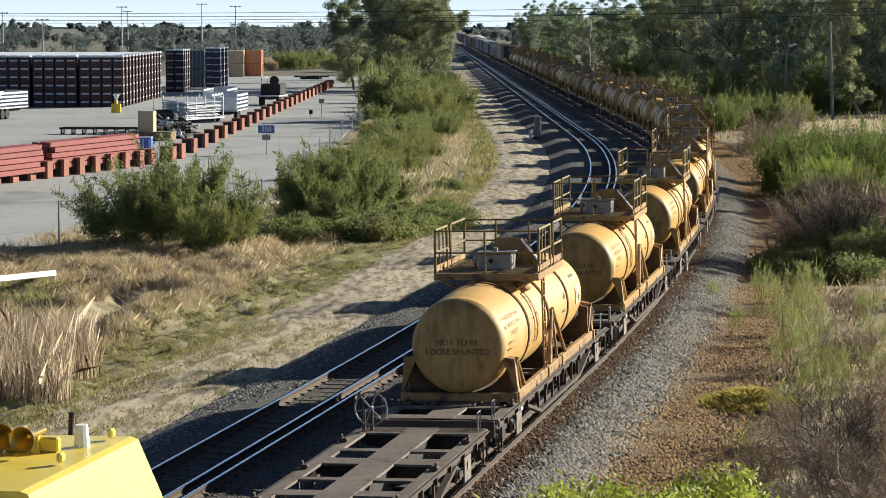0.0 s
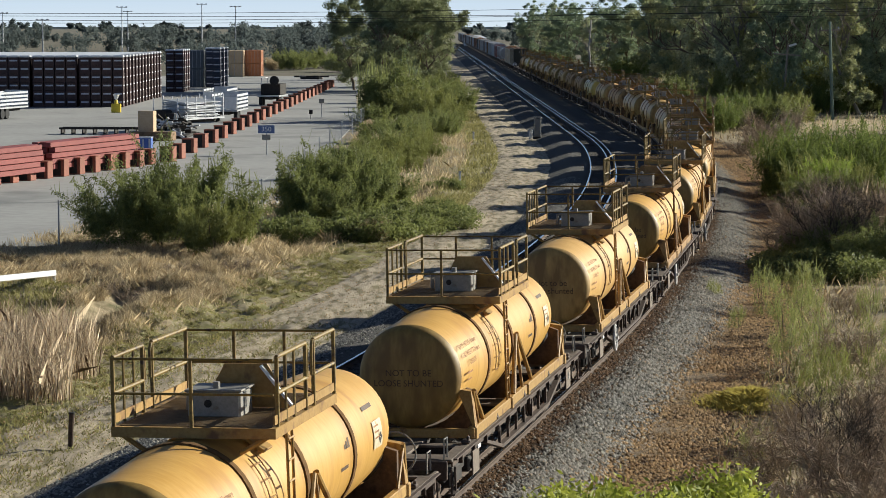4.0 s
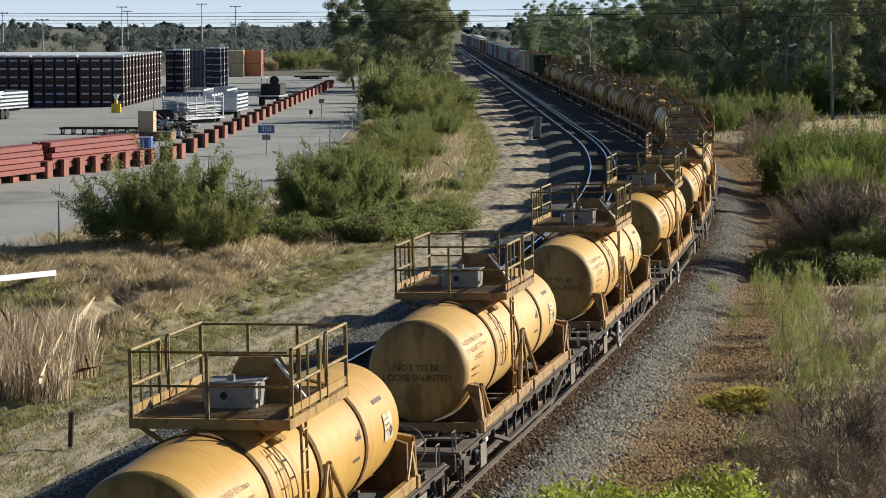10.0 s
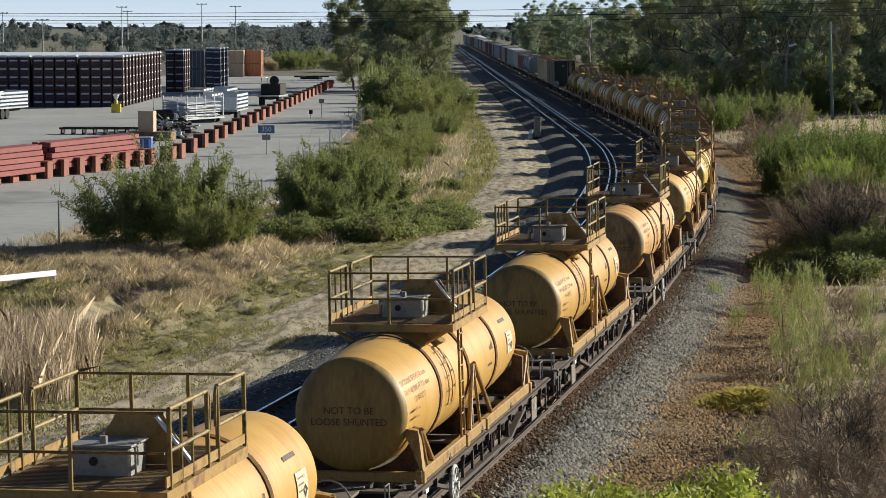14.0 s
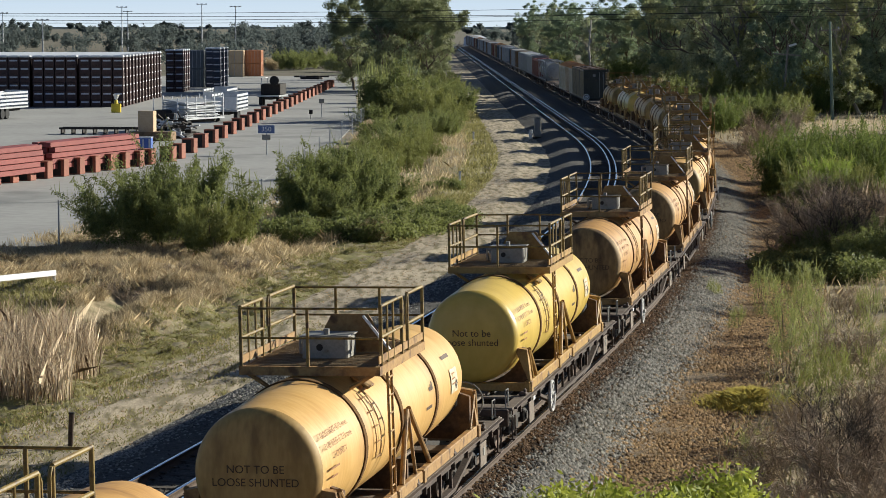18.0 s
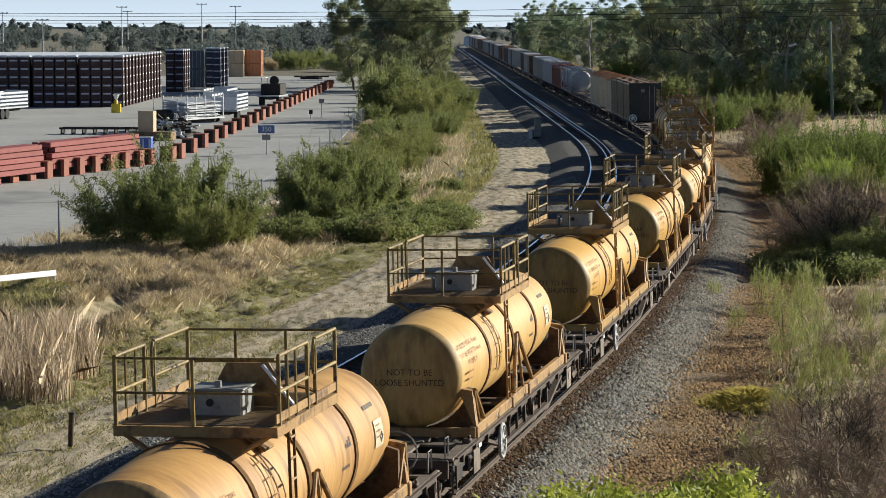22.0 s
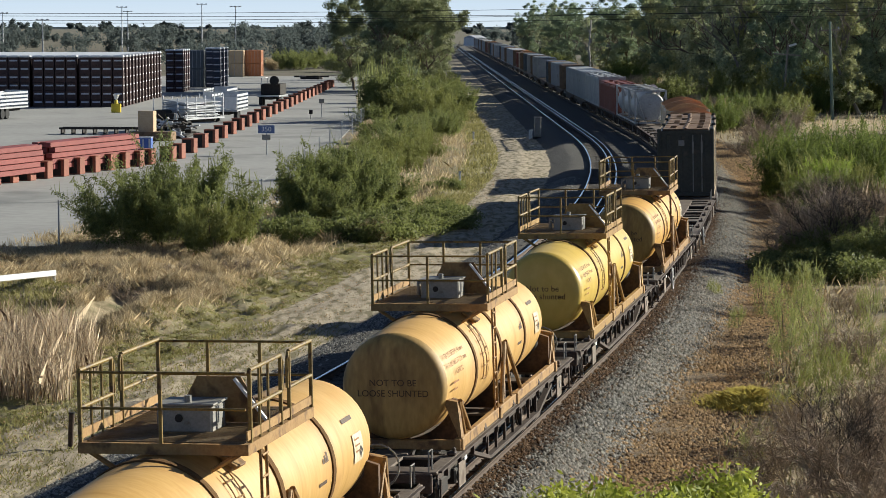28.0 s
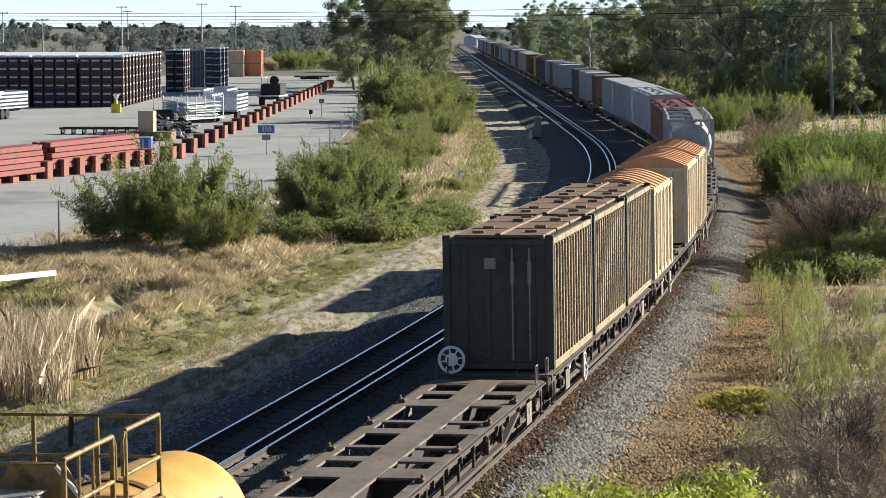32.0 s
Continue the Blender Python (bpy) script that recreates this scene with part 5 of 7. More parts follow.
    for key, x, y, lv in (("navy", -34.9, 369, 0), ("navy", -34.9, 369, 1), ("tan", -34.7, 440, 0), ("tan", -34.7, 440, 1), ("rust", -32.1, 443, 0), ("rust", -32.1, 443, 1)):
        ob = pc[key] if key not in usedc else copy_thing(pc[key], Matrix())
        usedc.add(key)
        ob.matrix_basis = pose(x, y, YARD_Z + lv * (2.62 if key == "navy" else 2.21))
    # trailers and odds and ends
    tr = trailer("flatbed trailer with white slatted side gates", "gates")
    tr.matrix_basis = pose(-42.2, 249, YARD_Z, 0, 0, -14)
    for x, y, rz in ((-19.9, 243, -4), (-22.4, 262, -4)):
        copy_thing(tr, Matrix()).matrix_basis = pose(x, y, YARD_Z, 0, 0, rz)
    trailer("flatbed trailer piled with pale slatted panels", "covered", 8).matrix_basis = pose(-21.6, 221, YARD_Z, 0, 0, -25)
    trailer("black steel bodied trailer with a spare wheel on top", "black", 6).matrix_basis = pose(-18.9, 289, YARD_Z, 0, 0, -6)
    heap = thing("scrap_frames", "heap of dark and silver steel frames", "scrap metal", at=pose(-21.9, 209, YARD_Z))
    rng = np.random.default_rng(31)
    for i in range(26):
        p = Vector((rng.uniform(-1.6, 1.6), rng.uniform(-3, 3), rng.uniform(0.1, 1.3)))
        d = Vector((rng.normal(), rng.normal(), rng.normal() * 0.4)).normalized() * rng.uniform(0.7, 1.6)
        part("frame", MB().tube(p - d, p + d, rng.uniform(0.05, 0.12), 6).box(p, (0.5, 0.4, 0.3), 0.03), (UNDER, GALV, SHEET, UNDER)[i % 4], heap)
    part("skid", MB().box((0, 0, 0.12), (3.2, 6.2, 0.24), 0.03), UNDER, heap)
    pile = thing("beam_pile", "low pile of dark timber beams and steel offcuts", "timber", at=pose(-21.6, 418, YARD_Z))
    for i in range(10):
        part("beam", MB().box((rng.uniform(-2.2, 2.2), rng.uniform(-1.2, 1.2), 0.14 + 0.29 * (i // 6)), (rng.uniform(1.6, 3.0), 0.3, 0.28), 0.02, Matrix.Rotation(rng.uniform(-0.2, 0.2), 4, "Z")), (UNDER, POLE_B, UNDER)[i % 3], pile)
    cab = thing("cabinet", "tall tan equipment cabinet with an open frame", "cabinet", at=pose(-23.1, 203, YARD_Z, 0, 0, -10))
    part("body", MB().box((0, 0, 1.15), (1.25, 0.9, 2.3), 0.03), TANCAB, cab)
    part("door", MB().box((0.02, -0.47, 1.1), (0.9, 0.04, 1.7), 0.02), TANCAB, cab)
    part("skid", MB().box((0.6, -0.3, 0.35), (3.2, 1.6, 0.7), 0.05), BROWNBOX, cab, "low brown steel skid")
    bins = thing("plastic_bin", "blue slatted plastic bin with a white lid", "bin", at=pose(-21.4, 185, YARD_Z))
    part("body", MB().box((0, 0, 0.5), (1.35, 1.1, 1.0), 0.03), BLUEBIN, bins)
    for i in range(6):
        part("slat", MB().box((-0.55 + 0.22 * i, -0.57, 0.5), (0.12, 0.03, 0.85), 0.01), LABELP if i % 2 else BLUEBIN, bins)
    part("lid", MB().box((0, 0, 1.03), (1.4, 1.15, 0.07), 0.02), SHEET, bins)
    rack = thing("steel_rack", "long low dark steel rack lying on the concrete", "rack", at=pose(-28.2, 214, YARD_Z, 0, 0, 86))
    for x in (-0.7, 0.7):
        part("rail", MB().box((x, 0, 0.5), (0.12, 6.6, 0.16), 0.01), UNDER, rack)
    for i in range(8):
        part("leg", MB().box((0, -3.1 + 0.89 * i, 0.25), (1.4, 0.1, 0.5), 0.01), UNDER, rack)
    hyd = thing("hydrant_marker", "yellow bollard with a white funnel sign on top", "bollard", at=pose(-33.3, 265, YARD_Z))
    part("body", MB().box((0, 0, 0.45), (0.95, 0.6, 0.9), 0.05), YELLOW, hyd)
    part("neck", MB().tube((0, 0, 0.9), (0, 0, 1.3), 0.22, 10, 0.14), YELLOW, hyd)
    part("funnel_sign", MB().tube((0, 0, 1.3), (0, 0, 1.85), 0.10, 12, 0.34), WHITE, hyd, "white funnel")
    post_sign("yard_sign", "blue and white bay number sign on a post", -12.3, 181, 2.05, (1.15, 0.56), SIGNBLUE, "350")
    s2 = thing("small_plate", "small grey plate sign on a post", "sign", at=pose(-12.3, 180.85, YARD_Z))
    part("plate", MB().box((0, 0, 1.22), (0.6, 0.03, 0.38), 0.01), BOX_GREY, s2)
    part("clip", MB().box((0, 0.06, 1.22), (0.06, 0.1, 0.1)), GALV, s2)
    post_sign("small_sign", "small dark sign on a thin post", -11.8, 252.8, 1.75, (0.5, 0.4), BOX_GREY)
    post_sign("small_sign", "small dark sign on a short post", -12.6, 248, 0.85, (0.35, 0.4), UNDER)
    # fence along the yard
    fence = thing("fence", "wire yard fence on thin steel posts", "fence")
    line_pts = [(-30, 106.2), (-23, 106.4), (-15.9, 107.2), (-12.2, 114.5), (-8.5, 121.8), (-8.1, 136), (-8.0, 150), (-7.9, 166), (-7.9, 181), (-7.6, 195), (-7.3, 209), (-7.0, 222), (-6.7, 236)]
    for x, y in line_pts:
        part("post", MB().tube((x, y, GROUND_Z), (x, y, GROUND_Z + 1.95), 0.035, 7), GALV, fence)
    for z in (1.85,):
        for a, b in zip(line_pts, line_pts[1:]):
            part("wire", MB().tube((*a, GROUND_Z + z), (*b, GROUND_Z + z), 0.005, 4), GALV, fence)
    mesh_f = thing("mesh_fence", "chain-link fence panel on steel posts", "fence")
    fx = MB()
    for i in range(60):
        y = 181 + i * 0.93
        x = -7.9 + (y - 181) * 0.0218
        fx.box((x, y, GROUND_Z + 0.95), (0.015, 0.03, 1.9))
    tagged(part("mesh", fx, GALV, mesh_f), kind="stuff")
    # light masts over the far yard
    for x, y, h in ((-108, 640, 11.3), (-86, 560, 9.6), (-80, 650, 12.8), (-61, 660, 13.6), (-52.5, 660, 13.0), (-87, 720, 12)):
        m = thing("light_mast", "tall thin floodlight mast over the yard", "street lamp", "floodlight masts", at=pose(x, y, GROUND_Z))
        part("pole", MB().tube((0, 0, 0), (0, 0, h), 0.17, 8, 0.10), GALV, m)
        part("crossarm", MB().box((0, 0, h), (2.6, 0.15, 0.12)), GALV, m)
        for dx in (-1.1, 0, 1.1):
            part("lamp_head", MB().box((dx, -0.1, h + 0.12), (0.6, 0.4, 0.18), 0.03), SHEET, m)


def make_lineside():
    # overhead cables across the view
    for i, (z0, z1, sag, y) in enumerate(((9.95, 11.1, 0.9, 236), (9.35, 10.55, 0.95, 238), (9.85, 10.0, 0.75, 240), (9.2, 9.75, 0.85, 242))):
        pts = []
        for k in range(41):
            u = k / 40
            pts.append((-75 + 150 * u, y + 8 * u, z0 + (z1 - z0) * u - 4 * sag * 0.25 * (1 - (2 * u - 0.75) ** 2)))
        c = thing("power_cable", "black overhead power cable across the line", "cable", "overhead cables")
        part("strand", MB().path(pts, 0.022, 5), WIRE, c)
    pole = thing("power_pole", "tall grey-green timber power pole in sandy ground", "power pole", at=pose(37.0, 247, GROUND_Z, 0, -2.3, 0))
    part("shaft", MB().tube((0, 0, -0.2), (0, 0, 9.3), 0.17, 10, 0.12), POLE_G, pole)
    part("crossarm", MB().box((0, 0, 8.5), (1.9, 0.12, 0.14), 0.02), POLE_B, pole)
    for x in (-0.8, 0.8):
        part("insulator", MB().tube((x, 0, 8.57), (x, 0, 8.8), 0.06, 8), SHEET, pole)
    lp = thing("street_lamp", "leaning timber pole with crossarm and white lamp", "street lamp", at=pose(34.2, 262, GROUND_Z, 0, 4.0, 0))
    part("shaft", MB().tube((0, 0, -0.2), (0, 0, 7.1), 0.13, 10, 0.10), POLE_B, lp)
    part("crossarm", MB().box((0, 0, 6.0), (2.7, 0.12, 0.14), 0.02), POLE_B, lp)
    part("lamp_head", MB().box((0.45, -0.1, 7.0), (0.8, 0.3, 0.22), 0.06, Matrix.Rotation(radians(-20), 4, "Y")), WHITE, lp, "white lamp head")
    sg = thing("small_sign", "small pale notice on a thin post", "sign", at=pose(35.2, 250, GROUND_Z))
    part("post", MB().tube((0, 0, 0), (0, 0, 1.3), 0.04, 6), GALV, sg)
    part("board", MB().box((0, -0.05, 1.0), (0.5, 0.03, 0.7), 0.01), LABELP, sg)
    bx = thing("signal_cabinet", "pale grey trackside equipment cabinet on a base", "cabinet", at=pose(7.5, 206, GROUND_Z))
    part("body", MB().box((0, 0, 0.95), (0.55, 0.6, 1.5), 0.05), BOX_GREY, bx)
    part("base", MB().box((0, 0, 0.1), (0.75, 0.8, 0.22), 0.03), SLEEPER, bx)
    part("hood", MB().box((0, 0, 1.73), (0.6, 0.66, 0.08), 0.03), BOX_GREY, bx)
    for x, y, h in ((6.85, 205.5, 0.75), (7.05, 207.0, 0.7), (0.95, 146.5, 0.85), (2.4, 205, 0.6)):
        st = thing("marker_post", "short white marker post beside the track", "marker post", "white marker posts", at=pose(x, y, GROUND_Z))
        part("post", MB().box((0, 0, h / 2), (0.14, 0.1, h), 0.02), WHITE, st)
        part("cap", MB().box((0, 0, h + 0.02), (0.18, 0.13, 0.05), 0.01), GALV, st)
    stk = thing("stake", "short dark timber stake in the ballast edge", "marker post", at=pose(-8.15, 56.2, GROUND_Z, 0, 3, 0))
    part("shaft", MB().box((0, 0, 0.38), (0.11, 0.09, 0.86), 0.02), RAIL_SIDE, stk)
    part("cap", MB().box((0, 0, 0.8), (0.12, 0.10, 0.04), 0.01), UNDER, stk)
    dk = thing("round_marker", "round white board on a post beside the track", "signal", at=pose(18.4, 228, GROUND_Z))
    part("post", MB().tube((0, 0, 0), (0, 0, 3.3), 0.05, 8), GALV, dk)
    part("disc", MB().tube((0, -0.06, 3.4), (0, -0.02, 3.4), 0.42, 20), WHITE, dk, "round white disc")
    pr = thing("pipe_rail", "white pipe rail on posts beside the reeds", "pipe rail")
    turn = Matrix.Rotation(math.atan2(3.6, 1.27), 4, "Z") @ Matrix.Rotation(radians(2.4), 4, "Y")
    part("pipe", MB().box((-15.1, 89.2, -0.12), (7.2, 0.16, 0.2), 0.02, turn), WHITE, pr)
    part("post", MB().tube((-13.92, 92.5, -0.26), (-13.92, 92.5, GROUND_Z - 0.8), 0.06, 8), GALV, pr)
    part("post", MB().tube((-15.8, 87.2, -0.1), (-15.8, 87.2, GROUND_Z - 0.8), 0.06, 8), GALV, pr)
    hut = thing("far_building", "white low shed far down the line", "building", at=pose(11.8, 960, GROUND_Z, 0, 0, -48))
    part("wall", MB().box((0, 0, 1.6), (7, 5, 3.2), 0.05), WHITE, hut)
    part("roof", MB().prism([(-3.8, 3.2), (3.8, 3.2), (0, 4.2)], -2.8, 2.8), SHEET, hut)


# ---------------------------------------------------------------- plants
BARK = mat("bark", (0.10, 0.075, 0.055), (0.20, 0.16, 0.125), 3, 0.95, bump=0.5, stretch=(1, 1, 0.3))
GREY_BARK = mat("grey_bark", (0.20, 0.175, 0.15), (0.32, 0.29, 0.25), 3, 0.9, bump=0.3, stretch=(1, 1, 0.3))
PALE_BARK = mat("pale_bark", (0.36, 0.33, 0.29), (0.50, 0.47, 0.42), 3, 0.9, bump=0.3, stretch=(1, 1, 0.3))
GUM = leafmat("gum_leaves", (0.165, 0.195, 0.110), (0.58, 0.60, 0.37), 0.35, 0.28)
GUM2 = leafmat("gum_leaves_olive", (0.170, 0.195, 0.090), (0.58, 0.58, 0.30), 0.35, 0.28)
DARKLEAF = leafmat("dark_leaves", (0.120, 0.165, 0.105), (0.40, 0.47, 0.28), 0.5, 0.25)
OLIVE = leafmat("olive_leaves", (0.115, 0.134, 0.068), (0.37, 0.395, 0.205), 0.3, 0.3)
SHRUB = leafmat("shrub_leaves", (0.078, 0.098, 0.034), (0.334, 0.360, 0.123), 0.8, 0.42, 0.5, 1.7)
SHRUB_Y = leafmat("yellow_green_leaves", (0.12, 0.135, 0.035), (0.36, 0.37, 0.12), 0.8, 0.35, 0.5, 1.7)
BRIGHT = leafmat("bright_leaves", (0.12, 0.155, 0.018), (0.52, 0.54, 0.10), 1.2, 0.35)
GREENBUSH = leafmat("fresh_green_leaves", (0.063, 0.089, 0.020), (0.243, 0.297, 0.077), 0.8, 0.4, 0.8, 1.3)
# Distance haze is mixed into this pale, flat grey-green leaf colour.
FARLEAF = leafmat("hazed_far_leaves", (0.090, 0.110, 0.104), (0.128, 0.150, 0.143), 0.02, 0.7, 0.25, 1.0)
WEED = leafmat("pale_weed_leaves", (0.165, 0.187, 0.061), (0.440, 0.462, 0.165), 0.8, 0.35, 0.8, 1.3)
STRAW = leafmat("straw", (0.30, 0.225, 0.125), (0.72, 0.585, 0.375), 0.7, 0.3, 0.9, 1.3)
GRASS = leafmat("grass_blades", (0.185, 0.170, 0.058), (0.43, 0.39, 0.165), 0.35, 0.3, 0.8, 1.3)
LIME = leafmat("lime_leaves", (0.13, 0.185, 0.030), (0.44, 0.54, 0.11), 0.8, 0.45, 0.6, 1.4)
MOSSY = leafmat("mossy_grass", (0.36, 0.30, 0.07), (0.62, 0.52, 0.16), 0.8, 0.55, 0.8, 1.2)
REED = leafmat("reed_stalks", (0.15, 0.095, 0.055), (0.80, 0.65, 0.46), 0.9, 0.25, 1.2, 1.2)
TWIG = mat("dead_twigs", (0.226, 0.176, 0.126), (0.454, 0.360, 0.263), 3, 0.95)
DARKTWIG = mat("dark_branches", (0.035, 0.028, 0.022), (0.075, 0.06, 0.048), 3, 0.95)


def leaf_quads(P, size, rng, aspect=0.45, droop=0.0):
    """Narrow four-cornered leaves at the points P."""
    n = len(P)
    d = rng.normal(0, 1, (n, 3))
    d[:, 2] -= droop
    d /= np.linalg.norm(d, axis=1)[:, None] + 1e-9
    e = np.cross(d, rng.normal(0, 1, (n, 3)))
    e /= np.linalg.norm(e, axis=1)[:, None] + 1e-9
    s = size * rng.uniform(0.6, 1.35, n)[:, None]
    V = np.stack([P, P + d * s * 0.5 + e * s * aspect * 0.5, P + d * s, P + d * s * 0.5 - e * s * aspect * 0.5], 1).reshape(-1, 3)
    return V, np.arange(4 * n).reshape(-1, 4)


def clumps(centres, radii, per, rng, shell=0.5):
    """Points in soft lumps round the centres."""
    out = []
    for c, r in zip(centres, radii):
        k = max(4, int(per * rng.uniform(0.7, 1.3)))
        d = rng.normal(0, 1, (k, 3))
        d /= np.linalg.norm(d, axis=1)[:, None]
        out.append(np.asarray(c) + d * (np.asarray(r) * rng.random(k)[:, None] ** shell))
    return np.concatenate(out)


def tree(name, label, height, spread, seed, leaf, bark, bole=0.35, clump=70, per=90, leaf_size=0.3, group="trees beside the railway"):
    """A tapered, forked trunk with limbs, and a crown of many leaf clumps with gaps."""
    rng = np.random.default_rng(seed)
    t = thing(name, label, "tree", group)
    mb = MB()
    tips = []

    def limb(p, d, length, r, depth):
        p = Vector(p)
        q = p
        k = 3
        for i in range(k):
            d2 = (d + Vector(rng.normal(0, 0.16, 3)) + Vector((0, 0, 0.05))).normalized()
            nq = q + d2 * (length / k)
            mb.tube(q, nq, r * (1 - 0.28 * i / k), 7, r * (1 - 0.28 * (i + 1) / k), caps=False)
            q, d = nq, d2
            if depth >= 1:
                tips.append(q.copy())
        if depth < 3:
            for i in range(3 if depth else 4):
                a = rng.uniform(0, 6.28)
                side = Vector((math.cos(a), math.sin(a), rng.uniform(0.1, 0.8)))
                limb(q if i else p.lerp(q, 0.75), (d * 0.55 + side * 0.7).normalized(), length * rng.uniform(0.55, 0.8), r * 0.55, depth + 1)

    limb((0, 0, -0.1), Vector((rng.normal(0, 0.06), rng.normal(0, 0.06), 1)), height * bole, height * 0.015, 0)
    part("trunk", mb, bark, t)
    T = np.array([tuple(p) for p in tips])
    ext = max(np.abs(T[:, :2]).max(), 0.1)
    c0 = T[rng.integers(0, len(T), clump)]
    c0[:, :2] *= spread / ext
    zmin = height * bole * 0.7
    zmax = max(T[:, 2].max(), 1)
    c0[:, 2] = zmin + (c0[:, 2] - zmin) * (height - zmin) / (zmax - zmin)
    c0 += rng.normal(0, 1, (clump, 3)) * np.array([spread * 0.13, spread * 0.13, height * 0.05])
    low = rng.random(clump) < 0.33
    c0[low, 2] = rng.uniform(0.08, 0.45, low.sum()) * height
    c0[low, :2] *= 0.8
    c0[:, 2] = np.clip(c0[:, 2], height * 0.08, height)
    rr = rng.uniform(0.5, 1.15, (clump, 1)) * np.array([spread * 0.2, spread * 0.2, spread * 0.13])
    V, F = leaf_quads(clumps(c0, rr, per, rng), leaf_size, rng, 0.5, 0.4)
    ob = new("crown", mesh_np("crown", V, F, leaf))
    ob.parent = t
    return t


def bush(name, label, rx, ry, h, seed, leaf, n=3000, leaf_size=0.16, group="shrubs", aspect=0.35, spiky=0.0, ncl=26, twigs=8, top=None, lump=0.32, plumes=0):
    """A shrub of stems and leaf clumps with an uneven outline."""
    rng = np.random.default_rng(seed)
    b = thing(name, label, "shrub", group)
    mb = MB()
    a = rng.uniform(0, 6.28, ncl)
    q = np.sqrt(rng.random(ncl))
    c = np.stack([rx * 0.8 * q * np.cos(a), ry * 0.8 * q * np.sin(a), np.zeros(ncl)], 1)
    c[:, 2] = h * (0.12 + 0.72 * rng.random(ncl) * (1 - 0.55 * q ** 2))
    if top:
        c[:, 2] = h * rng.uniform(top, 0.9, ncl)
    for i in range(min(twigs, ncl)):
        mb.tube((c[i, 0] * 0.2, c[i, 1] * 0.2, -0.1), tuple(c[i]), 0.03 if rx > 1 else 0.009, 5, 0.012 if rx > 1 else 0.005, caps=False)
    part("stem", mb, BARK, b)
    rr = rng.uniform(0.6, 1.2, (ncl, 1)) * np.array([rx * lump, ry * lump, h * (0.08 if top else 0.7 * lump)])
    P = clumps(c, rr, n / ncl, rng, 0.55)
    P[:, 2] = np.abs(P[:, 2])
    if plumes:
        # upswept sprays that break the outline
        i = rng.integers(0, ncl, plumes)
        d = c[i] * np.array([0.9 / rx, 0.9 / ry, 0]) + np.stack([rng.normal(0, 0.3, plumes), rng.normal(0, 0.3, plumes), rng.uniform(0.6, 1.3, plumes)], 1)
        L = h * rng.uniform(0.16, 0.36, plumes)
        k = max(8, int(0.55 * n / plumes))
        u = rng.random((plumes, k, 1)) ** 0.8
        Q = c[i][:, None] + rr[i][:, None] * np.array([0.5, 0.5, 0.7]) * d[:, None] + d[:, None] * L[:, None, None] * u
        Q = Q + rng.normal(0, 1, Q.shape) * (0.10 * h * (1.08 - u)) * 0.55
        P = np.concatenate([P, Q.reshape(-1, 3)])
        P[:, 2] = np.abs(P[:, 2])
    V, F = leaf_quads(P, leaf_size, rng, aspect)
    if spiky:
        k = int(n * spiky)
        base = P[rng.integers(0, len(P), k)]
        d = np.stack([rng.normal(0, 0.3, k), rng.normal(0, 0.3, k), rng.uniform(0.6, 1.2, k)], 1)
        L = leaf_size * rng.uniform(2, 5, k)[:, None]
        e = np.stack([rng.normal(0, 1, k), rng.normal(0, 1, k), np.zeros(k)], 1) * leaf_size * 0.09
        V2 = np.stack([base - e, base + e, base + d * L + e * 0.3, base + d * L - e * 0.3], 1).reshape(-1, 3)
        F = np.concatenate([F, np.arange(4 * k).reshape(-1, 4) + len(V)])
        V = np.concatenate([V, V2])
    ob = new("foliage", mesh_np("foliage", V, F, leaf))
    ob.parent = b
    return b


def blades(name, label, pts, h0, h1, w, material, seed, lean=0.35, category="grass"):
    """Grass or reeds: thin bent blades standing at the points."""
    rng = np.random.default_rng(seed)
    n = len(pts)
    h = rng.uniform(h0, h1, n)[:, None]
    d = np.stack([rng.normal(0, lean, n), rng.normal(0, lean, n), np.ones(n)], 1) * h
    a = rng.uniform(0, 6.28, n)
    e = np.stack([np.cos(a), np.sin(a), np.zeros(n)], 1) * w
    mid = pts + d * np.array([0.35, 0.35, 0.6])
    V = np.stack([pts - e, pts + e, mid + e * 0.7, pts + d, mid - e * 0.7], 1).reshape(-1, 3)
    F = np.arange(5 * n).reshape(-1, 5)
    return tagged(new(name, mesh_np(name, V, F, material)), label, category, kind="stuff")


def along(n, s0, s1, o0, o1, rng, z=GROUND_Z, patch=0.0):
    """Random points beside the line, in patches if wanted."""
    s, o = rng.uniform(s0, s1, n), rng.uniform(o0, o1, n)
    if patch:
        keep = np.sin(s * 0.55 + 2 * np.sin(o * 0.6)) * np.sin(o * 0.9 + 1.7 * np.sin(s * 0.23)) > rng.uniform(-1.2, patch, n)
        s, o = s[keep], o[keep]
    a = np.interp(s, LINE_S, LINE_AZ)
    x, y = np.interp(s, LINE_S, LINE_X) + o * np.cos(a), np.interp(s, LINE_S, LINE_Y) - o * np.sin(a)
    dry = ~((x < -12.6) & (x > -24) & (y > 84) & (y < 92.5))
    x, y = x[dry], y[dry]
    return np.stack([x, y, ground_h(x, y) - 0.02 + (z - GROUND_Z)], 1)


def tufts(pts, per, spread, rng):
    """Each point becomes a tuft of blades."""
    P = np.repeat(pts, per, axis=0)
    P[:, :2] += rng.normal(0, spread, (len(P), 2)) * rng.uniform(0.4, 1.6, (len(P), 1))
    P[:, 2] = ground_h(P[:, 0], P[:, 1]) - 0.02
    return P[P[:, 2] > GROUND_Z - 0.34]


def at(ob, x, y, z=GROUND_Z, rz=0.0, s=1.0):
    ob.matrix_basis = pose(x, y, z, 0, 0, rz) @ Matrix.Scale(s, 4)
    return ob


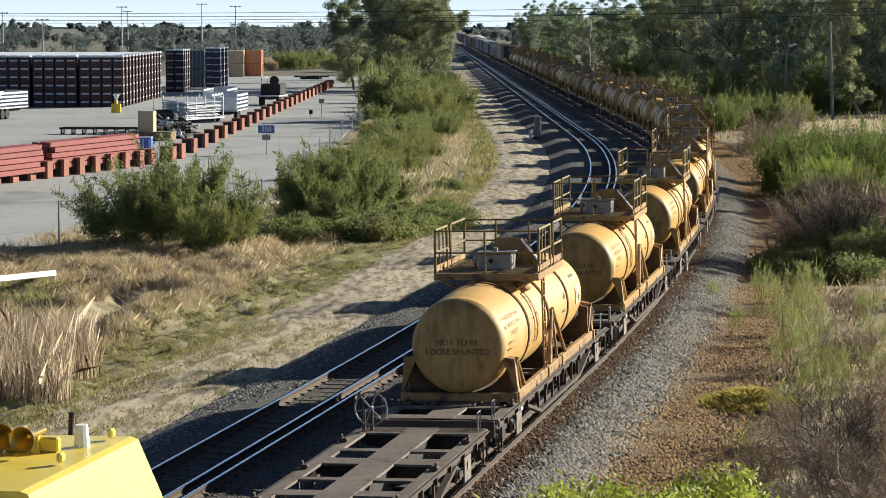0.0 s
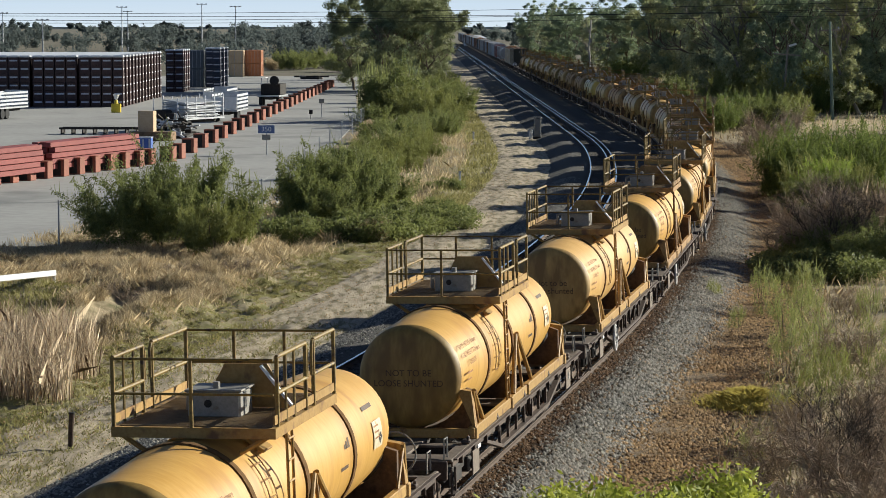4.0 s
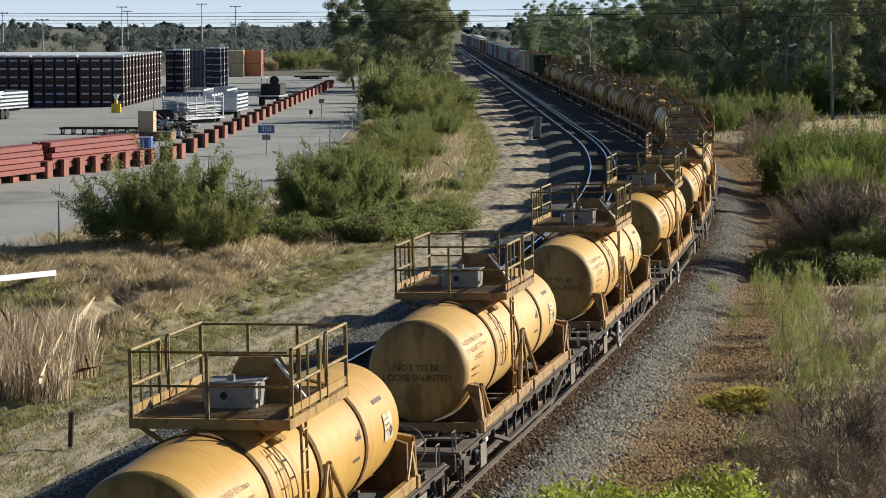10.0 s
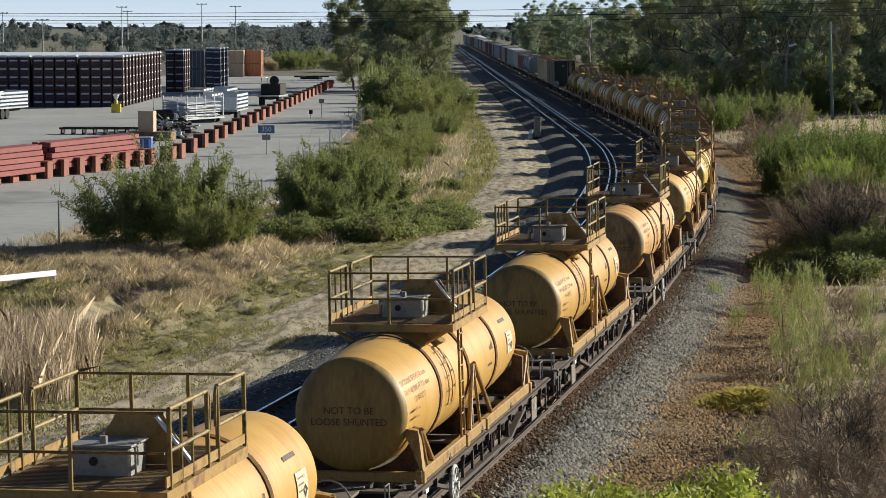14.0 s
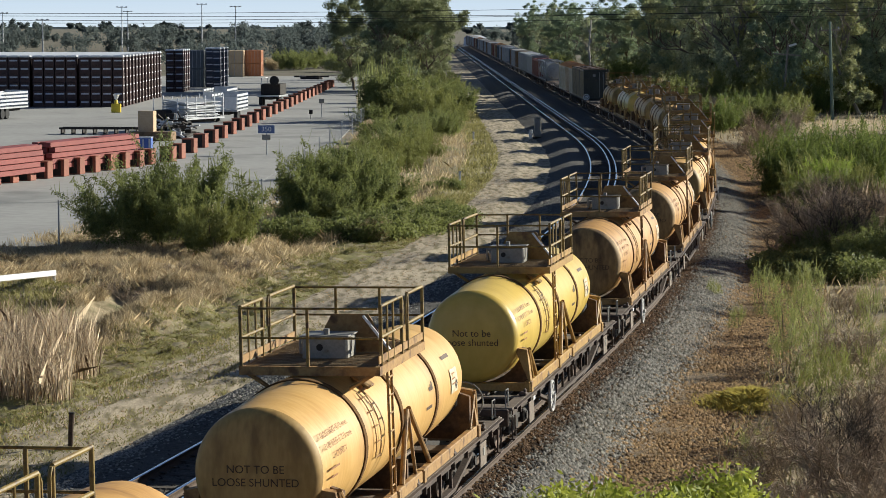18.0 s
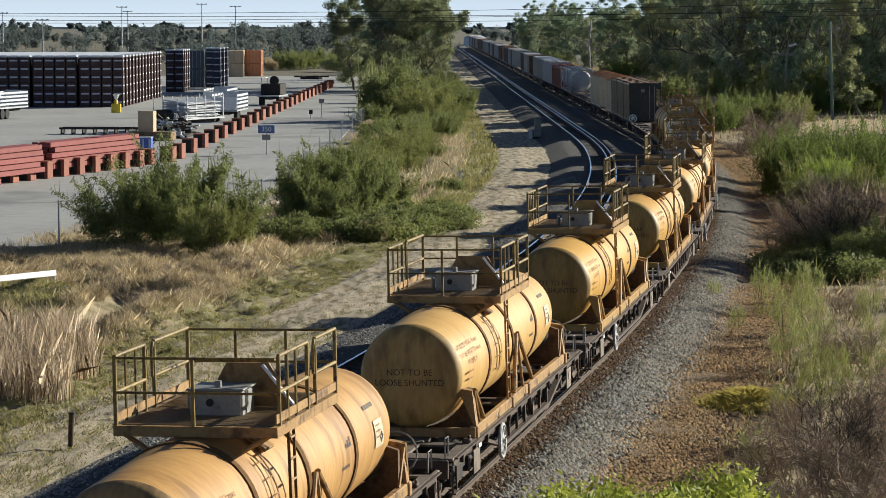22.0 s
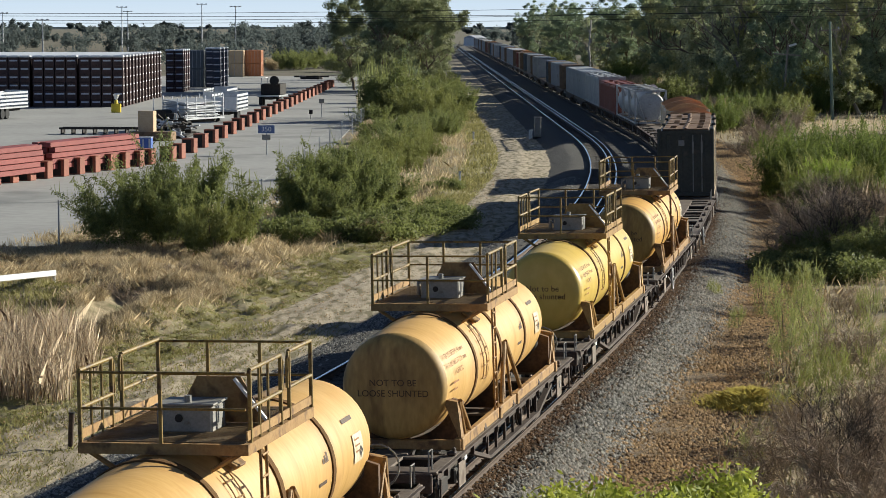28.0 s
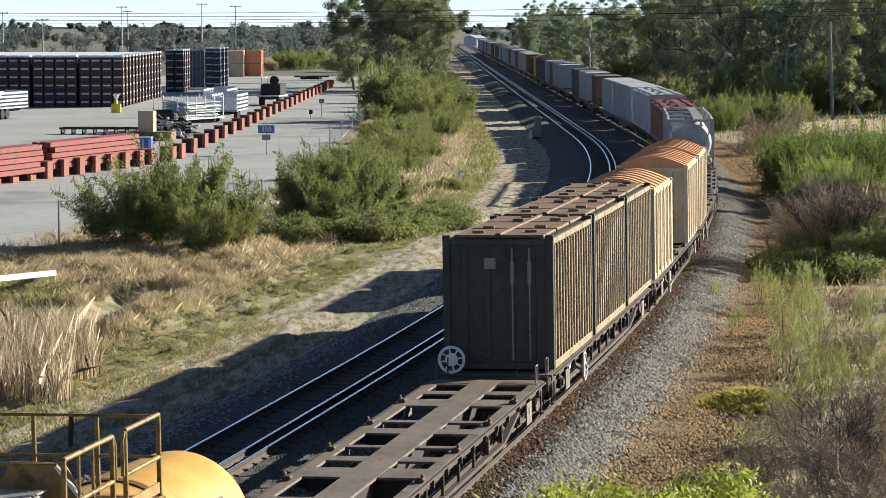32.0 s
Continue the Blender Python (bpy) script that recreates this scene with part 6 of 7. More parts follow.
def make_trees():
    lab = "tall grey-green gum tree with an open ragged crown"
    A = [tree("gum_tree", lab, 17, 5.6, 11, GUM, BARK, 0.3, 96, 230, 0.30), tree("gum_tree", lab, 14, 5.2, 12, GUM2, BARK, 0.28, 90, 230, 0.30),
         tree("gum_tree", "tall dark gum tree with a dense crown", 19, 6.0, 13, DARKLEAF, BARK, 0.28, 104, 240, 0.31), tree("gum_tree", "slender olive gum tree with an airy crown", 15, 4.2, 14, GUM2, GREY_BARK, 0.4, 70, 220, 0.29),
         tree("gum_tree", "broad dark olive gum tree with a dense crown", 18, 6.4, 15, OLIVE, BARK, 0.25, 110, 240, 0.31)]
    rng = np.random.default_rng(5)
    spots = []
    # the wood on the outer side of the curve
    y = 268.0
    while y < 660:
        edge = 23 - 9 * min(1, max(0, (y - 280) / 320))
        for row in range(3 if y < 430 else 2):
            spots.append((beside(y, edge + 3 + row * 12 + rng.uniform(-2.5, 2.5)), y + rng.uniform(-5, 5), int(rng.choice([0, 1, 2, 2, 3])), rng.uniform(0.8, 1.08) * (1.0 if y < 420 else 0.72)))
        y += 12.0 if y < 400 else 16
    for x, yy in ((42, 262), (48, 268), (54, 275), (46, 290), (38, 282)):
        spots.append((x, yy, int(rng.integers(0, 4)), rng.uniform(0.85, 1.1)))
    # the wood goes on beyond the clearing and shades the curve
    for x, yy in ((46, 206), (46, 214), (48, 222), (38, 276), (46, 252)):
        spots.append((x, yy, int(rng.choice([0, 2, 2])), rng.uniform(0.55, 0.7)))
    # single trees on the far side of the slope, whose shade crosses the ballast
    spots += [(26.2, 103.2, 2, 0.46), (29.6, 106.5, 2, 0.48), (28.2, 130.4, 2, 0.40)]
    # big trees between the yard and the line
    spots += [(-8.6, 345, 4, 0.92), (-4.2, 347, 2, 0.82), (-5.6, 352, 4, 0.95), (-7.0, 350, 2, 0.78), (-3.4, 351, 4, 0.8), (-12.0, 352, 4, 0.72), (-2.0, 342, 4, 0.74), (-0.6, 372, 4, 0.8), (-6.5, 372, 4, 0.8), (-1.2, 420, 1, 0.75), (-12, 400, 0, 0.6)]
    first = set()
    for x, yy, k, s in spots:
        ob = A[k] if k not in first else copy_thing(A[k], Matrix())
        first.add(k)
        at(ob, x, yy, GROUND_Z, rng.uniform(0, 360), s)
    # bare pale snag at the edge of the wood
    sn = thing("dead_tree", "bare pale dead tree at the edge of the wood", "tree", at=pose(18.6, 330, GROUND_Z))
    mb = MB().path([(0, 0, 0), (0.1, 0, 3), (-0.1, 0, 6), (0.15, 0, 9.5)], 0.12, 6)
    for z, dx in ((3.5, 0.9), (5, -0.8), (6.5, 0.8), (7.6, -0.5)):
        mb.tube((0, 0, z), (dx, 0.2, z + 1.6), 0.06, 5, 0.03)
    part("trunk", mb, PALE_BARK, sn)
    part("stub", MB().tube((0, 0, 0), (0.25, 0.1, 0.7), 0.2, 7, 0.12), PALE_BARK, sn)
    # far woods all round the plain
    V, F, n0 = [], [], 0
    for ring, (d0, d1, num, h) in enumerate(((480, 800, 200, 7.2), (800, 1500, 320, 7.8), (1500, 3400, 150, 9.5))):
        for i in range(num):
            d, b = rng.uniform(d0, d1), radians(rng.uniform(-15, 15) if i % 3 else rng.uniform(-60, 60))
            x, y = d * math.sin(b), d * math.cos(b)
            if -18 < x - float(np.interp(y, LINE_Y, LINE_X)) < 14:
                continue
            hh = h * rng.uniform(0.5, 1.0) * (1.3 if rng.random() < 0.10 else 1.0)
            c = np.array([x, y, GROUND_Z]) + rng.normal(0, 1, (9, 3)) * np.array([hh * 0.4, hh * 0.4, 0]) + np.array([0, 0, 1]) * rng.uniform(0.15, 0.85, (9, 1)) * hh
            P = clumps(c, np.full((9, 3), hh * 0.26), 120 if abs(b) < 0.27 else 5, rng)
            P[:, 2] = np.maximum(P[:, 2], GROUND_Z)
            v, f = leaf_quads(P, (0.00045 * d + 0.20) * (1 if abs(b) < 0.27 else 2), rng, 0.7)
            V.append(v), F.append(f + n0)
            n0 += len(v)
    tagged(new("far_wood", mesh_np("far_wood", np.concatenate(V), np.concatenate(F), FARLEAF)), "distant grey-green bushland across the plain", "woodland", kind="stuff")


def twig_bush(name, label, rx, h, seed, n=260, material=None):
    """A leafless bush of forking twigs."""
    rng = np.random.default_rng(seed)
    b = thing(name, label, "shrub", "dead brush")
    stem, fine = MB(), []
    tips = []
    for i in range(9):
        a = rng.uniform(0, 6.28)
        p0 = Vector((rng.normal(0, rx * 0.12), rng.normal(0, rx * 0.12), -0.1))
        p1 = p0 + Vector((math.cos(a) * rx * rng.uniform(0.2, 0.7), math.sin(a) * rx * rng.uniform(0.2, 0.7), h * rng.uniform(0.45, 0.75)))
        stem.tube(p0, p1, 0.025, 5, 0.012, caps=False)
        tips += [p0.lerp(p1, u) for u in (0.35, 0.55, 0.75, 0.9, 1.0)]
    part("stem", stem, TWIG, b)
    T = np.array([tuple(t) for t in tips])
    P = T[rng.integers(0, len(T), n)]
    d = rng.normal(0, 1, (n, 3)) * np.array([1, 1, 0.6]) + np.array([0, 0, 0.7])
    d /= np.linalg.norm(d, axis=1)[:, None]
    L = rng.uniform(0.25, 0.75, n)[:, None] * h * 0.45
    Q = P + d * L
    k = rng.integers(0, n, n * 3)
    u = rng.uniform(0.3, 1, n * 3)[:, None]
    P2 = P[k] + (Q - P)[k] * u
    d2 = d[k] + rng.normal(0, 0.6, (n * 3, 3))
    Q2 = P2 + d2 * L[k] * 0.4
    P, Q = np.concatenate([P, P2]), np.concatenate([Q, Q2])
    e = np.cross(Q - P, rng.normal(0, 1, P.shape))
    e /= np.linalg.norm(e, axis=1)[:, None] + 1e-9
    e *= np.concatenate([np.full(n, 0.008), np.full(n * 3, 0.005)])[:, None]
    V = np.stack([P - e, P + e, Q + e * 0.4, Q - e * 0.4], 1).reshape(-1, 3)
    ob = new("brush", mesh_np("brush", V, np.arange(len(V)).reshape(-1, 4), material or TWIG))
    ob.parent = b
    return b


def bare_tree(name, label, h, spread, seed, material, depth=4):
    """A leafless sapling: forking limbs that thin out to twigs."""
    rng = np.random.default_rng(seed)
    t = thing(name, label, "tree", "bare saplings")
    stem, twig = MB(), MB()

    def grow(p, d, length, r, k):
        q = p
        for i in range(3):
            d = (d + Vector(rng.normal(0, 0.13, 3))).normalized()
            nq = q + d * (length / 3)
            (stem if k < 2 else twig).tube(q, nq, r * (1 - 0.22 * i), 5, r * (1 - 0.22 * (i + 1)), caps=False)
            q = nq
            if k and k < depth:
                side = Vector((rng.normal(0, 1), rng.normal(0, 1), rng.uniform(0.1, 0.9))).normalized()
                grow(q, (d * 0.6 + side * 0.7).normalized(), length * rng.uniform(0.45, 0.7), r * 0.5, k + 1)
        if k < depth:
            for i in range(2):
                side = Vector((rng.normal(0, spread), rng.normal(0, spread), rng.uniform(0.2, 0.8)))
                grow(q, (d * 0.8 + side * 0.6).normalized(), length * rng.uniform(0.6, 0.85), r * 0.6, k + 1)

    for i in range(4):
        a = rng.uniform(0, 6.28)
        grow(Vector((0.06 * math.cos(a), 0.06 * math.sin(a), -0.1)), Vector((spread * 0.5 * math.cos(a), spread * 0.5 * math.sin(a), 1)).normalized(), h * 0.38, h * 0.014, 0)
    part("limb", stem, material, t)
    part("twig_mass", twig, material, t)
    return t


def make_shrubs():
    at(bush("large_shrub", "large feathery grey-green shrub beside the yard fence", 4.0, 2.8, 3.7, 21, SHRUB, 46000, 0.15, spiky=0.05, ncl=70, aspect=0.26, lump=0.20, plumes=210), -11.4, 107)
    at(bush("round_shrub", "low round olive shrub in dry grass", 1.5, 1.3, 2.2, 22, SHRUB_Y, 11000, 0.13, ncl=34, spiky=0.08, aspect=0.24, lump=0.22, plumes=70), -9.1, 102.8)
    at(bush("large_shrub", "dense feathery green shrub beside the yard fence", 2.9, 2.6, 3.3, 23, SHRUB, 40000, 0.15, spiky=0.05, ncl=64, aspect=0.26, lump=0.19, plumes=180), -5.0, 120)
    kinds = [bush("shrub", "dense green shrub between yard and dirt road", 2.2, 2.2, 2.6, 24, SHRUB, 10000, 0.17, ncl=42, spiky=0.04, aspect=0.24, lump=0.21, plumes=80), bush("shrub", "yellow-green shrub between yard and dirt road", 2.0, 2.0, 2.3, 25, SHRUB_Y, 9000, 0.16, ncl=38, spiky=0.05, aspect=0.24, lump=0.21, plumes=80),
             bush("shrub", "dark low spreading shrub in the verge", 2.4, 2.0, 1.3, 26, SHRUB, 8000, 0.14, ncl=40, aspect=0.4), bush("shrub", "dusty grey-brown half-dry shrub in the verge", 1.7, 1.7, 1.7, 27, STRAW, 7000, 0.13, ncl=30, spiky=0.5, aspect=0.15),
             bush("shrub", "tall fresh green shrub beside the line", 2.4, 2.4, 3.4, 28, GREENBUSH, 13000, 0.17, ncl=48, spiky=0.08, aspect=0.2, lump=0.2, plumes=110)]
    rng = np.random.default_rng(8)
    spots = []
    # the strip between the yard fence and the road
    for i in range(62):
        y = 112 + 200 * (i / 62) + rng.uniform(-3, 3)
        o0 = -16.0 if y > 135 else -12.5
        o1 = -7.6 - 1.2 * (0.5 + 0.5 * math.sin(y * 0.21))
        o = rng.uniform(o0, o1)
        spots.append((beside(y, o), y, int(rng.choice([3, 3, 2, 1] if o > -9.6 else [0, 0, 1, 1, 3])), rng.uniform(0.35, 0.65) if o > -9.6 else rng.uniform(0.55, 0.95)))
    for x, y in ((-3.0, 111.5), (-1.9, 113.5), (-0.6, 116), (-4.2, 112), (-6.2, 111), (-0.5, 119.5), (-1.6, 117.5), (0.2, 122.5), (-2.6, 115)):
        spots.append((x, y, 2, rng.uniform(0.8, 1.1)))
    # taller scrub below the big trees
    for i in range(16):
        y = 232 + i * 6.5
        spots.append((beside(y, rng.uniform(-15.5, -8)), y, int(rng.choice([0, 1, 1])), rng.uniform(0.9, 1.5)))
    # beyond the curve
    spots += [(19.0, 138, 4, 1.05), (22.2, 141, 4, 1.1), (24.5, 146, 4, 1.1), (21.0, 150, 4, 0.95), (28.8, 227, 0, 1.15), (26.6, 228, 4, 0.9), (23.0, 218, 4, 0.9), (24.4, 222, 1, 0.95), (20.4, 127, 1, 0.8),
              (13.3, 95.8, 2, 1.0), (12.7, 94.4, 2, 0.8), (13.5, 94.0, 2, 0.95), (14.6, 94.6, 2, 1.0), (13.9, 96.4, 0, 0.62), (14.9, 97.2, 0, 0.72), (16.0, 98.0, 0, 0.8), (13.0, 97.4, 2, 0.8), (17.4, 125.0, 0, 0.62), (18.6, 127, 0, 0.75), (19.6, 129, 0, 0.8), (19.2, 133.5, 1, 1.0), (20.6, 135.5, 1, 0.9), (17.5, 112, 3, 0.9), (33, 238, 1, 0.7), (39, 262, 4, 0.9)]
    for i in range(26):
        y = 236 + i * 13
        spots.append((beside(y, 17.5 + rng.uniform(-2, 4) - 4 * (y > 400)), y, int(rng.choice([0, 3, 3, 4, 1])), rng.uniform(0.8, 1.5)))
    for x, y in ((-33, 505), (-29, 500), (-27, 510), (-24, 520), (-31, 520), (-19, 480), (-36, 530), (-15, 470), (-22, 540), (-12, 455)):
        spots.append((x, y, int(rng.choice([0, 2, 3])), rng.uniform(1.0, 1.7)))
    for i in range(34):
        y = rng.uniform(258, 330)
        spots.append((beside(y, rng.uniform(20, 40)), y, int(rng.choice([0, 1, 1, 2])), rng.uniform(1.3, 2.4)))
    first = set()
    for x, y, k, s in spots:
        ob = kinds[k] if k not in first else copy_thing(kinds[k], Matrix())
        first.add(k)
        at(ob, x, y, GROUND_Z - 0.05, rng.uniform(0, 360), s)
    at(bush("large_shrub", "tall round dark green shrub with cane plumes behind", 3.9, 3.4, 6.4, 29, SHRUB, 26000, 0.26, ncl=80, aspect=0.35, lump=0.24), -4.8, 243)
    at(bush("lime_shrub", "soft lime green feathery shrub before darker scrub", 1.7, 1.4, 2.5, 33, LIME, 13000, 0.13, spiky=0.06, ncl=40, aspect=0.2, lump=0.2, plumes=90), 19.3, 131.5)
    # tall canes at the far scrub
    P = np.stack([rng.uniform(-8.0, -2.6, 70), rng.uniform(244, 256, 70), np.full(70, GROUND_Z)], 1)
    blades("cane_grass", "tall pale plumed canes behind the scrub", P, 5.2, 7.3, 0.045, WEED, 41, 0.10)
    # bright leafy bush close below the camera's bridge
    br = bush("leafy_bush", "bright yellow-green broad-leaved bush", 1.15, 0.9, 4.45, 42, BRIGHT, 9000, 0.105, ncl=46, aspect=0.36, top=0.62)
    at(br, 2.45, 29.0, GROUND_Z - 0.2)
    for x, y, z, rz, q in ((3.2, 30.0, -0.1, 80, 0.98), (5.45, 29.4, -0.2, 150, 0.93), (2.1, 30.5, -0.2, 220, 0.96), (1.55, 29.3, -0.12, 300, 0.98), (1.0, 29.8, -0.3, 30, 0.97), (2.85, 28.6, -0.15, 190, 0.99), (3.6, 29.2, -0.4, 260, 0.98)):
        at(copy_thing(br, Matrix()), x, y, GROUND_Z + z, rz, q)
    # weeds and dead brush beyond the gravel
    wd = bush("weed", "feathery pale green weed", 0.75, 0.75, 1.7, 43, WEED, 2200, 0.085, group="weeds", ncl=26, spiky=0.06, aspect=0.10, lump=0.2)
    wd2 = bush("weed", "bright lime green feathery weed", 0.85, 0.85, 1.9, 44, SHRUB_Y, 2800, 0.085, group="weeds", ncl=28, spiky=0.06, aspect=0.12, lump=0.2)
    spots = [(9.3, 62.5, 1, 1.0), (9.6, 65, 1, 1.05), (9.1, 68, 0, 1.0), (10.2, 70, 0, 1.1), (9.8, 74, 0, 1.1), (10.8, 77, 0, 1.15), (10.2, 82, 0, 1.2), (11.4, 84, 1, 1.0), (12.2, 86, 0, 1.0), (8.0, 61, 0, 0.6), (11.0, 66, 1, 0.8),
             (8.9, 78, 0, 0.6), (9.0, 86, 0, 0.6), (12.0, 72, 0, 0.9), (13.2, 80, 0, 0.9), (6.6, 55, 0, 0.5), (5.6, 50, 0, 0.45), (14.5, 100, 1, 0.9), (16.5, 118, 1, 1.0)]
    for i, (x, y, k, s) in enumerate(spots):
        src = (wd, wd2)[k]
        ob = src if i in (0, 2) else copy_thing(src, Matrix())
        at(ob, x, y, GROUND_Z - 0.05, rng.uniform(0, 360), s)
    tw = [twig_bush("dead_bush", "leafless grey twiggy bush", 1.1, 1.9, 51, 400), twig_bush("dead_bush", "leafless grey twiggy bush", 1.3, 1.5, 52, 320), twig_bush("dead_bush", "low tangle of dry grey twigs", 1.2, 0.8, 53, 340)]
    sap = bare_tree("bare_sapling", "bare dark sapling with forking twiggy limbs", 2.3, 1.0, 91, DARKTWIG)
    at(sap, 7.55, 51.5, GROUND_Z - 0.05, 0, 1.0)
    for x, y, rz, q in ((8.6, 50.5, 140, 0.8), (14.2, 96.8, 60, 1.35), (15.6, 98.5, 170, 1.3), (16.6, 103, 200, 1.2), (15.6, 107, 20, 1.15), (18.0, 109, 100, 1.15), (22.6, 186, 250, 1.5), (17.2, 118, 310, 1.1)):
        at(copy_thing(sap, Matrix()), x, y, GROUND_Z - 0.05, rz, q)
    first = set()
    spots = [(14.0, 97.5, 0, 1.7), (15.2, 99, 0, 1.75), (13.0, 98.5, 1, 1.5), (17.6, 125.5, 0, 1.1), (14.2, 101, 1, 1.5), (15.8, 100, 0, 1.25), (17.0, 106, 0, 1.4), (18.4, 104, 1, 1.7), (16.0, 112, 0, 1.15), (18.8, 119, 0, 1.15), (15.6, 119.5, 1, 1.1), (7.6, 50, 0, 1.1), (8.4, 52.5, 0, 1.05), (6.9, 53, 1, 0.9), (8.9, 48.5, 1, 1.2), (7.6, 56.5, 1, 0.9), (9.3, 56, 0, 1.0), (7.9, 46.5, 0, 0.95), (9.9, 60, 1, 1.0), (6.4, 47.5, 1, 0.8), (8.6, 44.5, 0, 0.8), (7.0, 43, 1, 0.9), (22.0, 180, 0, 1.9), (21.2, 181, 2, 1.8), (17.6, 115, 0, 1.5), (18.6, 113, 0, 1.4), (19.8, 116, 1, 1.5), (16.4, 108, 1, 1.3)]
    for i in range(60):
        y = rng.uniform(46, 130)
        spots.append((beside(y, rng.uniform(11.3, 19)), y, int(rng.choice([1, 2, 2])), rng.uniform(0.6, 1.2)))
    for i in range(26):
        y = rng.uniform(130, 230)
        spots.append((beside(y, rng.uniform(11.5, 20)), y, int(rng.choice([0, 1, 2])), rng.uniform(0.9, 1.7)))
    for i in range(30):
        y = rng.uniform(60, 140)
        spots.append((beside(y, rng.uniform(-16, -9)), y, 2, rng.uniform(0.5, 1.0)))
    for x, y, k, s in spots:
        ob = tw[k] if k not in first else copy_thing(tw[k], Matrix())
        first.add(k)
        at(ob, x, y, GROUND_Z - 0.05, rng.uniform(0, 360), s)


def make_grass():
    rng = np.random.default_rng(77)
    # dry and green grass of the verge
    blades("dry_grass", "long dry straw-coloured grass on the verge", tufts(along(6500, 32, 84, -21, -9.2, rng, GROUND_Z, 0.25), 32, 0.42, rng), 0.10, 0.46, 0.009, STRAW, 61, 0.5)
    blades("dry_grass", "bent dry straw between the tussocks", tufts(along(2600, 6, 60, -14, -8.8, rng, GROUND_Z, 0.2), 20, 0.4, rng), 0.08, 0.28, 0.009, STRAW, 80, 0.7)
    blades("green_grass", "short mossy tussocks on the verge", tufts(along(5200, 4, 80, -10.2, -6.0, rng, GROUND_Z, 0.25), 16, 0.10, rng), 0.03, 0.12, 0.014, GRASS, 62, 0.9)
    blades("green_grass", "short green and dry grass beside the far road", along(14000, 70, 120, -11.0, -5.9, rng, GROUND_Z + 0.02, 0.3), 0.05, 0.2, 0.02, GRASS, 81, 0.6)
    blades("dry_grass", "dry grass beside the yard fence", along(12000, 60, 90, -22, -13, rng, GROUND_Z, 0.8), 0.2, 0.6, 0.014, STRAW, 63, 0.3)
    blades("road_grass", "sparse green grass beside the dirt road", along(16000, 80, 330, -8.2, -6.0, rng, GROUND_Z + 0.03, 0.6), 0.10, 0.35, 0.03, GRASS, 64, 0.4)
    blades("dry_grass", "dry grass between shrubs", along(24000, 90, 240, -17, -8, rng, GROUND_Z, 0.8), 0.2, 0.65, 0.016, STRAW, 65, 0.45)
    blades("road_grass", "short moss-green grass over the dirt road", along(22000, -6, 40, -6.3, -2.6, rng, GROUND_Z + 0.06, 0.9), 0.04, 0.14, 0.016, GRASS, 60, 0.6)
    # right of the line
    blades("dry_grass", "sparse dry grass beyond the gravel", along(14000, 0, 110, 10.4, 20, rng, GROUND_Z, 0.4), 0.12, 0.55, 0.012, STRAW, 66, 0.5)
    blades("green_grass", "sparse green weeds beyond the gravel", along(9000, 0, 120, 10.2, 19, rng, GROUND_Z, 0.0), 0.10, 0.4, 0.014, GRASS, 67, 0.4)
    blades("dry_grass", "dry sandy grass in the clearing", along(9000, 110, 230, 12, 34, rng, GROUND_Z, 0.6), 0.2, 0.6, 0.03, STRAW, 68, 0.4)
    m = rng.normal(0, 1, (9000, 3)) * np.array([0.45, 0.5, 0]) + np.array([7.45, 62.6, 0])
    m[:, 2] = GROUND_Z + 0.30 * np.exp(-((m[:, 0] - 7.45) / 0.6) ** 2 - ((m[:, 1] - 62.6) / 0.8) ** 2)
    blades("grass_mound", "rounded mound of yellow-green grass", m, 0.08, 0.22, 0.012, MOSSY, 69, 0.8)
    m = np.stack([rng.uniform(-21, -12.4, 9000), rng.uniform(83.5, 93, 9000), np.zeros(9000)], 1)
    m[:, 2] = ground_h(m[:, 0], m[:, 1]) - 0.02
    blades("green_grass", "short mossy grass in the hollow under the pipe rail", m, 0.06, 0.26, 0.02, GRASS, 79, 0.6)
    # reeds
    x = rng.uniform(-20, -8.6, 20000)
    y = rng.uniform(63.5, 79, 20000)
    keep = x < -9.5 - np.clip(y - 71, 0, 20) * 0.26 + 0.3 * np.sin(y * 1.3)
    P = np.stack([x, y, ground_h(x, y)], 1)[keep]
    blades("reeds", "dense tan dry reeds in the ditch", P, 0.6, 1.5, 0.012, REED, 70, 0.28, "reeds")
    blades("reeds", "broken and bent reed stalks", P[::6] + np.array([0, 0, 0.45]), 0.2, 0.55, 0.007, REED, 85, 1.0, "reeds")
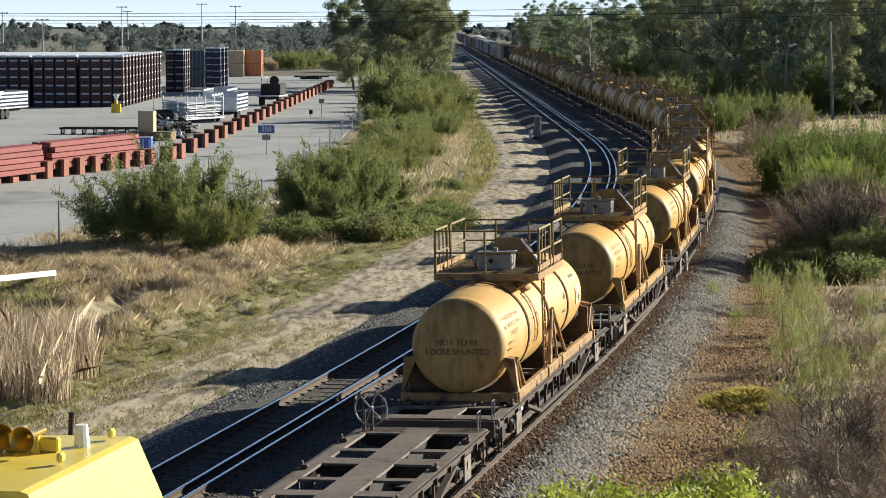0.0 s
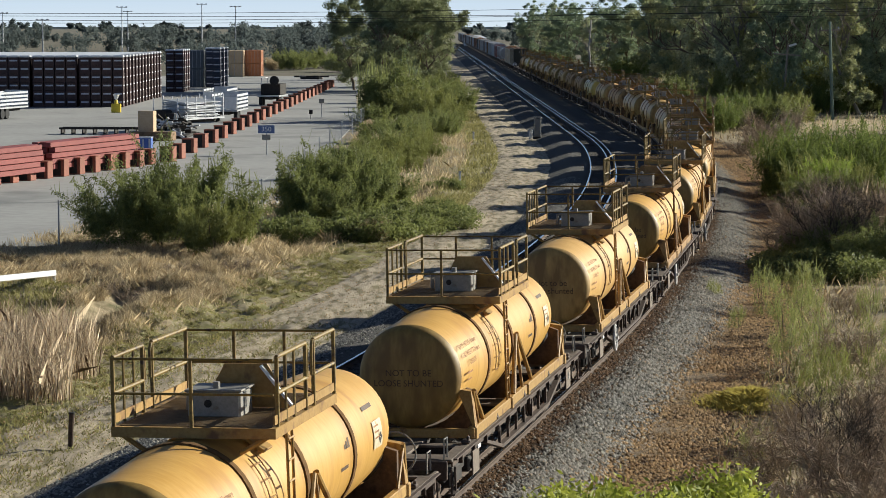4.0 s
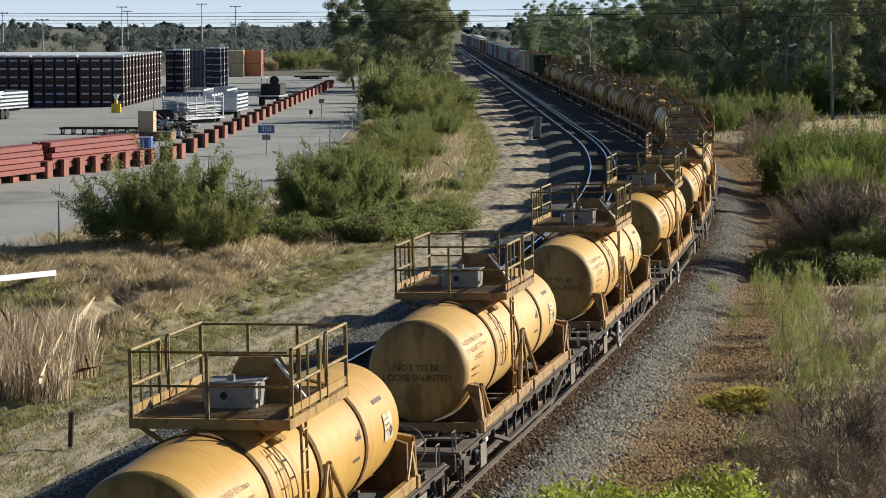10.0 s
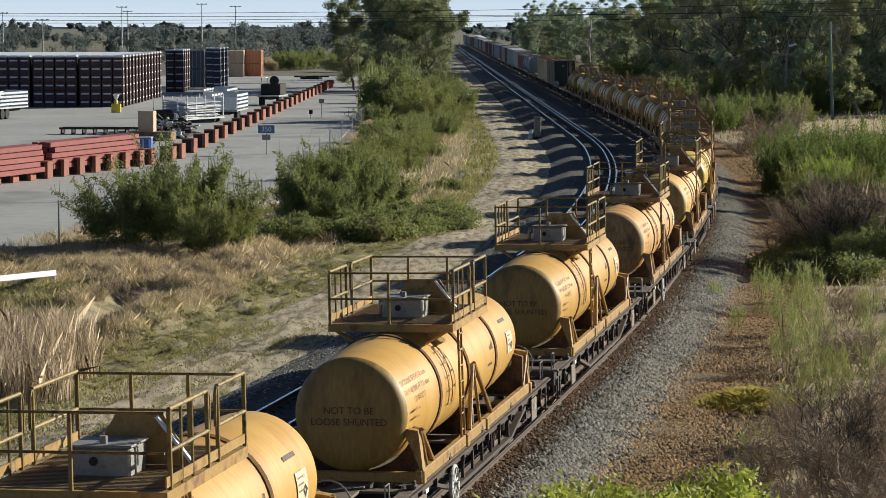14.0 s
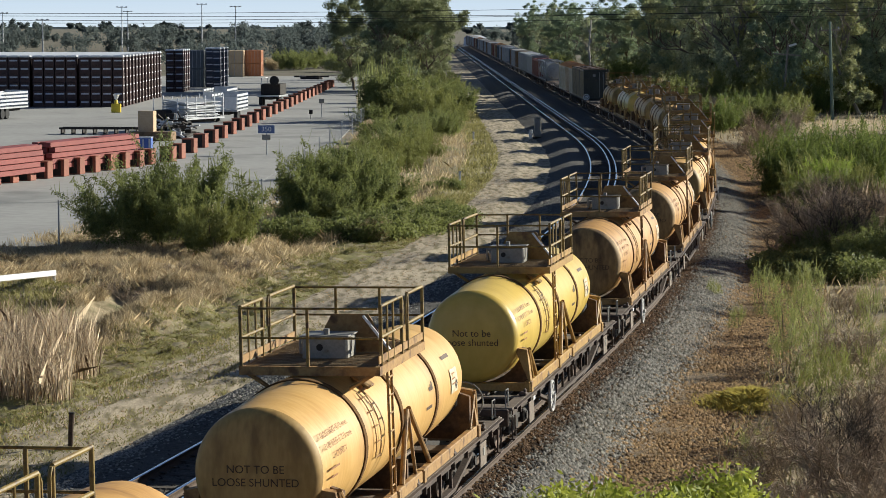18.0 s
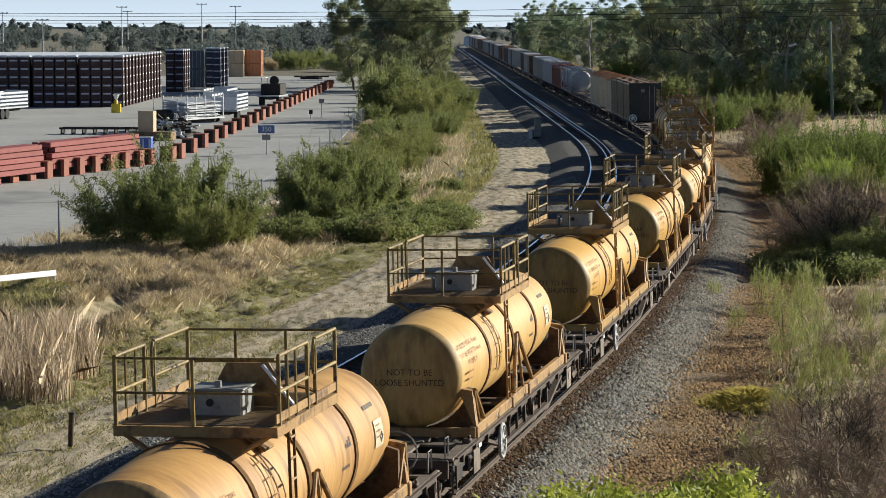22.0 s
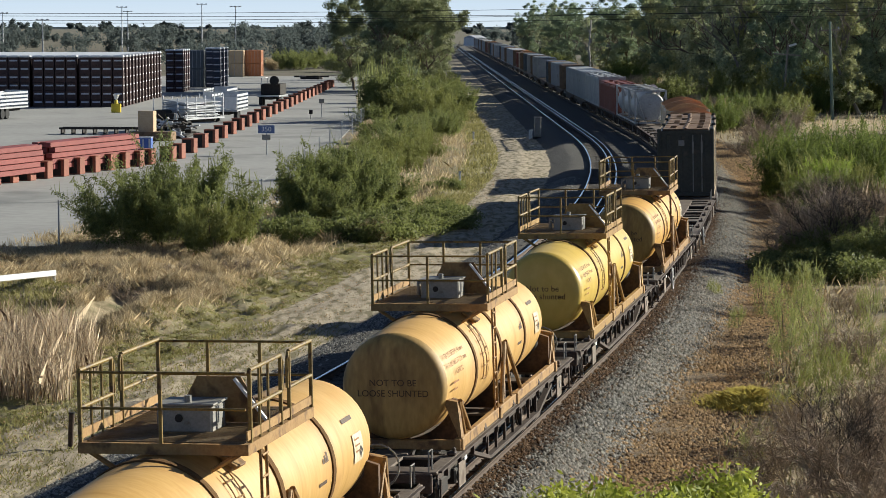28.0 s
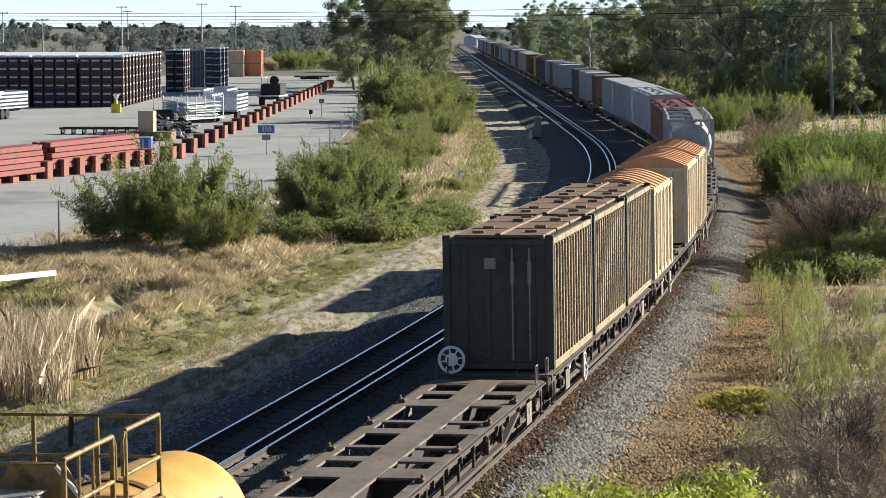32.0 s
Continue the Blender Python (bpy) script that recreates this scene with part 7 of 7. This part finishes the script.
    P = np.stack([rng.uniform(19.6, 22.5, 260), rng.uniform(120, 124, 260), np.full(260, GROUND_Z)], 1)
    blades("cane_grass", "pale tan canes among dry brush", P, 0.8, 2.2, 0.03, REED, 82, 0.16)
    # sparse stones
    zf = [(-2.6, GROUND_Z), (-1.5, -0.26), (-1.1, -0.17), (-0.5, -0.165), (0.75, -0.19), (2.2, -0.165), (3.2, -0.22), (4.2, -0.165), (5.55, -0.18), (6.8, -0.155), (7.35, -0.2), (8.6, -0.56), (9.6, GROUND_Z + 0.03), (11.5, GROUND_Z)]
    stones("ballast_stones", "loose grey ballast stones", 60000, 0, 100, 7.0, 8.3, zf, 0.03, 0.072, STONE, 71)
    stones("ballast_stones", "loose grey ballast stones", 15000, -4, 110, -2.5, -0.9, zf, 0.022, 0.05, STONE, 72)
    stones("ballast_stones", "loose grey ballast stones between the rails", 12000, -8, 70, -0.6, 4.6, zf, 0.022, 0.045, STONE_OIL_SHADE, 75)
    stones("rusty_stones", "rust-brown ballast stones beside the rail", 22000, -2, 90, 5.9, 7.1, zf, 0.025, 0.06, STONE_RUST, 76)
    stones("brown_stones", "loose brown gravel stones", 60000, 0, 100, 7.7, 10.9, zf, 0.025, 0.065, STONE_BR, 73)
    stones("ballast_stones", "loose grey ballast stones", 16000, 98, 215, 6.9, 8.3, zf, 0.05, 0.10, STONE, 83)
    stones("brown_stones", "loose brown gravel stones", 26000, 96, 215, 7.8, 11.4, zf, 0.05, 0.10, STONE_BR, 84)
    stones("brown_stones", "scattered pale stones on the dirt road", 6000, 0, 120, -7, -2.3, [(-7, GROUND_Z + 0.04), (-2.3, GROUND_Z + 0.05)], 0.015, 0.04, STONE_BR, 74)


# ---------------------------------------------------------------- build
make_ground()
make_track()
make_train()
make_boxes()
make_loco()
make_yard()
make_lineside()
make_trees()
make_shrubs()
make_grass()


def motions():
    """Everything on the train rides along the line."""
    times = [0.0] + [float(i) for i in range(1, 33)]
    for ob, rel, half in MOVING:
        rows = [(t, ride(rel, half, t)) for t in times]
        walk(ob, rows)


motions()
